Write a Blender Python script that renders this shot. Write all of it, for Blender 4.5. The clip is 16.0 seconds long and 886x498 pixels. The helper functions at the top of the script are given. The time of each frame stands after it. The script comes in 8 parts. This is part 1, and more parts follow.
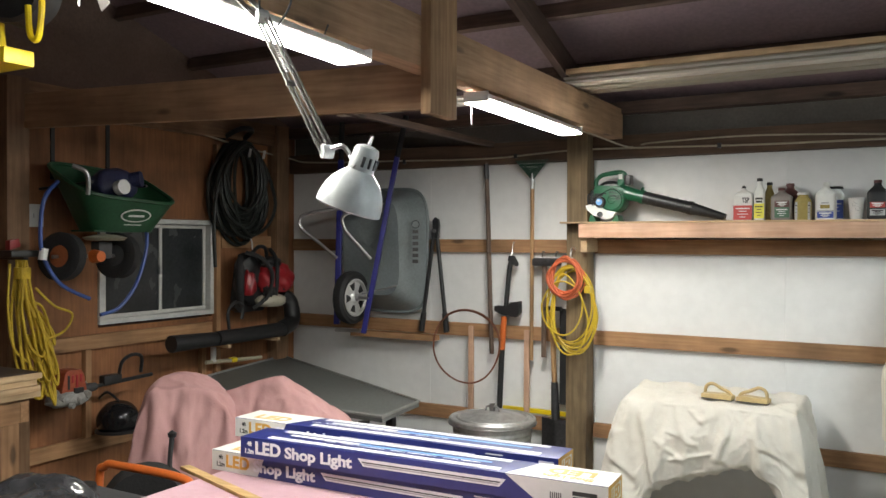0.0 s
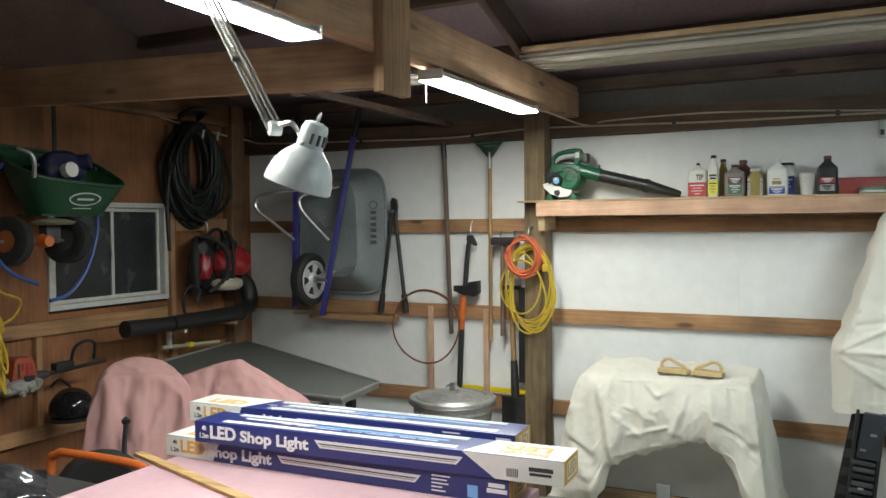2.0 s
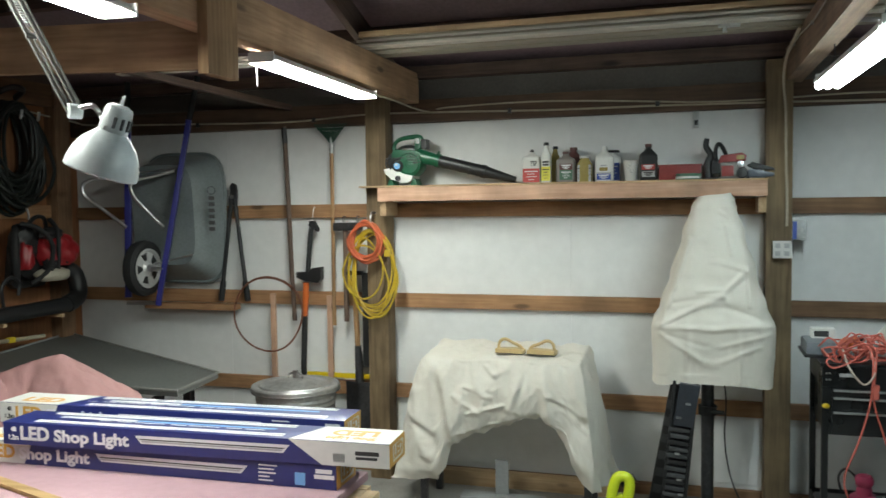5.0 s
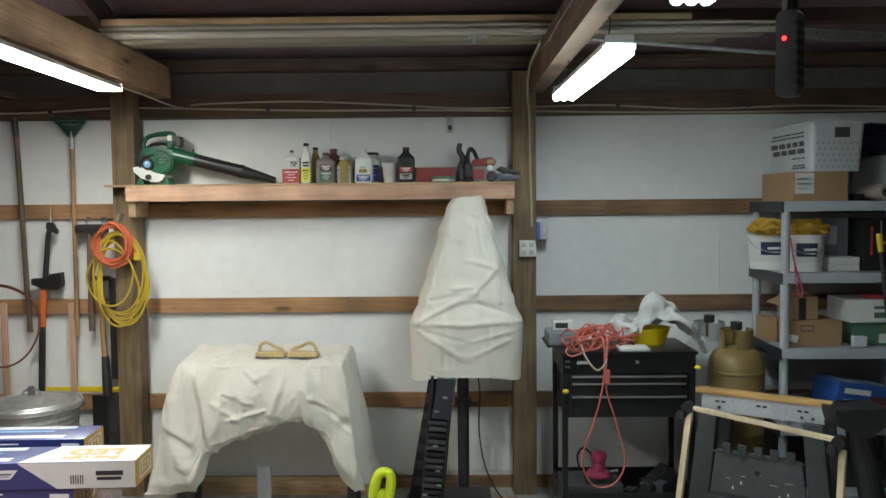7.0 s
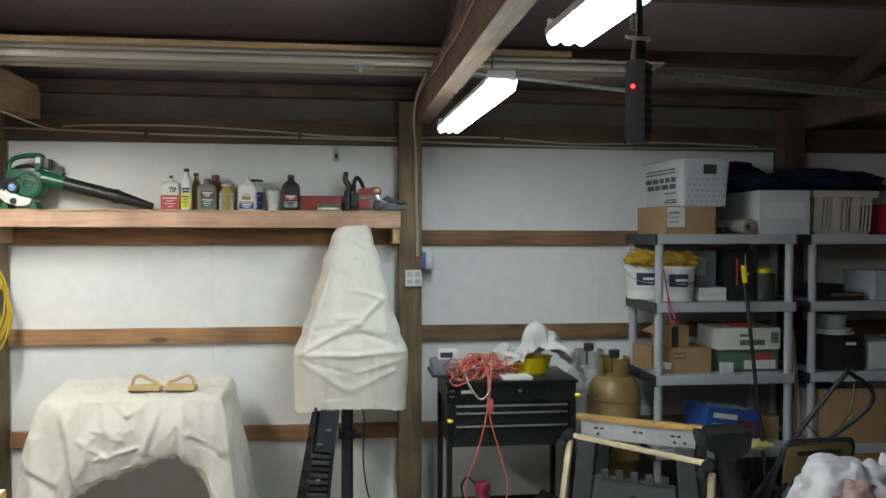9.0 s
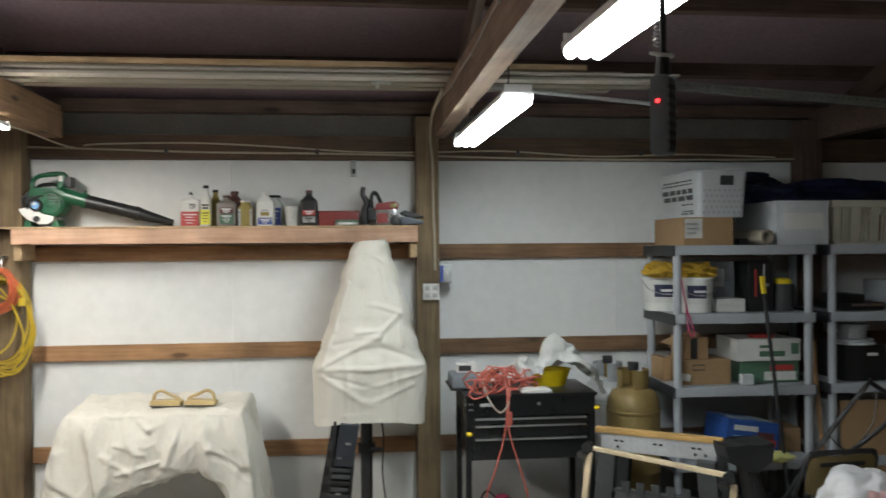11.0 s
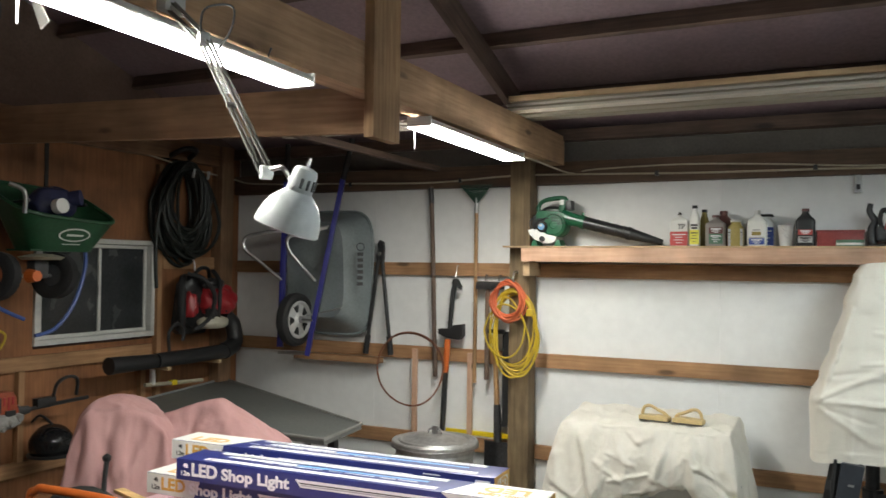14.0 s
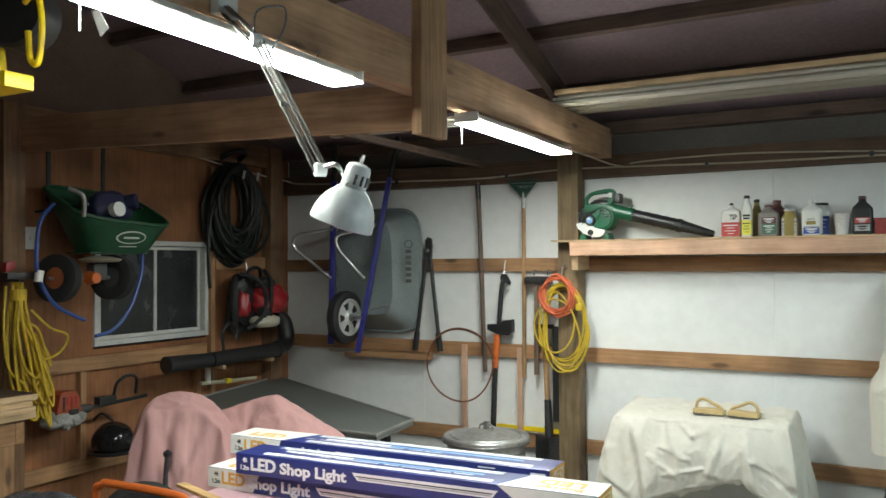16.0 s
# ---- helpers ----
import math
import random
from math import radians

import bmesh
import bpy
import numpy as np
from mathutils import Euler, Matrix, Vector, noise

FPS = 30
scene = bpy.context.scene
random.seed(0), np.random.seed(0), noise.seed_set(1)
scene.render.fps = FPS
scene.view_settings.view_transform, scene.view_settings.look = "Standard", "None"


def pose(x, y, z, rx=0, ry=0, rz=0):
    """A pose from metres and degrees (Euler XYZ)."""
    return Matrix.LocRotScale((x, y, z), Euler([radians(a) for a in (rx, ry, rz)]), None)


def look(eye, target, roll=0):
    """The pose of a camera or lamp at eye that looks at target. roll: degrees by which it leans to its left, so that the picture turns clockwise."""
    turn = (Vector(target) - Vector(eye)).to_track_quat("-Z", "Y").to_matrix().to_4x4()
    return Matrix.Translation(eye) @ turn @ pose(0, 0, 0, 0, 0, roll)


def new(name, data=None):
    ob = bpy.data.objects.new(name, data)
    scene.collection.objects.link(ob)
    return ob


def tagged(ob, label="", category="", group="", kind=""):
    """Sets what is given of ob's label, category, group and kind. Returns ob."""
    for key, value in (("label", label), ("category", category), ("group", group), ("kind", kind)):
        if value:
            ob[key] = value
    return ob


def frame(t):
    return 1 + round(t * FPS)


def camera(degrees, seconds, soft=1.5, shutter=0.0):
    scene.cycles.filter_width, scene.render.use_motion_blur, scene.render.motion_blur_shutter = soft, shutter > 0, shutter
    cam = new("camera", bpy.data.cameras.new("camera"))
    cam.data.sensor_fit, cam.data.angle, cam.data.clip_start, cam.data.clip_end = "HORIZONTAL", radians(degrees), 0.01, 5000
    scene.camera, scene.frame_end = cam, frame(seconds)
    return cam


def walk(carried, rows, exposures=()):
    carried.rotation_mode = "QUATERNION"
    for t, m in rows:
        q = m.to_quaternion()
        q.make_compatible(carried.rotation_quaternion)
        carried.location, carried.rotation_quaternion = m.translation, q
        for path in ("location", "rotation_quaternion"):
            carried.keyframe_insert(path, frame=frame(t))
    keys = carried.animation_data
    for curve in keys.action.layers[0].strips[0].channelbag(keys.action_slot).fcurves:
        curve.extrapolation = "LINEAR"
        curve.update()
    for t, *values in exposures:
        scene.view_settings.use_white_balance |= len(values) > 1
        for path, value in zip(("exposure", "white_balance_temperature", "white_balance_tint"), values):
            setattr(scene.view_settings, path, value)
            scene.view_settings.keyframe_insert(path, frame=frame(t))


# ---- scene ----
cam = camera(56.7, 16.0, shutter=0.25)
PATH = [
    (0, (0.454, -0.191, 1.806), (-0.534, 1.548, 1.787), 0.2),
    (0.5, (0.455, -0.186, 1.805), (-0.531, 1.554, 1.779), 0.2),
    (1, (0.457, -0.178, 1.801), (-0.51, 1.572, 1.764), -0.1),
    (1.5, (0.464, -0.172, 1.796), (-0.478, 1.591, 1.747), -0.3),
    (2, (0.464, -0.164, 1.796), (-0.441, 1.618, 1.732), -0.5),
    (2.5, (0.47, -0.165, 1.794), (-0.382, 1.643, 1.718), -0.6),
    (3, (0.494, -0.177, 1.795), (-0.328, 1.645, 1.713), -0.2),
    (3.2, (0.48, -0.171, 1.795), (-0.328, 1.657, 1.71), -0.7),
    (5.3, (0.555, -0.137, 1.8), (0.087, 1.805, 1.693), -0.6),
    (5.5, (0.546, -0.135, 1.799), (0.17, 1.826, 1.691), -0.6),
    (6, (0.576, -0.137, 1.8), (0.393, 1.851, 1.691), -0.6),
    (6.5, (0.583, -0.136, 1.8), (0.555, 1.861, 1.693), -0.5),
    (7, (0.582, -0.135, 1.801), (0.558, 1.862, 1.692), -0.5),
    (7.5, (0.59, -0.128, 1.803), (0.575, 1.869, 1.692), -0.5),
    (8, (0.596, -0.121, 1.805), (0.678, 1.875, 1.711), -0.1),
    (8.5, (0.602, -0.116, 1.808), (0.802, 1.873, 1.749), 0.3),
    (8.7, (0.602, -0.12, 1.808), (0.836, 1.866, 1.759), 0.4),
    (10.8, (0.598, -0.135, 1.807), (0.863, 1.848, 1.785), -0.3),
    (11, (0.589, -0.143, 1.806), (0.797, 1.846, 1.799), -0.4),
    (11.4, (0.567, -0.157, 1.803), (0.419, 1.837, 1.841), -0.1),
    (11.5, (0.549, -0.168, 1.804), (0.313, 1.817, 1.847), -0.0),
    (11.6, (0.538, -0.175, 1.804), (0.227, 1.8, 1.848), -0.0),
    (12, (0.519, -0.186, 1.8), (-0.097, 1.716, 1.851), 0.7),
    (12.5, (0.513, -0.185, 1.8), (-0.311, 1.637, 1.843), 1.1),
    (13, (0.516, -0.183, 1.798), (-0.271, 1.655, 1.829), 0.9),
    (13.5, (0.514, -0.187, 1.798), (-0.26, 1.657, 1.819), 0.8),
    (14, (0.5, -0.214, 1.8), (-0.378, 1.582, 1.84), 0.7),
    (14.5, (0.492, -0.223, 1.789), (-0.477, 1.525, 1.853), 0.1),
    (15, (0.456, -0.224, 1.786), (-0.518, 1.522, 1.844), 0.1),
    (15.5, (0.424, -0.238, 1.779), (-0.558, 1.504, 1.82), -0.3),
    (15.8, (0.462, -0.236, 1.785), (-0.531, 1.500, 1.822), -0.3),
    (15.9, (0.475, -0.235, 1.787), (-0.514, 1.503, 1.822), -0.3),
    (16, (0.488, -0.234, 1.789), (-0.487, 1.512, 1.823), -0.3),
]
EXPOSURE = [(0, 0.12, 6700, 16), (0.5, 0.12, 6650, 14), (2, 0.03, 6480, 9), (3.2, 0.0, 6460, 9), (5.3, -0.17, 6400, 7), (6.5, -0.18, 6420, 8), (7.5, -0.15, 6550, 13), (8.5, -0.06, 6560, 13),
            (11, 0.02, 6720, 16), (11.5, -0.07, 6980, 17), (12, -0.08, 6960, 18), (12.5, -0.02, 6760, 16), (14, 0.0, 6700, 14), (15, 0.09, 6640, 13), (15.5, 0.09, 6450, 9), (16, 0.10, 6420, 7)]
walk(cam, [(t, look(eye, target, roll)) for t, eye, target, roll in PATH], EXPOSURE)

# ---- light and exposure ----
world = bpy.data.worlds.new("world")
scene.world = world
world.use_nodes = True
world.node_tree.nodes["Background"].inputs[0].default_value = (0.02, 0.025, 0.035, 1)
world.node_tree.nodes["Background"].inputs[1].default_value = 0.3
LAMP_POWER = 100.0

# ---- materials ----
MATS = {}


def nodes_of(name):
    m = bpy.data.materials.new(name)
    m.use_nodes = True
    nt = m.node_tree
    return m, nt, nt.nodes["Principled BSDF"]


def mat(name, col, rough=0.6, metal=0.0, var=0.15, scale=6.0, bump=0.1, fine=60.0, stretch=(1, 1, 1), col2=None, stain=0.5, spec=0.5, alpha=1.0):
    """Two scales of noise on the colour and a fine bump; stretch squeezes the grain along an axis."""
    if name in MATS:
        return MATS[name]
    m, nt, b = nodes_of(name)
    N, L = nt.nodes, nt.links
    tc = N.new("ShaderNodeTexCoord")
    mp = N.new("ShaderNodeMapping")
    mp.inputs["Scale"].default_value = stretch
    L.new(tc.outputs["Object"], mp.inputs["Vector"])
    info = N.new("ShaderNodeObjectInfo")
    off = N.new("ShaderNodeVectorMath")
    off.operation = "ADD"
    mul = N.new("ShaderNodeMath")
    mul.operation = "MULTIPLY"
    mul.inputs[1].default_value = 37.0
    L.new(info.outputs["Random"], mul.inputs[0])
    L.new(mp.outputs[0], off.inputs[0])
    L.new(mul.outputs[0], off.inputs[1])
    n1 = N.new("ShaderNodeTexNoise")
    n1.inputs["Scale"].default_value = scale
    n1.inputs["Detail"].default_value = 5
    n2 = N.new("ShaderNodeTexNoise")
    n2.inputs["Scale"].default_value = fine
    n2.inputs["Detail"].default_value = 3
    L.new(off.outputs[0], n1.inputs["Vector"])
    L.new(off.outputs[0], n2.inputs["Vector"])
    ramp = N.new("ShaderNodeValToRGB")
    c = Vector(col)
    d = Vector(col2) if col2 else c * (1 - var * 1.6)
    ramp.color_ramp.elements[0].position = 0.5 - stain * 0.4
    ramp.color_ramp.elements[1].position = 0.5 + stain * 0.4
    ramp.color_ramp.elements[0].color = (*d, 1)
    ramp.color_ramp.elements[1].color = (*c, 1)
    L.new(n1.outputs["Fac"], ramp.inputs[0])
    mix = N.new("ShaderNodeMix")
    mix.data_type, mix.blend_type = "RGBA", "MULTIPLY"
    mix.inputs["Factor"].default_value = min(1.0, var * 2)
    gr = N.new("ShaderNodeMapRange")
    gr.inputs["From Min"].default_value, gr.inputs["From Max"].default_value = 0.3, 0.7
    gr.inputs["To Min"].default_value, gr.inputs["To Max"].default_value = 0.55, 1.15
    L.new(n2.outputs["Fac"], gr.inputs["Value"])
    L.new(ramp.outputs[0], mix.inputs["A"])
    L.new(gr.outputs[0], mix.inputs["B"])
    L.new(mix.outputs["Result"], b.inputs["Base Color"])
    rr = N.new("ShaderNodeMapRange")
    rr.inputs["To Min"].default_value, rr.inputs["To Max"].default_value = max(0.03, rough - 0.12), min(1, rough + 0.12)
    L.new(n1.outputs["Fac"], rr.inputs["Value"])
    L.new(rr.outputs[0], b.inputs["Roughness"])
    b.inputs["Metallic"].default_value = metal
    b.inputs["Specular IOR Level"].default_value = spec
    if bump:
        bp = N.new("ShaderNodeBump")
        bp.inputs["Strength"].default_value = bump
        bp.inputs["Distance"].default_value = 0.01
        L.new(n2.outputs["Fac"], bp.inputs["Height"])
        L.new(bp.outputs[0], b.inputs["Normal"])
    MATS[name] = m
    return m


def wood(name, col, axis, dark=None, rough=0.75, knots=True):
    """Sawn timber with grain along an axis (0, 1 or 2), growth streaks and a few dark knots."""
    if name in MATS:
        return MATS[name]
    m, nt, b = nodes_of(name)
    N, L = nt.nodes, nt.links
    s = [1.0, 1.0, 1.0]
    s[axis] = 0.06
    tc, info = N.new("ShaderNodeTexCoord"), N.new("ShaderNodeObjectInfo")
    mul = N.new("ShaderNodeMath")
    mul.operation = "MULTIPLY"
    mul.inputs[1].default_value = 23.0
    L.new(info.outputs["Random"], mul.inputs[0])
    off = N.new("ShaderNodeVectorMath")
    off.operation = "ADD"
    L.new(tc.outputs["Object"], off.inputs[0])
    L.new(mul.outputs[0], off.inputs[1])
    mp = N.new("ShaderNodeMapping")
    mp.inputs["Scale"].default_value = s
    L.new(off.outputs[0], mp.inputs["Vector"])
    streak = N.new("ShaderNodeTexNoise")
    streak.inputs["Scale"].default_value, streak.inputs["Detail"].default_value = 55, 6
    L.new(mp.outputs[0], streak.inputs["Vector"])
    broad = N.new("ShaderNodeTexNoise")
    broad.inputs["Scale"].default_value, broad.inputs["Detail"].default_value = 3.5, 4
    L.new(off.outputs[0], broad.inputs["Vector"])
    ramp = N.new("ShaderNodeValToRGB")
    c = Vector(col)
    d = Vector(dark) if dark else c * 0.5
    ramp.color_ramp.elements[0].position, ramp.color_ramp.elements[1].position = 0.32, 0.66
    ramp.color_ramp.elements[0].color, ramp.color_ramp.elements[1].color = (*d, 1), (*c, 1)
    L.new(streak.outputs["Fac"], ramp.inputs[0])
    tone = N.new("ShaderNodeMapRange")
    tone.inputs["From Min"].default_value, tone.inputs["From Max"].default_value = 0.3, 0.7
    tone.inputs["To Min"].default_value, tone.inputs["To Max"].default_value = 0.6, 1.2
    L.new(broad.outputs["Fac"], tone.inputs["Value"])
    mix = N.new("ShaderNodeMix")
    mix.data_type, mix.blend_type = "RGBA", "MULTIPLY"
    mix.inputs["Factor"].default_value = 1.0
    L.new(ramp.outputs[0], mix.inputs["A"])
    L.new(tone.outputs[0], mix.inputs["B"])
    out = mix.outputs["Result"]
    if knots:
        ks = [5.0, 5.0, 5.0]
        ks[axis] = 1.6
        mk = N.new("ShaderNodeMapping")
        mk.inputs["Scale"].default_value = ks
        L.new(off.outputs[0], mk.inputs["Vector"])
        vo = N.new("ShaderNodeTexVoronoi")
        vo.inputs["Scale"].default_value = 1.2
        L.new(mk.outputs[0], vo.inputs["Vector"])
        kr = N.new("ShaderNodeMapRange")
        kr.inputs["From Min"].default_value, kr.inputs["From Max"].default_value = 0.06, 0.13
        kr.inputs["To Min"].default_value, kr.inputs["To Max"].default_value = 0.35, 1.0
        L.new(vo.outputs["Distance"], kr.inputs["Value"])
        m2 = N.new("ShaderNodeMix")
        m2.data_type, m2.blend_type = "RGBA", "MULTIPLY"
        m2.inputs["Factor"].default_value = 1.0
        L.new(out, m2.inputs["A"])
        L.new(kr.outputs[0], m2.inputs["B"])
        out = m2.outputs["Result"]
    L.new(out, b.inputs["Base Color"])
    b.inputs["Roughness"].default_value = rough
    bp = N.new("ShaderNodeBump")
    bp.inputs["Strength"].default_value, bp.inputs["Distance"].default_value = 0.25, 0.004
    L.new(streak.outputs["Fac"], bp.inputs["Height"])
    L.new(bp.outputs[0], b.inputs["Normal"])
    MATS[name] = m
    return m


def cloth(name, col, col2, through_light=0.25, fine=180):
    """Woven cotton that lets a little light through."""
    m = mat(name, col, 0.9, var=0.04, scale=4, bump=0.2, fine=fine, col2=col2)
    nt = m.node_tree
    b = nt.nodes["Principled BSDF"]
    tr = nt.nodes.new("ShaderNodeBsdfTranslucent")
    tr.inputs[0].default_value = (*col, 1)
    mx = nt.nodes.new("ShaderNodeMixShader")
    mx.inputs[0].default_value = through_light
    nt.links.new(b.outputs[0], mx.inputs[1])
    nt.links.new(tr.outputs[0], mx.inputs[2])
    nt.links.new(mx.outputs[0], nt.nodes["Material Output"].inputs[0])
    return m


def glow(name, col, strength):
    m = bpy.data.materials.new(name)
    m.use_nodes = True
    nt = m.node_tree
    e = nt.nodes.new("ShaderNodeEmission")
    e.inputs[0].default_value, e.inputs[1].default_value = (*col, 1), strength
    nt.links.new(e.outputs[0], nt.nodes["Material Output"].inputs[0])
    return m


def glass(name, col=(0.9, 0.95, 0.95), rough=0.02):
    m, nt, b = nodes_of(name)
    b.inputs["Base Color"].default_value = (*col, 1)
    b.inputs["Transmission Weight"].default_value = 1.0
    b.inputs["Roughness"].default_value = rough
    return m


FIR = [wood("fir_%s" % a, (0.40, 0.222, 0.11), i, (0.285, 0.15, 0.07)) for i, a in enumerate("xyz")]
OLD = [wood("aged_%s" % a, (0.26, 0.15, 0.08), i, (0.175, 0.095, 0.05)) for i, a in enumerate("xyz")]
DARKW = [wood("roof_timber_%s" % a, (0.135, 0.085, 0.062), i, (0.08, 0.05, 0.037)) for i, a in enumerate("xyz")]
PALE = [wood("pine_%s" % a, (0.62, 0.44, 0.26), i, (0.48, 0.32, 0.17)) for i, a in enumerate("xyz")]
NEWFIR = [wood("new_fir_%s" % a, (0.62, 0.395, 0.275), i, (0.51, 0.305, 0.20)) for i, a in enumerate("xyz")]
POSTW = wood("treated_post", (0.235, 0.165, 0.09), 2, (0.14, 0.095, 0.05))
PLY = wood("plywood", (0.30, 0.127, 0.052), 2, (0.225, 0.092, 0.037), knots=False)
LINER = mat("white_liner", (0.80, 0.80, 0.79), 0.55, var=0.05, scale=2.2, bump=0.12, fine=14, col2=(0.70, 0.71, 0.70), stain=0.9)
CONCRETE = mat("concrete", (0.36, 0.345, 0.32), 0.85, var=0.25, scale=3, bump=0.3, fine=90)
ROOFSKIN = mat("roof_underlay", (0.255, 0.18, 0.195), 0.65, var=0.16, scale=2.5, bump=0.2, fine=40, col2=(0.20, 0.14, 0.152))
# White eave strip; shade above lamp level is put into its colour.
EAVEB = mat("shaded_eave_board", (0.15, 0.135, 0.118), 0.8, var=0.16, scale=3, bump=0.15, col2=(0.105, 0.092, 0.08))
# Dark aged plate timber, colour lowered further for the weak light up there.
PLATEW = wood("darkened_plate_timber", (0.125, 0.075, 0.045), 0, (0.075, 0.044, 0.027))
BLACK = mat("black_plastic", (0.018, 0.018, 0.019), 0.45, var=0.2, bump=0.08)
DGREY = mat("dark_grey_plastic", (0.055, 0.057, 0.06), 0.55, var=0.2, bump=0.1)
STEEL = mat("steel", (0.55, 0.55, 0.55), 0.35, metal=1.0, var=0.15, bump=0.05)
DSTEEL = mat("dark_steel", (0.10, 0.10, 0.105), 0.4, metal=0.8, var=0.25, bump=0.1)
WHITE = mat("white_paint", (0.78, 0.78, 0.75), 0.45, var=0.06, bump=0.03)


# ---- building blocks ----
def bm_box(bm, x0, x1, y0, y1, z0, z1, m=None, bev=0.0):
    g = bmesh.ops.create_cube(bm, size=1.0)["verts"]
    bmesh.ops.scale(bm, vec=(x1 - x0, y1 - y0, z1 - z0), verts=g)
    bmesh.ops.translate(bm, vec=((x0 + x1) / 2, (y0 + y1) / 2, (z0 + z1) / 2), verts=g)
    if bev:
        es = list({e for v in g for e in v.link_edges})
        g = list({v for f in bmesh.ops.bevel(bm, geom=es, offset=bev, segments=2, affect="EDGES", profile=0.7)["faces"] for v in f.verts} | {v for v in g if v.is_valid})
    if m is not None:
        bmesh.ops.transform(bm, matrix=m, verts=g)
    return g


def box(x0, x1, y0, y1, z0, z1, m=None, bev=0.0):
    bm = bmesh.new()
    bm_box(bm, x0, x1, y0, y1, z0, z1, m, bev)
    return bm


def boxes(*rows, bev=0.0):
    bm = bmesh.new()
    for r in rows:
        bm_box(bm, *r, bev=bev)
    return bm


def bm_rod(bm, a, b, r, r2=None, seg=12):
    a, b = Vector(a), Vector(b)
    d = b - a
    m = Matrix.Translation((a + b) / 2) @ d.to_track_quat("Z", "Y").to_matrix().to_4x4()
    bmesh.ops.create_cone(bm, cap_ends=True, segments=seg, radius1=r, radius2=r if r2 is None else r2, depth=d.length, matrix=m)


def rod(a, b, r, r2=None, seg=12):
    bm = bmesh.new()
    bm_rod(bm, a, b, r, r2, seg)
    return bm


def bm_lathe(bm, prof, seg=28, m=None, squash=1.0):
    rings = []
    for r, z in prof:
        if r < 1e-5:
            rings.append([bm.verts.new((0, 0, z))])
        else:
            rings.append([bm.verts.new((r * math.cos(2 * math.pi * i / seg), squash * r * math.sin(2 * math.pi * i / seg), z)) for i in range(seg)])
    for A, B in zip(rings, rings[1:]):
        for i in range(seg):
            j = (i + 1) % seg
            q = [A[i % len(A)], A[j % len(A)], B[j % len(B)], B[i % len(B)]]
            u = []
            for v in q:
                if v not in u:
                    u.append(v)
            if len(u) > 2:
                bm.faces.new(u)
    if m is not None:
        bmesh.ops.transform(bm, matrix=m, verts=[v for r in rings for v in r])


def lathe(prof, seg=28, m=None, squash=1.0):
    bm = bmesh.new()
    bm_lathe(bm, prof, seg, m, squash)
    return bm


def smooth_path(pts, n=8, closed=False):
    P = [Vector(p) for p in pts]
    out, k = [], len(P)
    for i in range(k if closed else k - 1):
        if closed:
            a, b, c, d = P[i - 1], P[i], P[(i + 1) % k], P[(i + 2) % k]
        else:
            a, b, c, d = P[max(i - 1, 0)], P[i], P[i + 1], P[min(i + 2, k - 1)]
        for j in range(n):
            t = j / n
            out.append(0.5 * ((2 * b) + (c - a) * t + (2 * a - 5 * b + 4 * c - d) * t * t + (3 * b - a - 3 * c + d) * t ** 3))
    if not closed:
        out.append(P[-1])
    return out


def bm_tube(bm, pts, r, seg=8, closed=False, n=8, raw=False):
    P = [Vector(p) for p in pts] if raw else smooth_path(pts, n, closed)
    k = len(P)
    rings = []
    ref = Vector((0, 0, 1))
    for i, p in enumerate(P):
        t = (P[(i + 1) % k] - P[i - 1]) if closed else (P[min(i + 1, k - 1)] - P[max(i - 1, 0)])
        t = t.normalized() if t.length > 1e-9 else Vector((0, 0, 1))
        u = ref - t * ref.dot(t)
        if u.length < 0.05:
            u = Vector((1, 0, 0)) - t * t.x
        u.normalize()
        ref = u
        w = t.cross(u)
        rr = r(i / max(k - 1, 1)) if callable(r) else r
        rings.append([bm.verts.new(p + (u * math.cos(2 * math.pi * s / seg) + w * math.sin(2 * math.pi * s / seg)) * rr) for s in range(seg)])
    for i in range(k if closed else k - 1):
        A, B = rings[i], rings[(i + 1) % k]
        for s in range(seg):
            bm.faces.new((A[s], A[(s + 1) % seg], B[(s + 1) % seg], B[s]))
    if not closed:
        bm.faces.new(rings[0][::-1])
        bm.faces.new(rings[-1])


def tube(pts, r, seg=8, closed=False, n=8, raw=False):
    bm = bmesh.new()
    bm_tube(bm, pts, r, seg, closed, n, raw)
    return bm


def prism(outline, y0, y1, m=None, bev=0.0):
    """An outline in x and z, pulled from y0 to y1."""
    bm = bmesh.new()
    A = [bm.verts.new((x, y0, z)) for x, z in outline]
    B = [bm.verts.new((x, y1, z)) for x, z in outline]
    k = len(A)
    bm.faces.new(A)
    bm.faces.new(B[::-1])
    for i in range(k):
        bm.faces.new((A[i], B[i], B[(i + 1) % k], A[(i + 1) % k]))
    if bev:
        bmesh.ops.bevel(bm, geom=list(bm.edges), offset=bev, segments=2, affect="EDGES", profile=0.7)
    if m is not None:
        bmesh.ops.transform(bm, matrix=m, verts=bm.verts)
    return bm


def rounded(w, h, r, n=5):
    """A rounded rectangle round the origin, as an outline."""
    out = []
    for cx, cz, a0 in ((w / 2 - r, h / 2 - r, 0), (-w / 2 + r, h / 2 - r, 90), (-w / 2 + r, -h / 2 + r, 180), (w / 2 - r, -h / 2 + r, 270)):
        for i in range(n + 1):
            a = radians(a0 + 90 * i / n)
            out.append((cx + r * math.cos(a), cz + r * math.sin(a)))
    return out


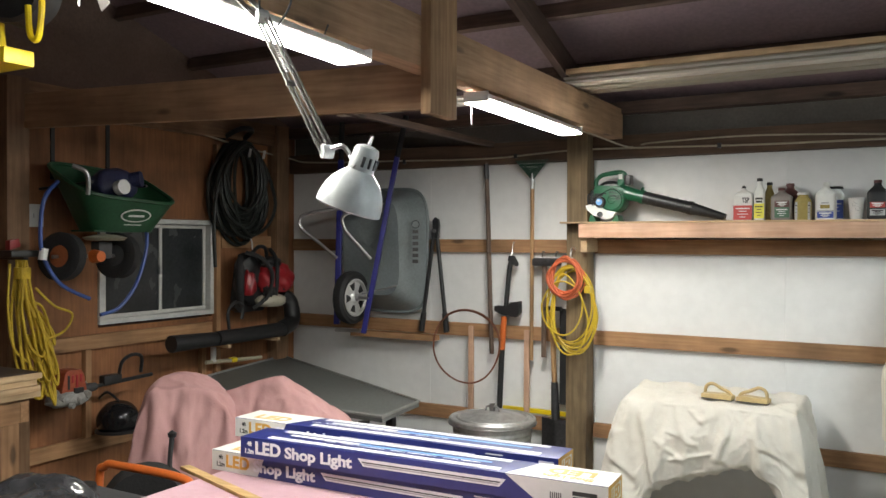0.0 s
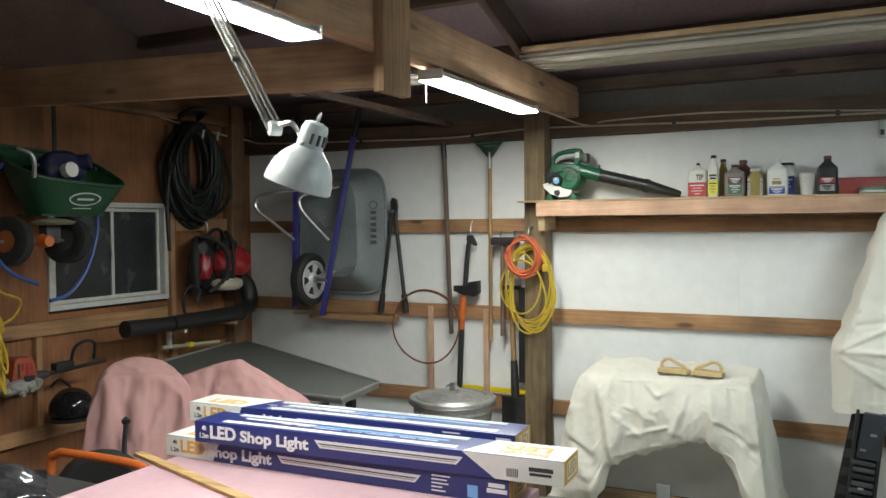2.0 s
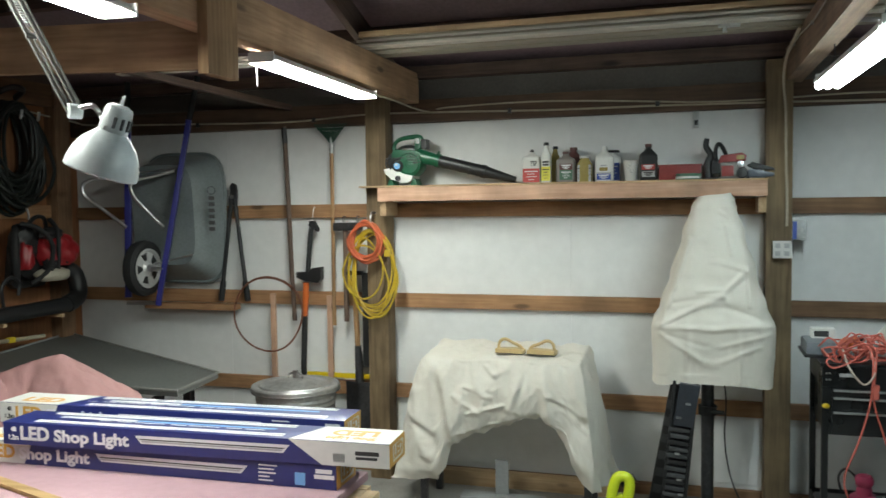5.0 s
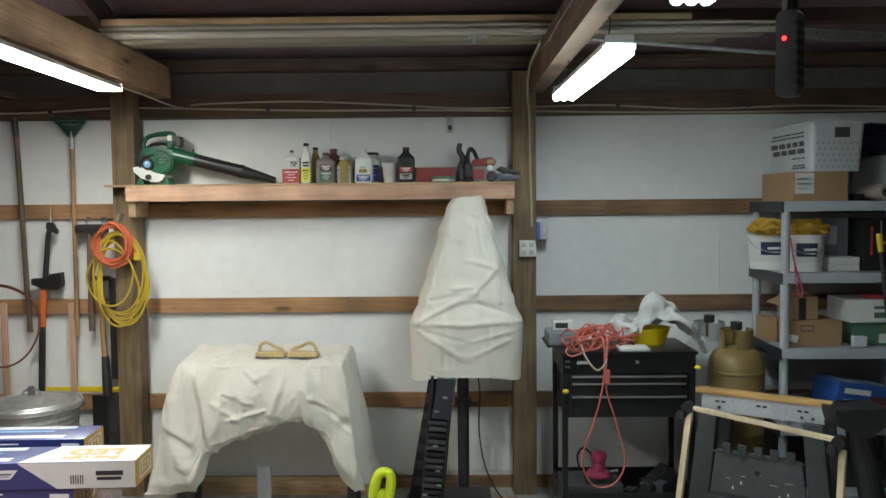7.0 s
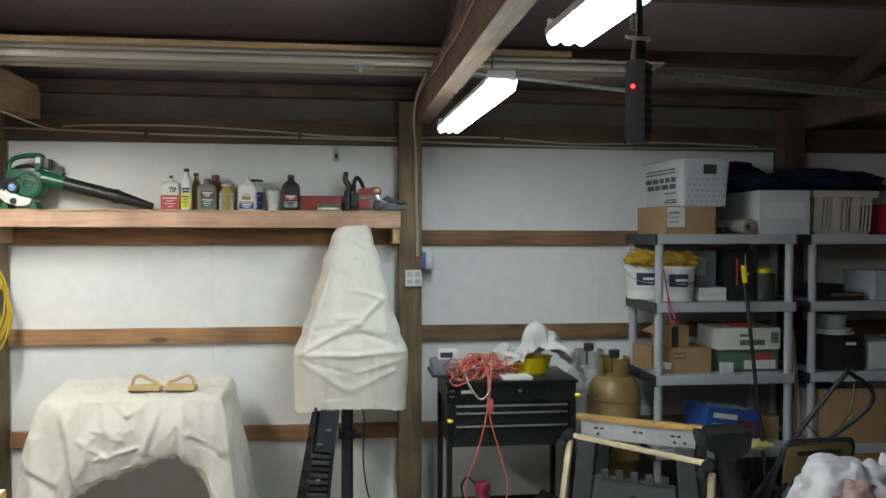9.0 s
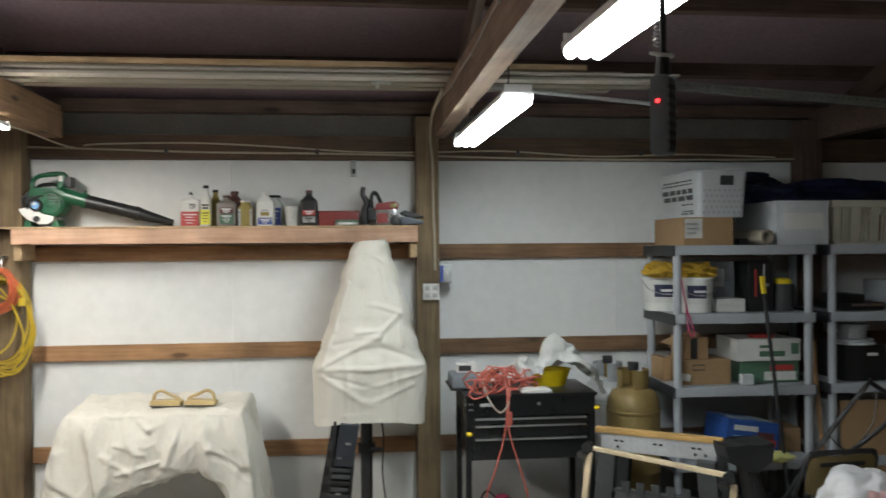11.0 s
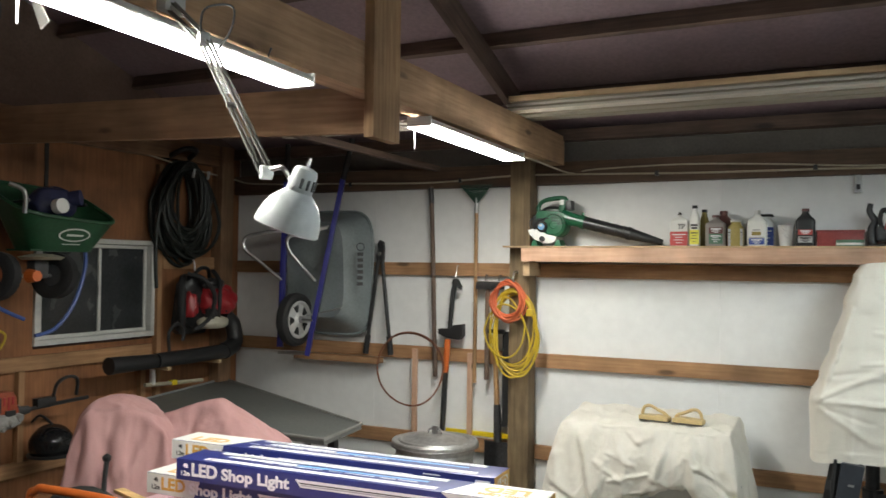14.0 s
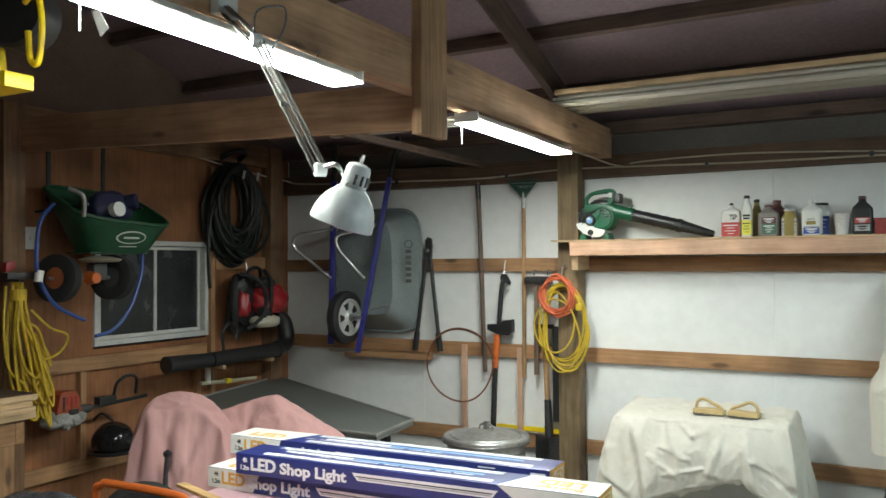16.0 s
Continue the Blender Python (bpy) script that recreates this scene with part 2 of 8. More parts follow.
def sheet(fn, nu, nv, thick=0.0):
    """A surface from fn(u, v) with u and v from 0 to 1, with a thickness where given."""
    bm = bmesh.new()
    V = [[bm.verts.new(fn(i / nu, j / nv)) for j in range(nv + 1)] for i in range(nu + 1)]
    for i in range(nu):
        for j in range(nv):
            bm.faces.new((V[i][j], V[i + 1][j], V[i + 1][j + 1], V[i][j + 1]))
    if thick:
        bmesh.ops.recalc_face_normals(bm, faces=bm.faces)
        bmesh.ops.solidify(bm, geom=list(bm.faces), thickness=thick)
    return bm


def settle(bm, slack, seed, steps=150, out=0.05, inn=0.006, wave=11.0, start=0.006, bend=0.3, weld=0.0006, round_off=4, grain=(1, 1, 1)):
    """Lets a sheet with more cloth than its form needs buckle into folds: rest lengths are stretched by slack(middle, direction), then relaxed against the form."""
    bmesh.ops.remove_doubles(bm, verts=bm.verts, dist=weld)
    bmesh.ops.recalc_face_normals(bm, faces=bm.faces)
    bm.verts.index_update()
    n = len(bm.verts)
    X = np.array([v.co[:] for v in bm.verts])
    E = np.array([[v.index for v in e.verts] for e in bm.edges])
    far = []
    for v in bm.verts:
        es = v.link_edges
        if len(es) != 4:
            continue
        for a in range(4):
            for b in range(a):
                if not set(es[a].link_faces) & set(es[b].link_faces):
                    far.append((es[a].other_vert(v).index, es[b].other_vert(v).index))
    F = np.array([[v.index for v in f.verts] for f in bm.faces if len(f.verts) == 4])
    rim = np.zeros(n, bool)
    for e in bm.edges:
        if e.is_boundary:
            rim[[v.index for v in e.verts]] = True
    deg = np.bincount(E.ravel(), minlength=n).astype(float)[:, None]
    for _ in range(round_off):
        S = np.zeros_like(X)
        np.add.at(S, E[:, 0], X[E[:, 1]])
        np.add.at(S, E[:, 1], X[E[:, 0]])
        X = np.where(rim[:, None], X, 0.5 * X + 0.5 * S / deg)
    for v, p in zip(bm.verts, X):
        v.co = p
    bm.normal_update()
    N = np.array([v.normal[:] for v in bm.verts])
    if (N * (X - X.mean(0))).sum() < 0:
        N = -N
    pairs = np.vstack([E, F[:, [0, 2]], F[:, [1, 3]], np.array(far)])
    wt = np.concatenate([np.ones(len(E)), np.full(2 * len(F), 0.6), np.full(len(far), bend)])
    D = X[pairs[:, 1]] - X[pairs[:, 0]]
    L = np.linalg.norm(D, axis=1) + 1e-9
    rest = L * (1 + slack((X[pairs[:, 0]] + X[pairs[:, 1]]) / 2, D / L[:, None]))
    A, B = pairs[:, 0], pairs[:, 1]
    load = (np.bincount(A, wt, n) + np.bincount(B, wt, n))[:, None]
    base = X.copy()
    G = base * np.array(grain) * wave
    bump = np.array([0.55 - 2.2 * abs(noise.noise(Vector(p) + Vector((seed, 0, 0)))) + 0.5 * (0.5 - 2 * abs(noise.noise(Vector(p) * 2.1 + Vector((0, seed, 0))))) for p in G])
    X = X + N * (start * bump)[:, None]
    for k in range(steps):
        D = X[B] - X[A]
        L = np.linalg.norm(D, axis=1) + 1e-9
        C = D * (0.5 * wt * (L - rest) / L)[:, None]
        M = np.stack([np.bincount(A, C[:, i], n) - np.bincount(B, C[:, i], n) for i in range(3)], 1)
        X = X + 1.6 * M / load
        off = X - base
        h = (off * N).sum(1, keepdims=True)
        side = off - h * N
        X = base + N * np.clip(h, -inn, out) + side
    for v, p in zip(bm.verts, X):
        v.co = p
    bm.normal_update()
    return bm


def drape(bm, slack, seed, fine=0.012, out=0.05, inn=0.01, wave=5.0, start=0.02, bend=0.4, steps=90, weld=0.002, grain=(1, 1, 0.4)):
    """Broad folds on a coarse grid first, then small wrinkles on a finer one."""
    settle(bm, slack, seed, steps, out, inn, wave, start, bend, weld, 1, grain)
    bmesh.ops.subdivide_edges(bm, edges=list(bm.edges), cuts=1, use_grid_fill=True)
    return settle(bm, lambda p, d: np.full(len(p), fine), seed + 3, 40, 0.02, 0.012, wave * 3.5, 0.003, 0.4, 0.0, 2, grain)


def thing(name, label, category, m=None, group=""):
    ob = new(name)
    ob.empty_display_size = 0.1
    if m is not None:
        ob.matrix_basis = m
    return tagged(ob, label, category, group)


def part(name, bm, material, parent=None, label="", smooth=None, sharp=38):
    bmesh.ops.recalc_face_normals(bm, faces=bm.faces)
    me = bpy.data.meshes.new(name)
    bm.to_mesh(me)
    bm.free()
    if smooth is None:
        smooth = len(me.polygons) > 40
    if smooth:
        me.shade_smooth()
        me.set_sharp_from_angle(angle=radians(sharp))
    me.materials.append(material)
    ob = new(name, me)
    ob.parent = parent
    if label:
        tagged(ob, label)
    return ob


def struct(name, bm, material, label, category):
    return tagged(part(name, bm, material), label, category, kind="structure")


def text(body, size, m, material, parent, name="lettering", width=None):
    """Flat lettering in the built-in font, turned into a mesh, as a part."""
    cu = bpy.data.curves.new(name, "FONT")
    cu.body, cu.size, cu.extrude = body, size, 0.0006
    cu.resolution_u = 3
    cu.offset = size * 0.034
    tmp = bpy.data.objects.new("tmp", cu)
    scene.collection.objects.link(tmp)
    me = bpy.data.meshes.new_from_object(tmp.evaluated_get(bpy.context.evaluated_depsgraph_get()))
    bpy.data.objects.remove(tmp)
    bpy.data.curves.remove(cu)
    if width:
        w = max(v.co.x for v in me.vertices) - min(v.co.x for v in me.vertices)
        for v in me.vertices:
            v.co.x *= width / w
    me.transform(m)
    me.materials.clear()
    me.materials.append(material)
    ob = new(name, me)
    ob.parent = parent
    return ob


# ---- the shed ----
WALL_Y = 5.04      # liner of the back wall
GIRT_Y = 5.0       # inner face of its girts
LEFT_X = -3.92
RIGHT_X = 6.4
FRONT_Y = -4.0
EAVE, SLOPE = 2.715, 0.33


def roof_z(y):
    return EAVE + (5.05 - y) * SLOPE


floor = struct("floor", box(LEFT_X - 0.1, RIGHT_X + 0.1, FRONT_Y - 0.1, WALL_Y + 0.12, -0.12, 0.0), CONCRETE, "grey dusty concrete slab floor of a pole shed", "floor")
wall_back = struct("wall_back", box(LEFT_X, RIGHT_X, WALL_Y + 0.01, WALL_Y + 0.12, 0.0, 2.9), LINER, "back wall lined with white insulation boards between timber girts", "wall")
for i, x in enumerate([LEFT_X, -2.62, -1.40, -0.18, 1.04, 2.26, 3.48, 4.70, 5.6]):
    xs = [LEFT_X, -2.62, -1.40, -0.18, 1.04, 2.26, 3.48, 4.70, 5.6, RIGHT_X]
    part("panel", box(x + 0.0006, xs[i + 1] - 0.0006, WALL_Y, WALL_Y + 0.009, 0.10, 2.40), LINER, wall_back)
for z in (1.82, 1.22, 0.61):
    for x0, x1 in ((LEFT_X + 0.02, -1.40), (-1.396, 1.03), (1.034, 3.45), (3.454, RIGHT_X)):
        part("girt", box(x0, x1, GIRT_Y, WALL_Y - 0.001, z - 0.092, z, bev=0.003), (FIR if x0 < -1.3 else OLD)[0], wall_back)
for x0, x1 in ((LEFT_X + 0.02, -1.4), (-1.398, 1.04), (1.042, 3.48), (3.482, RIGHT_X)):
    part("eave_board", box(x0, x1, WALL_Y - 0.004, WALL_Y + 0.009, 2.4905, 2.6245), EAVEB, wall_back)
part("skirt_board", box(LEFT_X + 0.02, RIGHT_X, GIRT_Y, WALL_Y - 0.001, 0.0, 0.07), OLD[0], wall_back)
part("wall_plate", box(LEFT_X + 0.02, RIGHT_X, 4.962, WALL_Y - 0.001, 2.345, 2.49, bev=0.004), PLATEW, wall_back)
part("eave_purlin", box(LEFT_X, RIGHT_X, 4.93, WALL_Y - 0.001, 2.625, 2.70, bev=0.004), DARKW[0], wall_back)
# ledge under the girt behind the wheelbarrow
part("ledge", box(-3.25, -2.52, 4.90, GIRT_Y - 0.002, 1.085, 1.125, bev=0.003), FIR[0], wall_back)

# Posts beyond x = 3 use dark roof timber in place of shade there.
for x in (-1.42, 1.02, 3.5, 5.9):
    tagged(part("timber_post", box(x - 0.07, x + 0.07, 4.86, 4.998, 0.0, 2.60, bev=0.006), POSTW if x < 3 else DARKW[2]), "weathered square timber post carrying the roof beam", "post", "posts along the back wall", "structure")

wall_left = struct("wall_left", box(LEFT_X - 0.1, LEFT_X, FRONT_Y, 3.18, 0.0, 2.70), PLY, "left wall of brown plywood sheets on timber framing", "wall")
part("wall_panel", box(LEFT_X - 0.1, LEFT_X, 4.13, WALL_Y + 0.01, 0.0, 2.70), PLY, wall_left)
part("wall_panel", box(LEFT_X - 0.1, LEFT_X, 3.18, 4.13, 0.0, 1.26), PLY, wall_left)
part("wall_panel", box(LEFT_X - 0.1, LEFT_X, 3.18, 4.13, 1.95, 2.70), PLY, wall_left)
part("gable_board", box(LEFT_X - 0.1, LEFT_X - 0.02, FRONT_Y, WALL_Y + 0.01, 2.702, 5.9), mat("dark_gable_board", (0.17, 0.11, 0.085), 0.85, var=0.2, scale=3), wall_left)
part("top_plate", box(LEFT_X - 0.018, LEFT_X + 0.075, FRONT_Y, 4.85, 2.545, 2.70, bev=0.004), OLD[1], wall_left)
for y0, y1, z0, z1 in ((2.63, 4.10, 1.14, 1.225), (1.0, 2.5, 1.14, 1.225), (2.63, 4.70, 0.52, 0.605), (4.19, 4.72, 1.75, 1.84), (2.63, 3.1, 0.02, 0.10), (2.63, 4.7, 0.0, 0.09)):
    part("girt", box(LEFT_X + 0.001, LEFT_X + 0.04, y0, y1, z0, z1, bev=0.003), FIR[1], wall_left)
for y, z0, z1 in ((3.06, 0.605, 1.139), (4.14, 0.61, 2.5), (4.0, 0.605, 1.139)):
    part("stud", box(LEFT_X + 0.001, LEFT_X + 0.042, y, y + 0.04, z0, z1, bev=0.003), FIR[2], wall_left)
for y0, y1 in ((2.50, 2.63), (4.72, 4.86), (-0.2, -0.07)):
    tagged(part("timber_post", box(LEFT_X + 0.001, LEFT_X + (0.10 if y0 > 4 else 0.14), y0, y1, 0.0, 2.7, bev=0.006), OLD[2]), "square timber post standing against the plywood wall", "post", "posts along the plywood wall", "structure")

wall_right = struct("wall_right", box(RIGHT_X, RIGHT_X + 0.1, FRONT_Y, WALL_Y + 0.12, 0.0, 5.9), PLY, "far side wall in shadow behind the shelving", "wall")
# Unseen closing wall, kept pale so it throws light back into the shed.
wall_front = struct("wall_front", box(LEFT_X - 0.1, RIGHT_X + 0.1, FRONT_Y - 0.1, FRONT_Y, 0.0, 5.9), mat("bounce_board", (0.46, 0.42, 0.37), 0.8, var=0.12, scale=2), "plain pale unseen wall behind the camera, added to bounce light", "wall")

ceiling = struct("ceiling", prism([(FRONT_Y - 0.1, roof_z(FRONT_Y - 0.1)), (WALL_Y + 0.12, roof_z(WALL_Y + 0.12)), (WALL_Y + 0.12, roof_z(WALL_Y + 0.12) + 0.05), (FRONT_Y - 0.1, roof_z(FRONT_Y - 0.1) + 0.05)], LEFT_X - 0.1, RIGHT_X + 0.1, Matrix(((0, 1, 0, 0), (1, 0, 0, 0), (0, 0, 1, 0), (0, 0, 0, 1)))), ROOFSKIN, "sloping shed roof with dull mauve-brown underlay", "ceiling")
tilt = math.degrees(math.atan(SLOPE))
for i in range(14):
    y = 4.56 - 0.61 * i
    if y < FRONT_Y + 0.1:
        break
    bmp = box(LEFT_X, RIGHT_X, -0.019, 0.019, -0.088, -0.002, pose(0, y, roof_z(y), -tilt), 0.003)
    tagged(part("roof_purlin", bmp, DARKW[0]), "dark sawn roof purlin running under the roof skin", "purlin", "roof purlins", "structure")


def beam(name, p0, p1, w, h, material, label, bev=0.005):
    """A straight timber between two points of its lower middle line."""
    a, b = Vector(p0), Vector(p1)
    d = (b - a)
    L = d.length
    rot = math.degrees(math.atan2(d.y, d.x))
    up = math.degrees(math.asin(d.z / L))
    m = pose(*a) @ pose(0, 0, 0, 0, 0, rot) @ pose(0, 0, 0, 0, -up, 0)
    ob = part(name, box(0, L, -w / 2, w / 2, 0, h, None, bev), material)
    ob.matrix_basis = m
    return tagged(ob, label, name.replace("_", " "), kind="structure")


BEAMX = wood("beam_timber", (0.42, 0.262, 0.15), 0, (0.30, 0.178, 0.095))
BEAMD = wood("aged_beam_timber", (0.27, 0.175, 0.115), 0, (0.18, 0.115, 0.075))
beam("tie_beam", (-1.20, FRONT_Y, 2.465), (-1.20, 4.96, 2.465), 0.10, 0.19, BEAMX, "heavy brown sawn timber tie beam spanning the shed")
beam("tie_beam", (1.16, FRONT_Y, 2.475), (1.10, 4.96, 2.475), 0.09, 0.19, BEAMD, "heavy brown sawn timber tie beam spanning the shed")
# The far beam's dark timber stands in for shade in that bay.
beam("tie_beam", (3.6, FRONT_Y, 2.475), (3.58, 4.96, 2.475), 0.09, 0.19, DARKW[1], "heavy sawn timber tie beam coloured dark for the shaded far bay")
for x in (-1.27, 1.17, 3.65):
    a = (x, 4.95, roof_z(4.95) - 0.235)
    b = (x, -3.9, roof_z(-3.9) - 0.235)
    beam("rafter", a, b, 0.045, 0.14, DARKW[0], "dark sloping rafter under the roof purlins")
beam("cross_tie", (LEFT_X + 0.02, 2.62, 2.425), (-1.16, 2.62, 2.325), 0.04, 0.19, BEAMX, "long sawn timber tie between the plywood wall and the beam")
tagged(part("hanger_block", box(-1.148, -1.105, 2.455, 2.66, 2.285, 3.3, bev=0.004), wood("block_timber", (0.40, 0.25, 0.13), 2, (0.27, 0.155, 0.075))), "upright timber hanger block scabbed onto the tie beam", "timber block", kind="structure")

# ---- shop lights ----
LED = glow("led_glow", (0.95, 0.985, 0.91), LAMP_POWER * 1.0)
LED_TUBE = glow("led_tube_glow", (0.83, 0.985, 1.0), LAMP_POWER * 0.67)
ALU = mat("brushed_aluminium", (0.62, 0.63, 0.63), 0.38, metal=1.0, var=0.12, bump=0.05, stretch=(1, 1, 0.1))
CHAIN = DSTEEL


def shop_light(m, label, drop, tubes=False, cord=(-0.05, -0.56)):
    """A 1.2 m LED fitting: folded housing, end caps, pull cord, two hangers, and a diffuser or two tubes."""
    t = thing("shop_light", label, "shop light", m, "shop lights under the beams")
    hw = 0.050 if tubes else 0.058
    part("housing", prism([(-hw, -0.005), (hw, -0.005), (hw - 0.002, 0.004), (0.03, 0.03), (-0.03, 0.03), (0.002 - hw, 0.004)], -0.61, 0.61, bev=0.002), WHITE, t)
    # Lips added only to cut the tubes' sideways light on the upper wall.
    for x in (-hw - 0.0085, hw + 0.0065) if tubes else ():
        part("reflector_lip", box(x, x + 0.002, -0.609, 0.609, -0.017, 0.002), WHITE, t)
    if tubes:
        for x in (-0.038, 0.0, 0.038):
            part("tube", rod((x, -0.597, -0.027), (x, 0.597, -0.027), 0.017, seg=14), LED_TUBE, t, "glowing LED tube")
    else:
        part("diffuser", prism([(-0.063, -0.0095), (-0.061, -0.0135), (0.061, -0.0135), (0.063, -0.0095)], -0.598, 0.598), LED, t, "glowing frosted diffuser")
    for s in (-1, 1):
        part("end_cap", box(-hw, hw, s * 0.6155 - 0.005, s * 0.6155 + 0.005, 0.0 if tubes else -0.014, 0.03, bev=0.003), WHITE, t)
        part("hanger", tube([(-0.02, s * 0.45, 0.03), (0.0, s * 0.45, 0.075), (0.0, s * 0.45, drop)], 0.003, 6), DSTEEL, t, "thin wire hanger")
    part("pull_cord", rod((*cord, -0.02), (*cord, -0.10), 0.0025, seg=6), WHITE, t)
    return t


shop_light(pose(-1.175, 3.545, 2.415, 0, 0, 1.5), "lit white LED shop light hung under the brown beam", 0.06)
shop_light(pose(-1.115, 1.42, 2.405, 0, 0, 2.5), "lit white LED shop light close over the workbench", 0.07, False, (0.006, -0.47))
shop_light(pose(1.145, 3.33, 2.345, 0, 0, 1.2), "lit three-tube white LED shop light under the brown beam", 0.14, True)
shop_light(pose(1.215, 1.40, 2.345, 0, 0, 2), "lit three-tube white LED shop light under the brown beam", 0.14, True)

# ---- window in the plywood wall ----
NIGHT = mat("night_screen", (0.045, 0.05, 0.052), 0.25, var=0.25, scale=5, bump=0.02)
VINYL = mat("aged_vinyl", (0.62, 0.62, 0.585), 0.5, var=0.12, scale=8, bump=0.03)
win = thing("window_1", "white vinyl sliding window with dark panes at night", "window", pose(LEFT_X, 3.175, 1.278))
tagged(win, kind="structure")
part("window_frame", boxes((-0.06, 0.02, 0, 0.96, 0, 0.034), (-0.06, 0.02, 0, 0.96, 0.636, 0.67), (-0.06, 0.02, 0, 0.034, 0.0341, 0.6359), (-0.06, 0.02, 0.926, 0.96, 0.0341, 0.6359), bev=0.004), VINYL, win)
for y0, x in ((0.036, -0.012), (0.454, -0.038)):
    sash = part("sash", boxes((x - 0.012, x + 0.012, y0, y0 + 0.47, 0.036, 0.06), (x - 0.012, x + 0.012, y0, y0 + 0.47, 0.61, 0.634), (x - 0.012, x + 0.012, y0, y0 + 0.024, 0.061, 0.609), (x - 0.012, x + 0.012, y0 + 0.446, y0 + 0.47, 0.061, 0.609), bev=0.003), VINYL, win)
    part("pane", box(x - 0.003, x + 0.003, y0 + 0.022, y0 + 0.448, 0.058, 0.612), NIGHT, sash, "dark pane with insect screen")
part("latch", box(0.0, 0.014, 0.474, 0.486, 0.30, 0.36, bev=0.003), ALU, win)

# ---- shelf on the posts ----
shelf = thing("wall_shelf", "raw fir board shelf with front rail fixed across two posts", "shelf", pose(0, 0, 0))
part("shelf_board", box(-1.49, 0.952, 4.735, 5.03, 1.921, 1.932, bev=0.002), PALE[0], shelf)
part("front_rail", box(-1.365, 0.95, 4.742, 4.78, 1.832, 1.92, bev=0.003), NEWFIR[0], shelf)
for x in (-1.365, 0.905):
    part("bracket", box(x, x + 0.042, 4.782, 4.998, 1.74, 1.83, bev=0.003), PALE[1], shelf)

# ---- workbench with pink board ----
PINK = mat("pink_foam_board", (0.46, 0.29, 0.325), 0.8, var=0.06, scale=3, bump=0.12, fine=30, col2=(0.39, 0.24, 0.275))
bench = thing("work_table", "timber work table topped with a pink foam board", "table", pose(0, 0, 0))
part("tabletop", box(-1.63, -0.385, 0.75, 2.13, 0.975, 1.0, bev=0.004), PINK, bench, "pink insulation board")
part("apron", box(-1.60, -0.36, 2.05, 2.088, 0.86, 0.974, bev=0.003), PALE[0], bench)
part("apron", box(-1.60, -0.36, 0.80, 0.838, 0.86, 0.974, bev=0.003), PALE[0], bench)
for x in (-1.60, -0.355):
    part("rail", box(x, x + 0.038, 0.839, 2.049, 0.86, 0.974, bev=0.003), PALE[1], bench)
for x in (-1.561, -0.445):
    for y in (0.84, 1.96):
        part("leg", box(x, x + 0.089, y, y + 0.089, 0.0, 0.973, bev=0.004), PALE[2], bench)
stick = tagged(part("yardstick", box(0, 0.95, -0.017, 0.017, 0, 0.012, pose(-1.76, 1.87, 1.001, 0, 0, -18), 0.002), wood("slat_wood", (0.46, 0.30, 0.13), 0, (0.28, 0.17, 0.06))), "flat yellowed wooden slat lying on the pink board", "slat")

CARD_BLUE = mat("printed_blue_card", (0.025, 0.035, 0.17), 0.35, var=0.12, scale=5, bump=0.02)
CARD_WHITE = mat("printed_white_card", (0.66, 0.65, 0.62), 0.4, var=0.05, scale=5, bump=0.02)
CARD_GOLD = mat("printed_gold_ink", (0.62, 0.33, 0.06), 0.4, var=0.08, bump=0)
INK_WHITE = mat("printed_white_ink", (0.72, 0.72, 0.73), 0.4, var=0.03, bump=0)
INK_BLACK = mat("printed_black_ink", (0.03, 0.03, 0.03), 0.4, var=0.05, bump=0)
INK_LBLUE = mat("printed_light_blue_ink", (0.18, 0.42, 0.75), 0.4, var=0.05, bump=0)
INK_GREY = mat("printed_grey_ink", (0.42, 0.42, 0.42), 0.4, var=0.05, bump=0)


def lamp_picture(t, m, L, dark=True):
    """A printed fitting: a white trough with grey shading bars, flat on the card."""
    part("printed_lamp", prism([(0, 0.0), (0.02, -0.024), (L - 0.02, -0.024), (L, 0.0)], -0.0006, 0.0, m), INK_WHITE, t)
    part("printed_lamp_edge", prism([(0.012, -0.009), (0.02, -0.0125), (L - 0.02, -0.0125), (L - 0.012, -0.009)], -0.0012, -0.0008, m), INK_BLACK, t)
    part("printed_lamp_shade", prism([(0.02, -0.0145), (0.025, -0.019), (L - 0.025, -0.019), (L - 0.02, -0.0145)], -0.0012, -0.0008, m), INK_GREY, t)


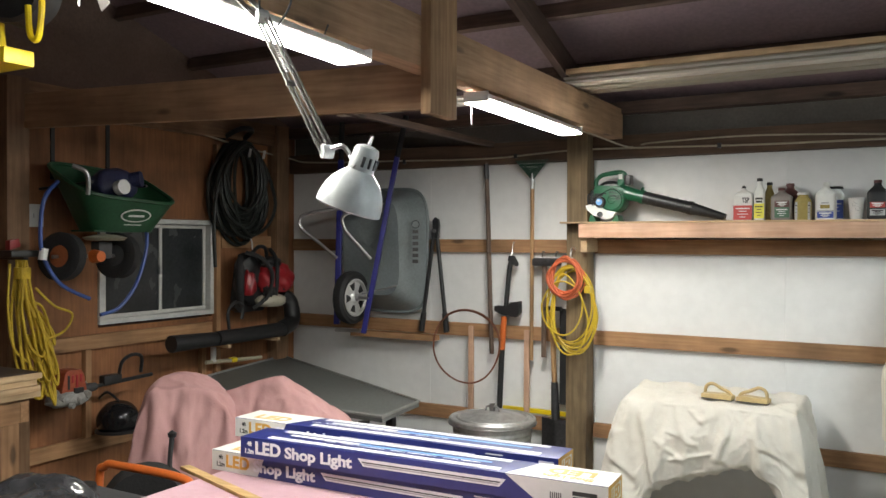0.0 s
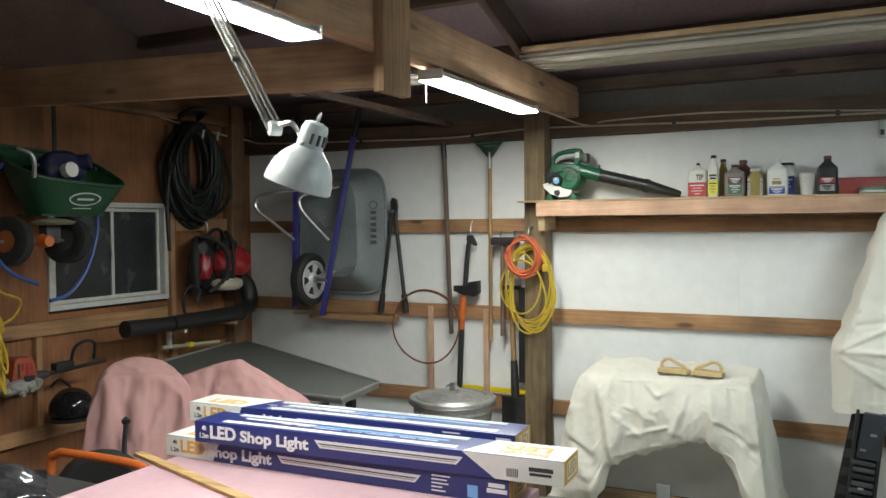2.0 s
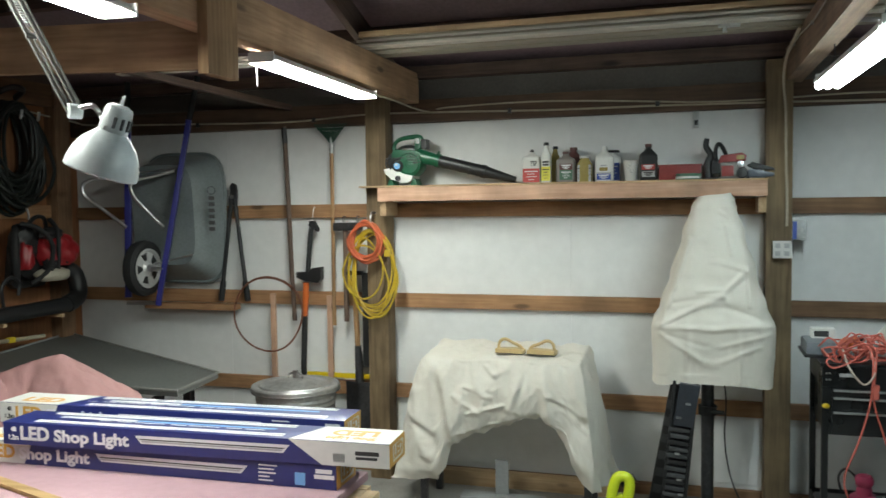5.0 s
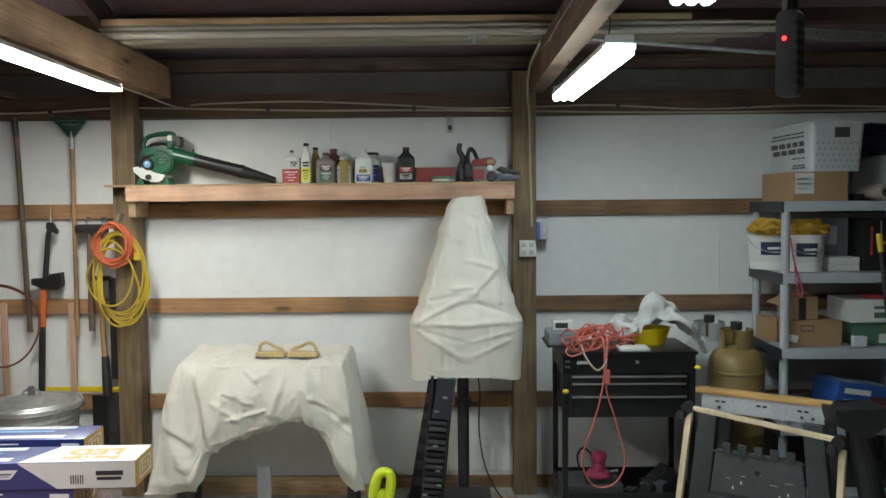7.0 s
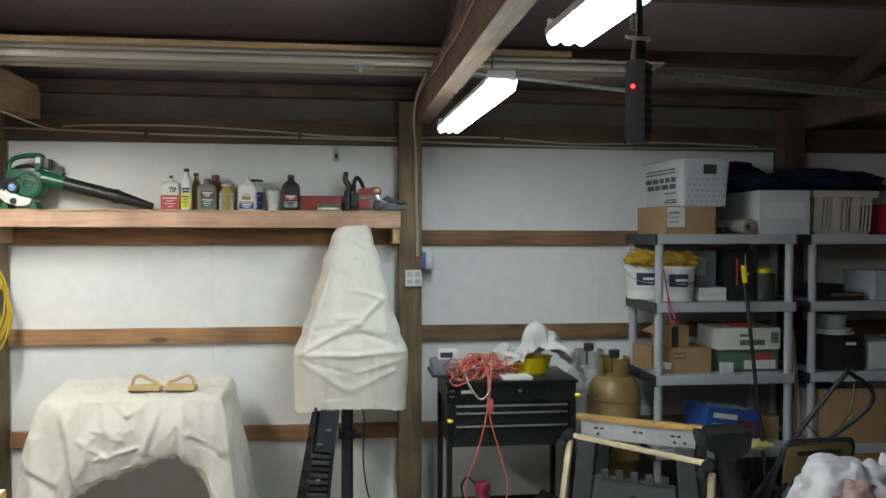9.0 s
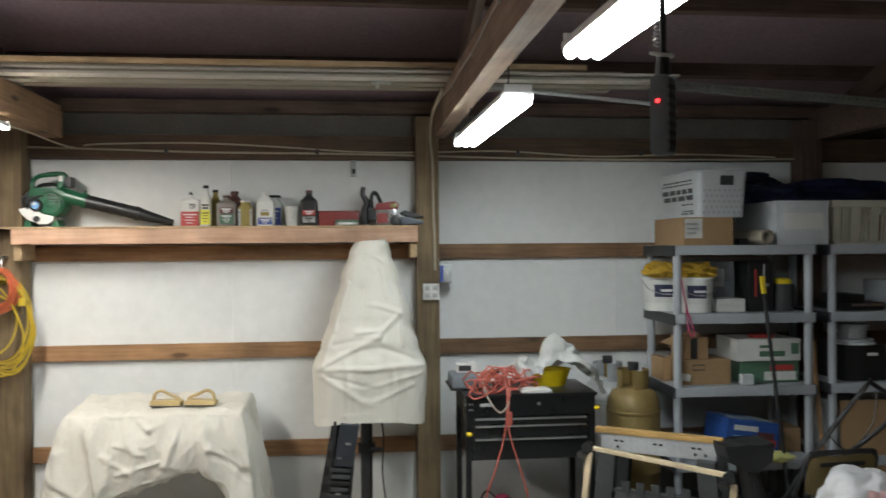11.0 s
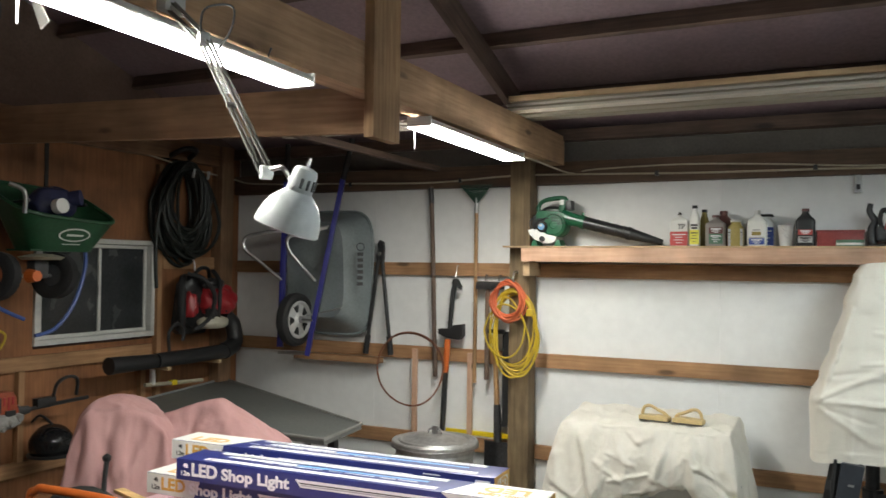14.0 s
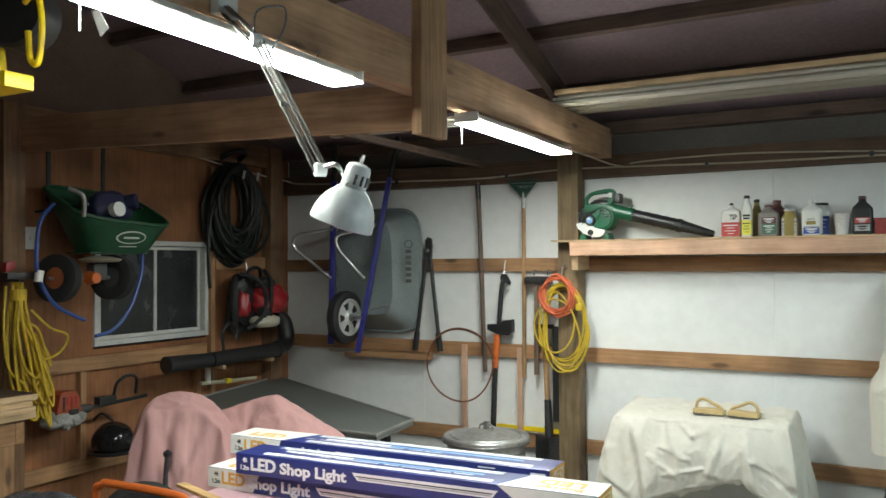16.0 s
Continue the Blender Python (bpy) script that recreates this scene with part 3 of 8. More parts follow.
def light_box(m, label, white_left, lettering):
    """A long printed carton for a shop light; its origin is the lower left front edge, front towards -y."""
    W, D, Hh = 1.268, 0.145, 0.07
    t = thing("shop_light_box", label, "box", m, "stacked shop light boxes")
    part("carton", box(0, W, 0, D, 0, Hh, bev=0.002), CARD_BLUE, t)
    # white printed end with a slanting edge, on the front and the top
    a = 0.235
    if white_left:
        part("white_end", prism([(-0.0008, 0.001), (a - 0.03, 0.001), (a, Hh - 0.001), (-0.0008, Hh - 0.001)], -0.0008, -0.0002), CARD_WHITE, t)
        part("white_end", prism([(-0.0008, 0.001), (a, 0.001), (a + 0.07, D - 0.001), (-0.0008, D - 0.001)], -0.0008, -0.0002, pose(0, 0, Hh, -90)), CARD_WHITE, t)
        part("white_end", box(-0.0012, -0.0004, 0.001, D - 0.001, 0.001, Hh - 0.001), CARD_WHITE, t)
    else:
        part("white_end", prism([(W - 0.30, Hh - 0.001), (W - 0.20, 0.001), (W + 0.0008, 0.001), (W + 0.0008, Hh - 0.001)], -0.0008, -0.0002), CARD_WHITE, t)
        part("white_end", prism([(W - 0.30, 0.001), (W - 0.24, D - 0.001), (W + 0.0008, D - 0.001), (W + 0.0008, 0.001)], -0.0008, -0.0002, pose(0, 0, Hh, -90)), CARD_WHITE, t)
    part("end_label", box(W + 0.0004, W + 0.0012, 0.001, D - 0.001, 0.001, Hh - 0.001), CARD_GOLD, t, "gold printed end flap")
    part("end_panel", box(W + 0.0014, W + 0.002, 0.03, D - 0.02, 0.012, Hh - 0.012), CARD_WHITE, t)
    text("LED", 0.05, pose(W + 0.0024, 0.035, 0.02, 90, 0, 90), CARD_GOLD, t, width=0.08)
    fr = pose(0, -0.001, 0, 90)
    tp = pose(0, 0, Hh + 0.001)
    if lettering == "left":
        text("LED", 0.058, fr @ pose(0.062, 0.018, 0), CARD_GOLD if white_left else INK_WHITE, t, width=0.105)
        text("Shop Light", 0.05, fr @ pose(0.186, 0.018, 0), INK_WHITE, t, width=0.262)
        text("1.2m", 0.022, fr @ pose(0.018, 0.016, 0), INK_BLACK if white_left else INK_WHITE, t, width=0.036)
        text("4ft", 0.02, fr @ pose(0.03, 0.042, 0), INK_BLACK if white_left else INK_WHITE, t, width=0.02)
        lamp_picture(t, pose(0.47, -0.0008, 0.052), 0.52 if white_left else 0.50)
    if white_left:
        part("logo", boxes((1.20, 1.262, -0.0012, -0.0004, 0.03, 0.042), (1.205, 1.255, -0.0012, -0.0004, 0.046, 0.058)), INK_WHITE, t, "plain white maker's mark")
        part("energy_mark", box(1.14, 1.172, -0.0012, -0.0004, 0.008, 0.044), INK_LBLUE, t)
        for k in range(5):
            part("small_print", box(1.025, 1.025 + (0.06, 0.05, 0.055, 0.035, 0.045)[k], -0.0012, -0.0004, 0.056 - k * 0.011, 0.060 - k * 0.011), INK_WHITE, t)
    else:
        part("logo", boxes((W - 0.10, W - 0.03, -0.0014, -0.0009, 0.034, 0.046), (W - 0.098, W - 0.035, -0.0014, -0.0009, 0.022, 0.030)), INK_BLACK, t, "plain black maker's mark")
        part("barcode", boxes(*[(W - 0.165 + k * 0.006, W - 0.162 + k * 0.006, -0.0014, -0.0009, 0.012, 0.036) for k in range(6)]), INK_BLACK, t)
        text("LED", 0.07, tp @ pose(W - 0.055, 0.11, 0, 0, 0, 180), CARD_GOLD, t, width=0.14)
        text("Shop Light", 0.035, tp @ pose(W - 0.05, 0.045, 0, 0, 0, 180), CARD_GOLD, t, width=0.15)
    # the top: a printed lamp lengthwise and rows of fine print
    x0, x1 = (0.33, 1.20) if white_left else (0.10, 0.94)
    for y, w, mt in ((0.018, 0.010, INK_WHITE), (0.030, 0.003, INK_GREY), (0.035, 0.009, INK_WHITE), (0.112, 0.009, INK_WHITE), (0.123, 0.003, INK_GREY), (0.128, 0.008, INK_WHITE)):
        part("printed_lamp", box(x0, x1, y, y + w, Hh + 0.0004, Hh + 0.001), mt, t)
    part("printed_panel", box(x0 + 0.05, x0 + 0.32, 0.078, 0.096, Hh + 0.0004, Hh + 0.001), INK_WHITE, t)
    part("printed_panel", box(x0 + 0.325, x1 - 0.05, 0.080, 0.092, Hh + 0.0004, Hh + 0.001), INK_LBLUE, t)
    part("small_print", boxes(*[(0.30 + k * 0.062, 0.34 + k * 0.062 + 0.012 * (k % 3), 0.066, 0.071, Hh + 0.0004, Hh + 0.001) for k in range(9)]), INK_WHITE, t)
    if white_left:
        text("LED", 0.075, tp @ pose(0.06, 0.03, 0), CARD_GOLD, t, width=0.15)
    return t


light_box(pose(-1.675, 1.918, 1.0005, 0, 0, 1.4), "long blue and white shop light carton lying on the table", True, "left")
light_box(pose(-1.515, 1.888, 1.0725, 0, 0, 3.0), "long blue and white shop light carton stacked on another", False, "left")
light_box(pose(-1.735, 2.105, 1.0005, 0, 0, 2.4) @ pose(0.03, 0.0, 0.0), "long blue and white shop light carton behind the others", True, "none")
light_box(pose(-1.74, 2.10, 1.0725, 0, 0, 2.6), "long blue and white shop light carton stacked at the back", True, "left")

# ---- spring-arm task lamp ----
LAMPW = mat("lamp_enamel", (0.55, 0.58, 0.58), 0.35, var=0.08, scale=9, bump=0.04)
ARMM = mat("worn_grey_steel", (0.20, 0.19, 0.175), 0.5, metal=0.5, var=0.25)
tl = thing("task_lamp", "grey-white spring-arm task lamp with metal shade clamped to the beam", "lamp", pose(0, 0, 0))
P0, P1, P2 = Vector((-1.135, 1.437, 2.508)), Vector((-0.925, 1.35, 2.361)), Vector((-0.720, 1.345, 2.020))
PJ = Vector((-0.830, 1.348, 2.19))
part("clamp", box(-1.148, -1.115, 1.40, 1.475, 2.47, 2.55, bev=0.006), LAMPW, tl)
side = Vector((0.55, 0.83, 0)) * 0.005
low = Vector((-0.022, 0, -0.010))
for a, b in ((P0, P1), (P1, P2)):
    for k in (-1, 1):
        part("arm_bar", rod(a + side * k, b + side * k, 0.0038, seg=8), ARMM, tl)
        part("arm_bar", rod(a + side * k + low, b + side * k + low, 0.0038, seg=8), ARMM, tl)
    d = (b - a)
    helix = [a + d * (0.06 + 0.36 * i / 120) + low * 0.5 + Vector((0.007 * math.cos(i * 1.1), 0.007 * math.sin(i * 1.1), 0)) for i in range(121)]
    part("spring", tube(helix, 0.0014, 5, raw=True), ALU, tl)
for c, r in ((P1, 0.018), (PJ, 0.007), (P2, 0.017)):
    bmk = rod(c - side * 2.6 + low * 0.5, c + side * 2.6 + low * 0.5, r, seg=16)
    part("joint", bmk, LAMPW if r > 0.01 else ARMM, tl)
part("cable_loop", tube([P1 + Vector((-0.02, 0, 0.0)), P1 + Vector((-0.01, 0, 0.07)), P1 + Vector((0.06, 0.02, 0.075)), P1 + Vector((0.06, 0.02, 0.02)), P1 + Vector((0.02, 0.01, -0.04))], 0.003, 6), BLACK, tl)
axis = Vector((0.34, 0.06, 0.94)).normalized()
rotm = Matrix.Translation((-0.657, 1.345, 1.914)) @ axis.to_track_quat("Z", "Y").to_matrix().to_4x4()
prof = [(0.077, -0.034), (0.0755, -0.016), (0.069, 0.008), (0.057, 0.031), (0.040, 0.048), (0.031, 0.056), (0.030, 0.100), (0.026, 0.111), (0.014, 0.116), (0.0, 0.117)]
inner = [(r * 0.965, z - 0.003) for r, z in prof[:6]] + [(0.0, 0.05)]
bms = lathe(list(reversed(inner)) + prof, 40, rotm)
part("shade", bms, LAMPW, tl, "bell-shaped enamel shade")
part("socket_slots", (lambda b: b)(boxes(*[(0.0298 * math.cos(k) - 0.003, 0.0298 * math.cos(k) + 0.003, 0.0298 * math.sin(k) - 0.003, 0.0298 * math.sin(k) + 0.003, 0.066, 0.09) for k in (3.6, 4.1, 4.6, 5.1, 5.6)])), DGREY, tl).matrix_basis = rotm
part("switch", rod(rotm @ Vector((0, 0, 0.114)), rotm @ Vector((0.004, 0, 0.138)), 0.005, 0.003, 8), STEEL, tl)
part("bracket", tube([P2, P2 + Vector((0.035, 0.0, 0.004)), P2 + Vector((0.05, 0.01, -0.02)), rotm @ Vector((-0.03, 0, 0.062))], 0.006, 8), STEEL, tl)

# ---- machine under a canvas cover ----
CANVAS = cloth("cotton_canvas", (0.765, 0.73, 0.655), (0.71, 0.67, 0.59), 0.2)


def folds(p, amp, sc):
    return amp * (noise.noise(Vector(p) * sc) + 0.5 * noise.noise(Vector(p) * sc * 2.3 + Vector((7, 3, 1))))


def crease(p, sc):
    n = noise.noise(Vector(p) * sc)
    return math.exp(-(n * 7.0) ** 2) * (0.55 + 0.45 * noise.noise(Vector(p) * sc * 0.6 + Vector((9, 2, 4))))


def ridges(x, z, lines):
    """Sum of soft folds along short lines (x0, z0, x1, z1, height, width); a negative height is a groove."""
    out = 0.0
    for x0, z0, x1, z1, h, w in lines:
        dx, dz = x1 - x0, z1 - z0
        k = ((x - x0) * dx + (z - z0) * dz) / (dx * dx + dz * dz)
        e = 1.0 if 0 <= k <= 1 else math.exp(-((min(abs(k), abs(k - 1))) * 4) ** 2)
        k = min(1, max(0, k))
        d = math.hypot(x - x0 - k * dx, z - z0 - k * dz)
        out += 0.62 * h * e * math.exp(-(d / w) ** 2)
    return out


cov = thing("covered_machine", "low machine hidden under a crumpled cream canvas sheet", "covered machine", pose(0, 0, 0))
TX0, TX1 = -0.975, -0.05          # top edge of the sheet


HEM = ((0, 0.20), (0.12, 0.19), (0.15, 0.27), (0.17, 0.38), (0.22, 0.42), (0.46, 0.506), (0.69, 0.588), (0.76, 0.59), (0.83, 0.54), (0.89, 0.48), (0.915, 0.38), (0.95, 0.28), (1, 0.20))


def front_hem(f):
    """Height of the sheet's lower front edge: low at both ends, gathered high in a slanting arch between."""
    for (a, h), (b, k) in zip(HEM, HEM[1:]):
        if f <= b:
            return h + (k - h) * (f - a) / (b - a)
    return HEM[-1][1]


HANGING = [(-0.63, 0.91, -0.53, 0.83, 0.045, 0.014), (-0.53, 0.83, -0.45, 0.86, 0.04, 0.014), (-0.36, 0.90, -0.44, 0.64, 0.045, 0.018), (-0.26, 0.88, -0.23, 0.62, 0.045, 0.016), (-0.20, 0.70, -0.06, 0.57, -0.05, 0.014), (-0.22, 0.73, -0.10, 0.60, 0.04, 0.016),
           (0.02, 0.90, -0.07, 0.62, 0.045, 0.016), (-0.88, 0.84, -0.80, 0.44, -0.05, 0.012), (-0.84, 0.84, -0.77, 0.46, 0.03, 0.016), (-0.94, 0.72, -0.88, 0.34, 0.045, 0.018), (-0.92, 0.52, -0.80, 0.34, -0.05, 0.014), (-0.76, 0.70, -0.62, 0.60, 0.022, 0.010),
           (-0.70, 0.76, -0.56, 0.70, 0.020, 0.010), (-0.68, 0.60, -0.48, 0.66, 0.022, 0.012), (-0.04, 0.56, 0.06, 0.44, 0.03, 0.014), (0.0, 0.50, 0.08, 0.38, -0.03, 0.012)]
FRONT = TX1 - TX0
SIDE = FRONT * 15 / 33
ROUND = 2 * SIDE + FRONT


def canvas_wrap(u, v):
    """The hanging part: u runs from the back left corner round the front to the back right, v from the top edge to the hem."""
    d = u * ROUND
    if d < SIDE:
        px, py, nx, ny, f = TX0, 4.86 - d, -1.0, 0.0, 0.0
        c = max(0.0, 1 - (SIDE - d) / 0.15)
        nx, ny = -1.25 + 0.2 * c, -0.6 * c
    elif d < SIDE + FRONT:
        f = (d - SIDE) / FRONT
        px, py = TX0 + FRONT * f, 4.44
        c0, c1 = max(0.0, 1 - f * FRONT / 0.15), max(0.0, 1 - (1 - f) * FRONT / 0.15)
        nx, ny = -1.05 * c0 + 0.8 * c1 - 0.3 * (0.5 - f) * (1 - max(c0, c1)), -1 + 0.4 * max(c0, c1)
    else:
        f = 1.0
        px, py = TX1, 4.44 + (d - SIDE - FRONT)
        c = max(0.0, 1 - (d - SIDE - FRONT) / 0.15)
        nx, ny = 1 - 0.2 * c, -0.6 * c
    hem = front_hem(f) if 0 < f < 1 else 0.20
    top = 0.905
    z = top + (hem - top) * v
    drop = (top - z) / 0.85
    out = 0.135 * drop ** 0.6 + (0.05 * drop ** 2 if f < 0.12 else 0.0) * (1 - f / 0.12 if 0 < f < 0.12 else 1.0)
    if 0 < f < 1:
        out *= 0.55 + 0.45 * min(1, abs(f - 0.5) * 2) ** 2
        out += 0.035 * math.sin(math.pi * v) * min(1, 6 * f, 6 * (1 - f)) - 0.06 * max(0.0, (v - 0.9) / 0.1) ** 2
    q = Vector((d * 1.6, z * 1.25, 0.0))
    w = min(1.0, drop * 5)
    r = 0.016 * noise.noise(Vector((d * 3.5 + z, z * 1.6, 0)))
    # broad pleats on the sides, a few hanging folds over the front, bunched rolls by the legs
    if f in (0.0, 1.0):
        r += 0.016 * math.sin(d * 30 + 3 * z + 2 * noise.noise(Vector((d * 5, z * 3, 4)))) * min(1, max(d - SIDE - FRONT, SIDE - d) * 8)
    else:
        r += ridges(px, z, HANGING)
    out += r * w + 0.03 * max(0.0, v - 0.86) / 0.14 * (1 if f in (0.0, 1.0) or f < 0.14 or f > 0.9 else 0.2) * math.sin(d * 60 + 2 * noise.noise(Vector((d * 9, 0, 0))))
    return Vector((px + nx * out, py + ny * out, z + (0.038 * (py - 4.44) / 0.42) * (1 - v) + 0.008 * noise.noise(q * 4) * v + 0.006 * noise.noise(q * 11) * v))


def canvas_top(u, v):
    p = Vector((TX0 + FRONT * u, 4.86 - SIDE * v, 0.905 + 0.038 * (1 - v)))
    return p


def canvas_slack(p, d):
    """More cloth along the width near the top edge, more along the drop where the sheet is bunched up over the legs and the arch."""
    up = d[:, 2] ** 2
    low = np.clip((0.90 - p[:, 2]) / 0.35, 0, 1)
    flat = p[:, 2] > 0.90
    return np.where(flat, 0.002, (0.028 + 0.012 * low) * (1 - up) + 0.05 * low * up)


bmw = sheet(canvas_wrap, 126, 52)
bmt = sheet(canvas_top, 66, 30)
tmp = bpy.data.meshes.new("tmp")
bmt.to_mesh(tmp)
bmw.from_mesh(tmp)
bmt.free()
bpy.data.meshes.remove(tmp)
part("cover", drape(bmw, canvas_slack, 3.0, 0.012, 0.05, 0.012, 6.0, 0.022), CANVAS, cov, "crumpled cream canvas sheet", sharp=75)
part("machine_body", box(-0.90, -0.15, 4.60, 4.80, 0.76, 0.88, bev=0.02), DSTEEL, cov)
for x in (-0.985, -0.01):
    for y in (4.47, 4.78):
        part("machine_leg", box(x - 0.02, x + 0.02, y - 0.02, y + 0.02, 0.0, 0.64, bev=0.004), DSTEEL, cov)
RUBBER = mat("tan_plastic", (0.56, 0.42, 0.20), 0.5, var=0.1, bump=0.06)


def push_block(m):
    t = thing("push_block", "tan plastic push block with loop handle lying on the canvas", "push block", m, "push blocks")
    part("base", prism([(-0.085, 0), (0.085, 0), (0.085, 0.022), (0.05, 0.03), (-0.085, 0.024)], -0.035, 0.035, bev=0.004), RUBBER, t)
    part("handle", tube([(-0.075, 0, 0.02), (-0.065, 0, 0.062), (-0.03, 0, 0.078), (0.02, 0, 0.056), (0.06, 0, 0.04), (0.075, 0, 0.022)], 0.0095, 8), RUBBER, t)
    part("pad", box(-0.083, 0.083, -0.034, 0.034, -0.006, 0.001), DGREY, t)
    return t


push_block(pose(-0.475, 4.58, 0.930, 0, 0, -8))
push_block(pose(-0.285, 4.57, 0.930, 0, 0, 172) @ Matrix.Diagonal((1, 1, 1, 1)))

# ---- drill press under a fitted cover ----
press = thing("covered_drill_press", "tall machine on a black stand under a cream canvas cover", "drill press", pose(0, 0, 0))


COVER_FOLDS = [(0.01, 0.66, 0.168, 0.617, 0.016, 0.016), (0.168, 0.617, 0.045, 0.486, 0.018, 0.02), (0.045, 0.475, -0.28, 0.325, 0.018, 0.018), (-0.125, 0.78, -0.265, 0.335, 0.016, 0.016),
               (-0.185, 0.79, -0.195, 0.52, 0.010, 0.012), (-0.30, 0.315, 0.0, 0.30, 0.012, 0.018), (0.0, 0.30, 0.30, 0.335, 0.014, 0.018), (-0.27, 0.28, -0.02, 0.10, 0.014, 0.018), (-0.23, 0.27, -0.02, 0.20, -0.010, 0.014),
               (0.29, 0.29, 0.02, 0.20, 0.012, 0.014), (0.23, 0.22, 0.0, 0.10, 0.012, 0.016), (0.17, 0.61, 0.185, 0.43, 0.013, 0.014), (-0.075, 0.50, 0.03, 0.51, 0.012, 0.012), (0.03, 0.84, -0.005, 0.875, 0.012, 0.012),
               (-0.06, 0.74, -0.05, 0.54, -0.016, 0.05), (0.06, 0.85, 0.09, 0.70, 0.010, 0.014), (0.05, 0.42, 0.25, 0.36, -0.012, 0.02), (-0.20, 0.44, -0.05, 0.46, -0.010, 0.02), (0.02, 0.93, 0.07, 0.90, 0.010, 0.012)]
COVER_FOLDS = [(a, b, c, d, h * (0.8 if max(b, d) < 0.3 else 1.25), w * 0.8) for a, b, c, d, h, w in COVER_FOLDS] + [(-0.12, 0.30, -0.13, 0.04, 0.008, 0.014), (0.12, 0.30, 0.14, 0.02, 0.007, 0.014), (-0.24, 0.60, -0.30, 0.33, 0.010, 0.012), (0.24, 0.52, 0.30, 0.33, 0.010, 0.012)]
SEAM = [(0.001, 0.99, 0.007, 0.69), (0.007, 0.69, 0.043, 0.475), (0.043, 0.475, -0.014, 0.27), (-0.014, 0.27, -0.011, 0.0)]


def press_cover(u, v):
    # u round the cover, v from hem (0) to top (1)
    a = 2 * math.pi * u
    prof = [(0.0, 0.315, 0.23), (0.30, 0.322, 0.25), (0.42, 0.275, 0.22), (0.58, 0.225, 0.19), (0.8, 0.163, 0.16), (0.95, 0.115, 0.13), (1.0, 0.085, 0.10)]
    for (v0, w0, d0), (v1, w1, d1) in zip(prof, prof[1:]):
        if v <= v1:
            k = (v - v0) / (v1 - v0)
            k = k * k * (3 - 2 * k)
            w, d = w0 + (w1 - w0) * k, d0 + (d1 - d0) * k
            break
    # a squarish ring with a seam ridge at the front
    c, s = math.cos(a), math.sin(a)
    e = 0.55
    x = w * math.copysign(abs(c) ** e, c)
    y = d * math.copysign(abs(s) ** e, s)
    if s < 0:
        y -= ridges(x, v, COVER_FOLDS) + ridges(x, v, [(*q, 0.008, 0.012) for q in SEAM]) + ridges(x, v, [(*q, -0.010, 0.004) for q in SEAM])
    # folds radiate from the shoulders
    f = 0.002 * crease((x * 2.4 + v * 0.9, 3.0, v * 1.1), 2.0) + 0.002 * crease((x * 2.0 - v * 1.6, 7.0, v * 1.5), 1.7) + folds((x * 2.4, y, v * 1.2), 0.005, 2.2)
    f *= 0.35 + 0.65 * min(1, abs(v - 0.33) * 6)
    if 0.05 < v < 0.97:
        y -= f * (1 if s < 0 else -0.5)
        x += f * 0.5 * math.copysign(1, c)
    lean = 0.03 * v
    return Vector((0.655 + x + lean * 0.3, 4.62 + y, 0.822 + 1.0 * v + 0.012 * math.sin(a * 3) * (1 - v) + (0.035 * (c * 0.3 + 0.5) if v > 0.97 else 0)))


bmc = sheet(press_cover, 240, 140)
bmesh.ops.remove_doubles(bmc, verts=bmc.verts, dist=0.0005)
bmesh.ops.holes_fill(bmc, edges=[e for e in bmc.edges if e.is_boundary and e.verts[0].co.z > 1.7], sides=0)
part("cover", settle(bmc, lambda p, d: 0.003 + 0.006 * (1 - d[:, 2] ** 2), 8.0, 60, 0.02, 0.008, 7.0, 0.006, 0.5, round_off=0, grain=(1, 1, 0.4)), CANVAS, press, "fitted cream canvas cover with front seam", sharp=75)
LEGM = pose(0.442, 4.42, 0.01, 0, 5.4, 0)
for x in (-0.066, 0.05):
    part("stand_rail", box(x, x + 0.016, -0.03, 0.03, 0.0, 0.835, LEGM, 0.004), BLACK, press)
part("stand_web", box(-0.05, 0.05, 0.0, 0.02, 0.0, 0.82, LEGM), BLACK, press)
for k in range(15):
    part("leg_rib", box(-0.062 + 0.012 * (k % 2), 0.045, -0.04, 0.0, 0.06 + k * 0.036, 0.082 + k * 0.036, LEGM, 0.003), DGREY if k % 3 else BLACK, press)
part("leg_block", prism([(-0.045, 0.60), (0.06, 0.60), (0.075, 0.83), (-0.03, 0.83)], -0.055, -0.002, LEGM, 0.008), mat("blue_black_plastic", (0.03, 0.035, 0.045), 0.4, var=0.2), press)
for k, (x, z) in enumerate(((0.015, 0.30), (-0.01, 0.44), (-0.02, 0.64), (0.02, 0.72), (0.03, 0.22), (-0.045, 0.16))):
    part("latch", box(x - 0.012, x + 0.016, -0.064 if z > 0.6 else -0.048, -0.056 if z > 0.6 else -0.041, z, z + 0.012, LEGM, 0.002), STEEL, press)
part("back_leg", prism([(-0.035, 0), (0.055, 0), (0.03, 0.78), (-0.015, 0.78)], -0.02, 0.02, pose(0.335, 4.70, 0.01, 0, 8.5, 0), 0.004), BLACK, press)
for k in range(6):
    part("back_leg_slot", box(-0.02, 0.03, -0.024, -0.021, 0.12 + 0.10 * k, 0.17 + 0.10 * k, pose(0.335, 4.70, 0.01, 0, 8.5, 0), 0.002), DGREY, press)
part("column", rod((0.635, 4.62, 0.06), (0.635, 4.62, 1.2), 0.034, seg=20), DSTEEL, press)
part("base_plate", box(0.42, 0.80, 4.44, 4.86, 0.005, 0.065, bev=0.015), DSTEEL, press)
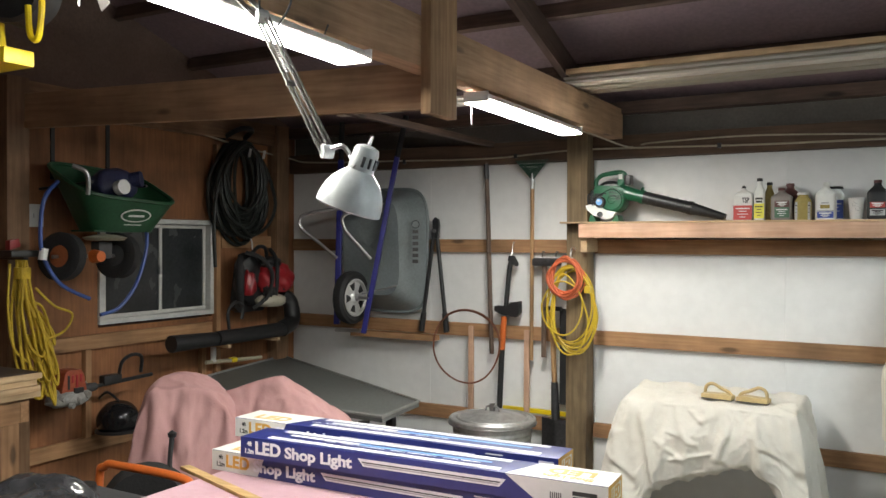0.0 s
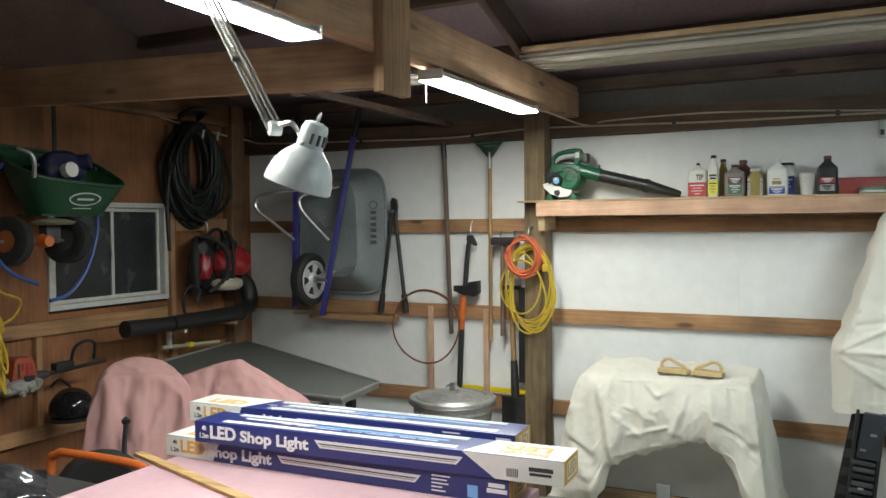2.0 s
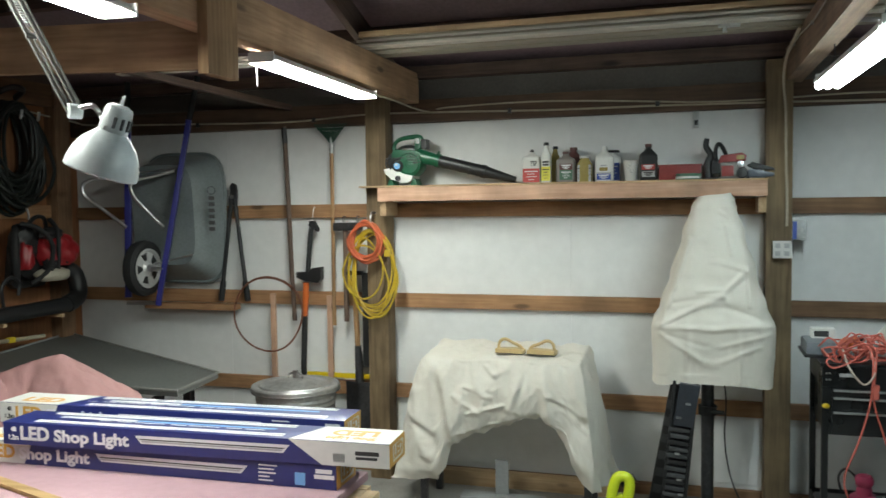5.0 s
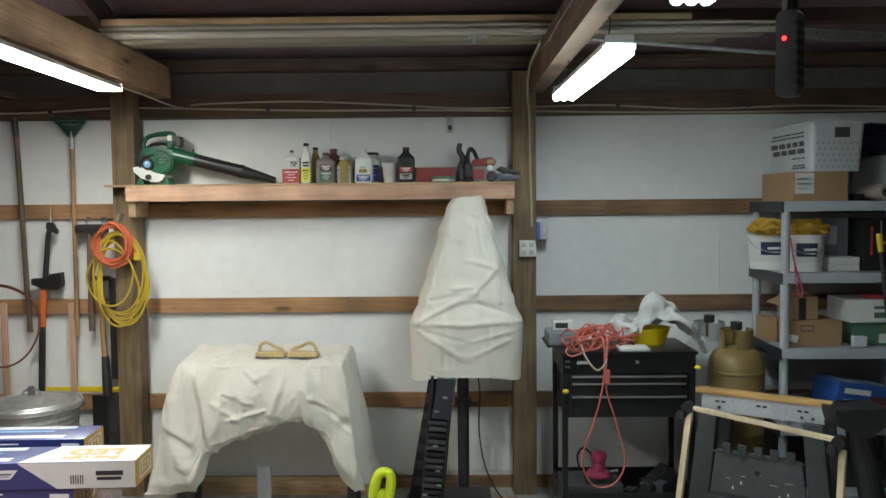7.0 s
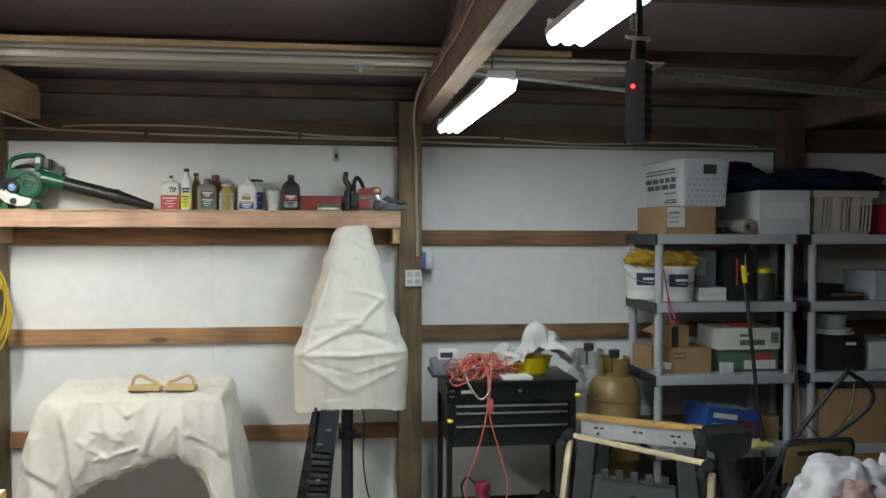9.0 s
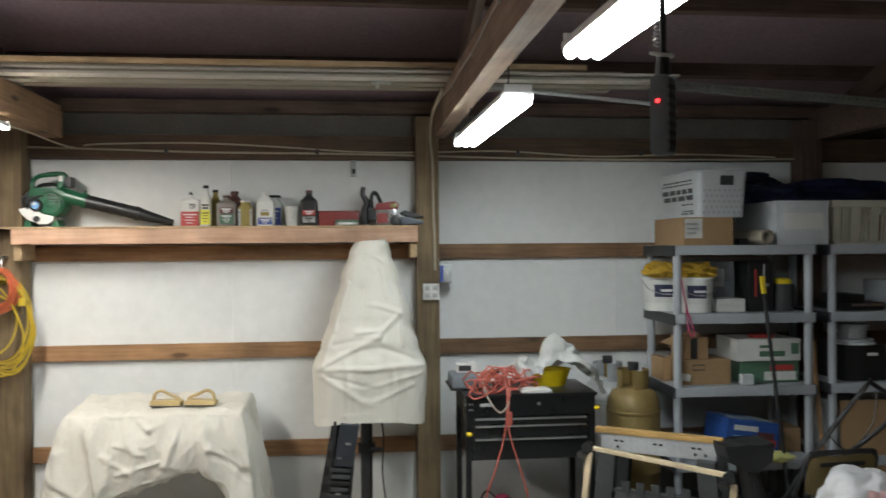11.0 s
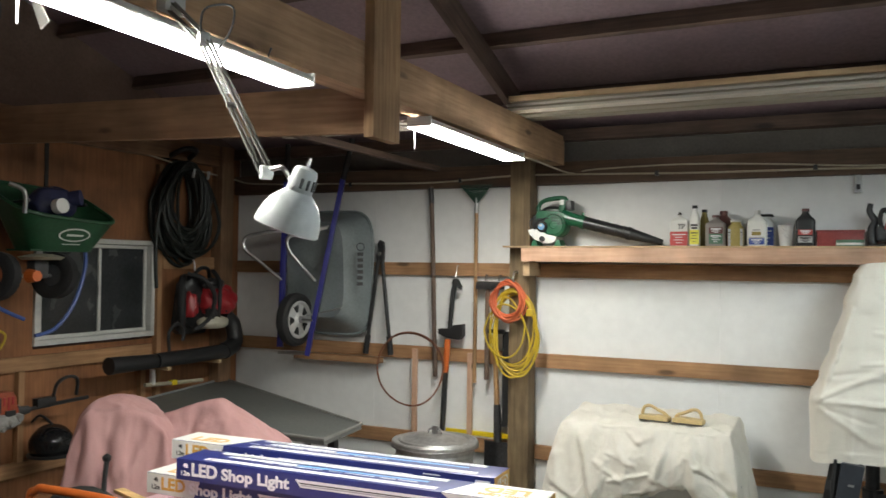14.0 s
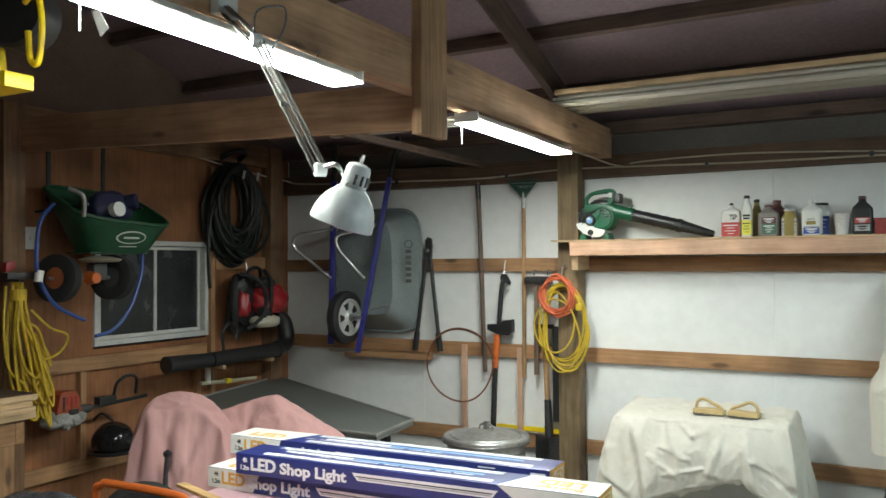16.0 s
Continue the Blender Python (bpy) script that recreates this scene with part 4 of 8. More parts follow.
part("base_box", box(0.50, 0.74, 4.30, 4.56, 0.004, 0.16, bev=0.015), BLACK, press)
part("foot", box(0.29, 0.41, 4.45, 4.82, 0.0, 0.03, bev=0.006), BLACK, press)
part("collar", rod((0.635, 4.62, 0.62), (0.635, 4.62, 0.67), 0.05, seg=16), BLACK, press)
part("clamp_knob", rod((0.60, 4.6, 0.645), (0.72, 4.56, 0.645), 0.012, seg=10), BLACK, press)
part("power_cord", tube([(0.70, 4.68, 0.9), (0.735, 4.70, 0.7), (0.73, 4.72, 0.45), (0.77, 4.70, 0.22), (0.86, 4.66, 0.06), (0.96, 4.68, 0.012)], 0.005, 6), BLACK, press)

# ---- black tool cart ----
CARTB = mat("black_powder_coat", (0.008, 0.009, 0.010), 0.30, var=0.2, scale=5, bump=0.04)
YEL = mat("yellow_plastic", (0.75, 0.55, 0.01), 0.4, var=0.08, bump=0.03)
cart = thing("tool_cart", "black steel tool cart with three drawers and open lower tray", "tool cart", pose(1.155, 4.16, 0.0))
CW, CD = 0.70, 0.44
part("top_tray", boxes((0, CW, 0, CD, 0.90, 0.915), (0, CW, 0, 0.014, 0.9151, 1.0), (0, CW, CD - 0.014, CD, 0.9151, 1.0), (0, 0.014, 0.0141, CD - 0.0141, 0.9151, 1.0), (CW - 0.014, CW, 0.0141, CD - 0.0141, 0.9151, 1.0)), CARTB, cart)
part("lid", box(-0.01, CW + 0.01, -0.012, CD, 1.001, 1.018, bev=0.004), CARTB, cart)
part("body", box(0.02, CW - 0.02, 0.012, CD, 0.665, 0.899, bev=0.003), CARTB, cart)
for k, (z0, z1) in enumerate(((0.86, 0.894), (0.79, 0.856), (0.67, 0.786))):
    dr = part("drawer", box(0.045, CW - 0.045, -0.004, 0.011, z0, z1, bev=0.002), CARTB, cart)
    part("handle", box(0.05, CW - 0.05, -0.016, -0.004, z1 - 0.012, z1 - 0.002, bev=0.002), ALU, dr, "long aluminium drawer pull")
part("name_plate", box(0.075, 0.14, -0.016, -0.0121, 0.955, 0.972, bev=0.001), INK_GREY, cart)
part("lock", rod((0.39, -0.012, 0.965), (0.39, -0.02, 0.965), 0.009, seg=12), STEEL, cart)
for x in (0.0, CW - 0.03):
    for y in (0.0, CD - 0.03):
        part("post", box(x, x + 0.03, y, y + 0.03, 0.085, 0.899, bev=0.003), CARTB, cart)
part("lower_tray", boxes((0, CW, 0, CD, 0.12, 0.13), (0.03, CW - 0.03, 0, 0.01, 0.1301, 0.26), (0.03, CW - 0.03, CD - 0.01, CD, 0.1301, 0.26), (0, 0.01, 0.03, CD - 0.03, 0.1301, 0.26), (CW - 0.01, CW, 0.03, CD - 0.03, 0.1301, 0.26)), CARTB, cart)
for x in (0.02, CW - 0.02):
    for y in (0.03, CD - 0.03):
        part("caster", rod((x - 0.012, y, 0.043), (x + 0.012, y, 0.043), 0.043, seg=18), DGREY, cart)
        part("caster_fork", box(x - 0.018, x + 0.018, y - 0.02, y + 0.02, 0.075, 0.119), STEEL, cart)
for x, z in ((-0.005, 0.812), (CW + 0.006, 0.935)):
    part("stop_knob", lathe([(0.0, -0.012), (0.012, -0.01), (0.018, 0.0), (0.012, 0.01), (0.0, 0.012)], 14, pose(x + (0.02 if x < 0.1 else 0), -0.018, z)), YEL, cart, "yellow stop knob")
for x in (0.008, 0.022):
    for z in (0.94, 0.97):
        part("rivet", rod((x + 0.01, -0.012, z), (x + 0.01, -0.017, z), 0.005, seg=8), STEEL, cart)
part("bottle_opener", box(CW + 0.008, CW + 0.03, 0.10, 0.13, 0.80, 0.88, bev=0.004), DGREY, cart)

# ---- grey plastic racks ----
RGREY = mat("grey_rack_plastic", (0.40, 0.42, 0.45), 0.5, var=0.08, scale=4, bump=0.1, fine=120)
RBLK = mat("rack_side_plastic", (0.03, 0.032, 0.035), 0.5, var=0.15)


def rack(m, levels, W, D):
    t = thing("plastic_rack", "grey plastic shelving rack with black shelf ends, fully loaded", "shelving rack", m, "plastic racks")
    for z in levels:
        s = part("shelf", boxes((0.012, W - 0.012, 0, 0.02, z - 0.055, z), (0.012, W - 0.012, D - 0.02, D, z - 0.055, z), (0.012, W - 0.012, 0.0201, D - 0.0201, z - 0.014, z - 0.002), bev=0.002), RGREY, t)
        for x in (0.0, W - 0.0115):
            part("end_rail", box(x, x + 0.0115, 0.002, D - 0.002, z - 0.062, z - 0.001, bev=0.002), RBLK, s)
    zs = [0.0] + levels
    for x in (0.036, W - 0.036):
        for y in (0.036, D - 0.036):
            for a, b in zip(zs, zs[1:]):
                part("post", rod((x, y, a + (0.0 if a == 0 else -0.001)), (x, y, b - 0.014), 0.024, seg=16), RGREY, t)
    return t


RL = [0.16, 0.555, 0.985, 1.405, 1.80]
rack(pose(2.385, 4.385, 0, 0, 0, -1), RL, 0.86, 0.52)
rack(pose(3.33, 4.39, 0, 0, 0, -1), RL, 0.9, 0.52)

# ---- tools hung on the back wall ----
RUBBERY = mat("black_rubber", (0.02, 0.02, 0.021), 0.75, var=0.25, bump=0.25, fine=80)
BLUEP = mat("blue_paint", (0.025, 0.026, 0.19), 0.4, var=0.12, scale=9, bump=0.04)
TRAY = mat("grey_poly_tray", (0.22, 0.25, 0.255), 0.36, var=0.15, scale=4, bump=0.06, col2=(0.16, 0.185, 0.19))
GALV = mat("galvanised_steel", (0.56, 0.57, 0.56), 0.42, metal=0.45, var=0.16, scale=14, bump=0.06, col2=(0.40, 0.41, 0.40))
HANDLE = wood("tool_handle", (0.42, 0.25, 0.12), 2, (0.30, 0.165, 0.075), knots=False)
GREYH = wood("old_handle", (0.16, 0.105, 0.075), 2, (0.10, 0.065, 0.05), knots=False)
ORANGE = mat("orange_plastic", (0.58, 0.13, 0.025), 0.4, var=0.1, bump=0.04)
REDP = mat("red_plastic", (0.34, 0.02, 0.025), 0.4, var=0.12, bump=0.04)
GREENP = mat("green_plastic", (0.010, 0.115, 0.052), 0.38, var=0.15, bump=0.04)
DGREEN = mat("dark_green_hopper", (0.012, 0.075, 0.03), 0.5, var=0.2, scale=5, bump=0.08)
BROWN = mat("brown_wire", (0.22, 0.08, 0.04), 0.6, var=0.2)
NAVY = mat("navy_plastic", (0.03, 0.035, 0.09), 0.5, var=0.2)

wb = thing("wheelbarrow", "upturned grey wheelbarrow with blue handles hung on the white wall", "wheelbarrow", pose(0, 0, 0))


def tray_shape(u, v):
    # rounded shell, rim against the wall, belly towards the room
    a = 2 * math.pi * u
    W, Hh = 0.325, 0.455
    k = v ** 0.75
    c, s = math.cos(a), math.sin(a)
    e = 0.42
    sx, sz = math.copysign(abs(c) ** e, c), math.copysign(abs(s) ** e, s)
    shrink = 1 - 0.30 * k if v < 0.8 else (1 - 0.30 * 0.8 ** 0.75) * (1 - (v - 0.8) / 0.2)
    dep = 0.23 * min(1, v / 0.75) ** 0.85
    return Vector((-2.93 + W * sx * shrink - 0.03 * k, 4.965 - dep - 0.015 * math.sin(sz * 2) * k, 1.735 + Hh * sz * shrink + 0.03 * k))


bt = sheet(tray_shape, 64, 16)
bmesh.ops.remove_doubles(bt, verts=bt.verts, dist=0.0008)
bmesh.ops.solidify(bt, geom=list(bt.faces), thickness=0.006)
tr = part("tray", bt, TRAY, wb, "grey plastic tray seen from below")
part("rim", tube([tray_shape(i / 48, 0.0) for i in range(48)], 0.013, 8, closed=True, n=2), TRAY, wb)
part("maker_mark", boxes(*[(-2.615, -2.575, 4.752, 4.757, 1.86 - k * 0.042, 1.885 - k * 0.042) for k in range(6)]), INK_BLACK, tr, "plain dark maker's mark").matrix_basis = pose(-2.6, 4.78, 1.8, 0, 0, 26) @ pose(2.6, -4.765, -1.8)
part("maker_ring", tube([(-2.595 + 0.026 * math.cos(a / 16 * 2 * math.pi), 4.755, 1.925 + 0.026 * math.sin(a / 16 * 2 * math.pi)) for a in range(16)], 0.003, 5, closed=True, n=2), INK_BLACK, tr).matrix_basis = pose(-2.6, 4.78, 1.8, 0, 0, 26) @ pose(2.6, -4.765, -1.8)
part("sticker", box(-3.02, -2.99, 4.728, 4.731, 1.86, 1.92), CARD_WHITE, tr)


def flat_bar(a, b, w, t):
    a, b = Vector(a), Vector(b)
    d = b - a
    m = Matrix.Translation(a) @ d.to_track_quat("Z", "Y").to_matrix().to_4x4()
    return box(-w / 2, w / 2, -t / 2, t / 2, 0, d.length, m, 0.004)


part("handle", flat_bar((-2.915, 4.60, 1.15), (-2.70, 4.70, 2.40), 0.042, 0.035), BLUEP, wb, "blue steel handle tube")
part("handle", flat_bar((-3.15, 4.60, 1.20), (-3.19, 4.70, 2.40), 0.042, 0.035), BLUEP, wb, "blue steel handle tube")
part("grip", rod((-2.70, 4.70, 2.40), (-2.64, 4.725, 2.69), 0.02, seg=12), RUBBERY, wb, "black rubber grip")
part("grip", rod((-3.19, 4.70, 2.40), (-3.20, 4.725, 2.68), 0.02, seg=12), RUBBERY, wb, "black rubber grip")
part("leg_tube", tube([(-3.16, 4.64, 2.04), (-3.28, 4.54, 2.02), (-3.38, 4.48, 1.985), (-3.385, 4.48, 1.90), (-3.28, 4.54, 1.80), (-3.15, 4.60, 1.68)], 0.012, 8, n=5), STEEL, wb)
part("leg_tube", tube([(-2.80, 4.66, 2.06), (-2.90, 4.55, 2.02), (-3.0, 4.48, 1.985), (-3.0, 4.48, 1.90), (-2.94, 4.53, 1.80), (-2.87, 4.62, 1.68)], 0.012, 8, n=5), STEEL, wb)
part("cross_brace", flat_bar((-3.16, 4.63, 2.05), (-2.79, 4.66, 2.07), 0.03, 0.006), STEEL, wb)
whl = part("wheel", lathe([(0.130, -0.035), (0.165, -0.045), (0.186, -0.03), (0.192, 0.0), (0.186, 0.03), (0.165, 0.045), (0.130, 0.035)], 36, pose(-3.03, 4.615, 1.40, 0, 90, 0)), RUBBERY, wb, "black pneumatic tyre")
part("rim", lathe([(0.0, -0.03), (0.03, -0.03), (0.035, -0.02), (0.115, -0.02), (0.132, -0.04), (0.135, 0.04), (0.125, 0.042), (0.112, 0.028), (0.05, 0.03), (0.035, 0.045), (0.0, 0.048)], 30, pose(-3.03, 4.615, 1.40, 0, 90, 0)), mat("silver_rim_paint", (0.58, 0.58, 0.57), 0.35, metal=0.3, var=0.1), whl, "silver wheel rim")
for k in range(5):
    a = k * 72 + 20
    part("rim_hole", prism([(-0.030, 0.104), (0.030, 0.104), (0.010, 0.056), (-0.010, 0.056)], -0.004, 0.004, pose(-3.001, 4.615, 1.40) @ pose(0, 0, 0, a) @ pose(0, 0, 0, 0, 0, 90), 0.002), BLACK, whl)
part("hub_cap", lathe([(0.0, 0.0), (0.028, 0.0), (0.024, 0.02), (0.0, 0.024)], 16, pose(-2.985, 4.615, 1.40, 0, 90, 0)), STEEL, whl)
part("axle", rod((-3.16, 4.605, 1.40), (-2.87, 4.605, 1.40), 0.011, seg=10), STEEL, wb)
part("front_bar", flat_bar((-3.155, 4.595, 1.16), (-2.91, 4.595, 1.165), 0.03, 0.02), STEEL, wb)
part("strut", rod((-2.93, 4.60, 1.43), (-2.70, 4.70, 1.49), 0.006, seg=8), STEEL, wb)

lop = thing("loppers", "long-handled black bolt cutters hung from the girt", "bolt cutters", pose(0, 0, 0))
LX, LY = -2.535, 4.965
part("jaw", prism([(-0.03, 0.0), (0.03, 0.0), (0.035, 0.09), (0.028, 0.135), (0.0, 0.15), (-0.02, 0.125), (-0.012, 0.07), (-0.03, 0.05)], LY - 0.02, LY + 0.005, pose(LX, 0, 1.83), 0.003), DSTEEL, lop)
part("handle", rod((LX - 0.012, LY - 0.01, 1.86), (LX - 0.095, LY - 0.012, 1.27), 0.0145, seg=12), BLACK, lop)
part("handle", rod((LX + 0.014, LY - 0.01, 1.86), (LX + 0.085, LY - 0.012, 1.27), 0.0145, seg=12), BLACK, lop)
part("grip", rod((LX - 0.093, LY - 0.012, 1.285), (LX - 0.112, LY - 0.012, 1.15), 0.021, seg=12), RUBBERY, lop)
part("grip", rod((LX + 0.083, LY - 0.012, 1.285), (LX + 0.100, LY - 0.012, 1.15), 0.021, seg=12), RUBBERY, lop)
part("pivot", rod((LX, LY - 0.03, 1.88), (LX, LY, 1.88), 0.014, seg=12), STEEL, lop)

pole = thing("old_pole", "long weathered grey wooden pole hung upright on the wall", "pole", pose(0, 0, 0))
part("shaft", tube([(-2.125, 4.955, 2.355), (-2.108, 4.96, 1.9), (-2.095, 4.965, 1.4), (-2.078, 4.962, 1.02)], 0.016, 10), GREYH, pole)
part("ferrule", rod((-2.126, 4.955, 2.345), (-2.119, 4.956, 2.24), 0.0185, seg=12), DSTEEL, pole)

rk = thing("leaf_rake", "upside-down leaf rake with dark green plastic head and wooden handle", "rake", pose(0, 0, 0))
part("handle", tube([(-1.765, 4.935, 2.20), (-1.768, 4.94, 1.6), (-1.772, 4.945, 1.0)], 0.0135, 10), HANDLE, rk)
part("socket", rod((-1.7645, 4.935, 2.16), (-1.763, 4.935, 2.27), 0.017, 0.013, 12), GALV, rk)
bmr = bmesh.new()
for k in range(13):
    a = (k - 6) / 6
    bm_tube(bmr, [(-1.763, 4.93, 2.22), (-1.763 + a * 0.05, 4.925, 2.28), (-1.763 + a * 0.115, 4.915, 2.355)], 0.0048, 5, n=3)
bm_box(bmr, -1.855, -1.67, 4.912, 4.918, 2.315, 2.328)
part("tine_fan", bmr, mat("dark_green_plastic", (0.02, 0.06, 0.04), 0.5), rk)

axe = thing("splitting_axe", "black and orange splitting axe hung head-up on a wire hook", "axe", pose(0, 0, 0))
part("handle", tube([(-1.915, 4.93, 1.68), (-1.932, 4.93, 1.60), (-1.955, 4.93, 1.36)], 0.0165, 10), RUBBERY, axe)
part("knob", prism([(-0.02, 0), (0.045, -0.04), (0.052, -0.02), (0.02, 0.035), (-0.012, 0.035)], -0.016, 0.016, pose(-1.918, 4.93, 1.675), 0.004), RUBBERY, axe)
part("head_guard", prism([(-0.085, -0.02), (-0.02, -0.045), (0.075, -0.055), (0.10, -0.03), (0.10, 0.055), (0.03, 0.045), (0.015, 0.015), (-0.085, 0.018)], -0.028, 0.028, pose(-1.945, 4.925, 1.345), 0.006), BLACK, axe, "black blade guard")
part("orange_sleeve", rod((-1.970, 4.93, 1.29), (-1.985, 4.93, 1.06), 0.021, seg=12), ORANGE, axe, "orange handle section")
part("lower_shaft", rod((-1.985, 4.93, 1.06), (-2.01, 4.94, 0.60), 0.02, seg=12), BLACK, axe)
part("hook", tube([(-1.918, 4.985, 1.80), (-1.918, 4.96, 1.79), (-1.918, 4.935, 1.70)], 0.003, 6), STEEL, axe)

sh = thing("sledge_hammer", "long-handled mallet with black head hung between two nails", "hammer", pose(0, 0, 0))
part("head", prism([(-0.088, -0.026), (0.088, -0.026), (0.094, -0.016), (0.094, 0.018), (0.082, 0.028), (-0.082, 0.028), (-0.094, 0.016), (-0.094, -0.018)], -0.03, 0.03, pose(-1.656, 4.93, 1.668), 0.004), DSTEEL, sh)
part("handle", rod((-1.672, 4.93, 1.65), (-1.678, 4.935, 1.03), 0.0175, 0.0165, 12), GREYH, sh)
for x in (-1.70, -1.60, -1.52):
    tagged(part("wall_nail", tube([(x, 5.0, 1.735), (x, 4.96, 1.735), (x, 4.955, 1.70)], 0.004, 6), DSTEEL), "bent steel hanging hook screwed to the girt", "hook", "tool hooks")

sp = thing("spade", "digging spade with wooden shaft and dark steel blade", "spade", pose(0, 0, 0))
part("shaft", rod((-1.612, 4.915, 1.34), (-1.597, 4.93, 0.86), 0.018, seg=12), HANDLE, sp)
part("socket", rod((-1.597, 4.93, 0.87), (-1.590, 4.935, 0.62), 0.023, 0.03, 12), DSTEEL, sp)
part("grip", box(-1.665, -1.545, 4.905, 4.935, 1.345, 1.375, bev=0.008), BLACK, sp)
part("strap", box(-1.57, -1.52, 4.95, 4.958, 0.72, 1.36, bev=0.003), RUBBERY, sp)


def blade(u, v):
    x = (u - 0.5) * 0.21
    z = 0.62 - 0.36 * v
    k = 1.0 - 0.9 * max(0, v - 0.6) ** 2 * 4
    return Vector((-1.592 + x * k, 4.94 + 0.03 * abs(u - 0.5) * 2 - 0.01, z))


part("blade", sheet(blade, 12, 12, 0.004), DSTEEL, sp)
for x, z0, z1, y in ((-1.813, 0.60, 1.20, 4.965), (-2.243, 0.62, 1.205, 4.965)):
    tagged(part("wooden_stake", box(x - 0.018, x + 0.018, y - 0.012, y + 0.012, z0, z1, bev=0.003), NEWFIR[2]), "raw wooden stake standing against the white wall", "stake", "wooden stakes")
tagged(part("yellow_level", box(-2.0, -1.50, 4.975, 4.998, 0.635, 0.665, bev=0.003), YEL), "yellow straight edge resting along the wall girt", "straight edge")

hoop = thing("wire_hoop", "loose ring of rusty brown wire hung on the girt", "wire ring", pose(0, 0, 0))
pts = [(-2.255 + 0.262 * math.cos(a) + 0.006 * math.sin(3 * a), 4.905 + 0.01 * math.sin(2 * a), 1.065 + 0.255 * math.sin(a)) for a in [2 * math.pi * i / 40 for i in range(40)]]
part("ring", tube(pts, 0.0065, 7, closed=True, n=2), BROWN, hoop)
pts = [(p[0] + 0.012, p[1] - 0.014, p[2] + 0.008) for p in pts[:16]]
part("end", tube(pts, 0.005, 7, n=2), BROWN, hoop)


def coil(name, cx, cy, cz, rx, rz, turns, r, spread, seed, material, parent, squash=0.03, drop=0.0):
    rng = random.Random(seed)
    bm = bmesh.new()
    for k in range(turns):
        ox, oz, oy = rng.uniform(-spread, spread), rng.uniform(-spread, spread), rng.uniform(-squash, squash)
        fx, fz = rng.uniform(0.88, 1.05), rng.uniform(0.85, 1.06)
        ph = rng.uniform(0, 6)
        n = 26
        P = []
        for i in range(n):
            a = 2 * math.pi * i / n
            top = max(0.0, math.sin(a))
            P.append((cx + ox * (1 - top) + rx * fx * math.cos(a) * (1 - 0.12 * top), cy + oy + 0.01 * math.sin(a * 2 + ph), cz + oz * (1 - top) + rz * fz * math.sin(a) - (drop * rng.random() * 0 + drop * k / turns) * (1 - top) + 0.006 * math.sin(3 * a + ph)))
        bm_tube(bm, P, r, 6, closed=True, n=3)
        part(name, bm, material, parent)
        bm = bmesh.new()
    bm.free()


CORDY = mat("yellow_green_cord", (0.52, 0.36, 0.025), 0.5, var=0.1, bump=0.03)
CORDO = mat("orange_cord", (0.56, 0.125, 0.05), 0.5, var=0.1, bump=0.03)
yc = thing("extension_cord", "yellow extension cord coiled in loops on the post", "extension cord", pose(0, 0, 0))
coil("loop", -1.43, 4.80, 1.40, 0.155, 0.25, 7, 0.0058, 0.03, 3, CORDY, yc, 0.025, 0.10)
coil("loop", -1.47, 4.79, 1.36, 0.14, 0.22, 2, 0.0058, 0.04, 8, CORDY, yc, 0.02, 0.10)
part("plug", box(-1.335, -1.295, 4.765, 4.80, 1.48, 1.525, bev=0.006), CORDY, yc)
oc = thing("extension_cord", "orange extension cord in a tight coil hung over the yellow one", "extension cord", pose(0, 0, 0))
coil("loop", -1.46, 4.765, 1.575, 0.105, 0.125, 12, 0.0062, 0.016, 5, CORDO, oc, 0.02)
tagged(part("screw_hook", tube([(-1.43, 4.86, 1.76), (-1.43, 4.80, 1.76), (-1.43, 4.775, 1.72), (-1.43, 4.79, 1.69), (-1.43, 4.81, 1.70)], 0.006, 8), STEEL), "bright steel screw hook in the post", "hook")

can = thing("trash_can", "round galvanised steel trash can with lid", "trash can", pose(-1.875, 4.56, 0) @ Matrix.Diagonal((0.90, 0.90, 1.0, 1.0)))
prof = [(0.0, 0.004), (0.225, 0.004), (0.23, 0.012)]
for k in range(18):
    z = 0.03 + k * 0.034
    prof += [(0.232 + 0.0028 * k, z), (0.240 + 0.0028 * k, z + 0.017)]
prof += [(0.284, 0.645), (0.29, 0.655), (0.284, 0.66)]
ZINC = mat("worn_zinc", (0.62, 0.62, 0.60), 0.40, metal=0.75, var=0.2, scale=11, bump=0.12, fine=25, col2=(0.46, 0.46, 0.45))
part("body", lathe(prof, 48), ZINC, can)
lid = part("lid", lathe([(0.302, 0.640), (0.310, 0.642), (0.312, 0.668), (0.306, 0.676), (0.292, 0.678), (0.286, 0.670), (0.262, 0.672), (0.256, 0.682), (0.246, 0.684), (0.236, 0.678), (0.15, 0.694), (0.14, 0.702), (0.05, 0.712), (0.0, 0.713)], 64), ZINC, can)
part("strap_handle", tube([(-0.055, 0, 0.710), (-0.045, 0, 0.738), (0, 0, 0.746), (0.045, 0, 0.738), (0.055, 0, 0.710)], 0.007, 8), STEEL, lid)
part("handle_clip", box(-0.018, 0.018, -0.014, 0.014, 0.712, 0.764, bev=0.004), STEEL, lid)
part("rim_wire", tube([(0.312 * math.cos(k * math.pi / 16), 0.312 * math.sin(k * math.pi / 16), 0.643) for k in range(32)], 0.006, 6, closed=True, n=2), STEEL, lid)
for a in (200, 20):
    part("handle", tube([(0.27, -0.06, 0.5), (0.31, -0.05, 0.47), (0.31, 0.05, 0.47), (0.27, 0.06, 0.5)], 0.006, 6), STEEL, can).matrix_basis = pose(0, 0, 0, 0, 0, a)

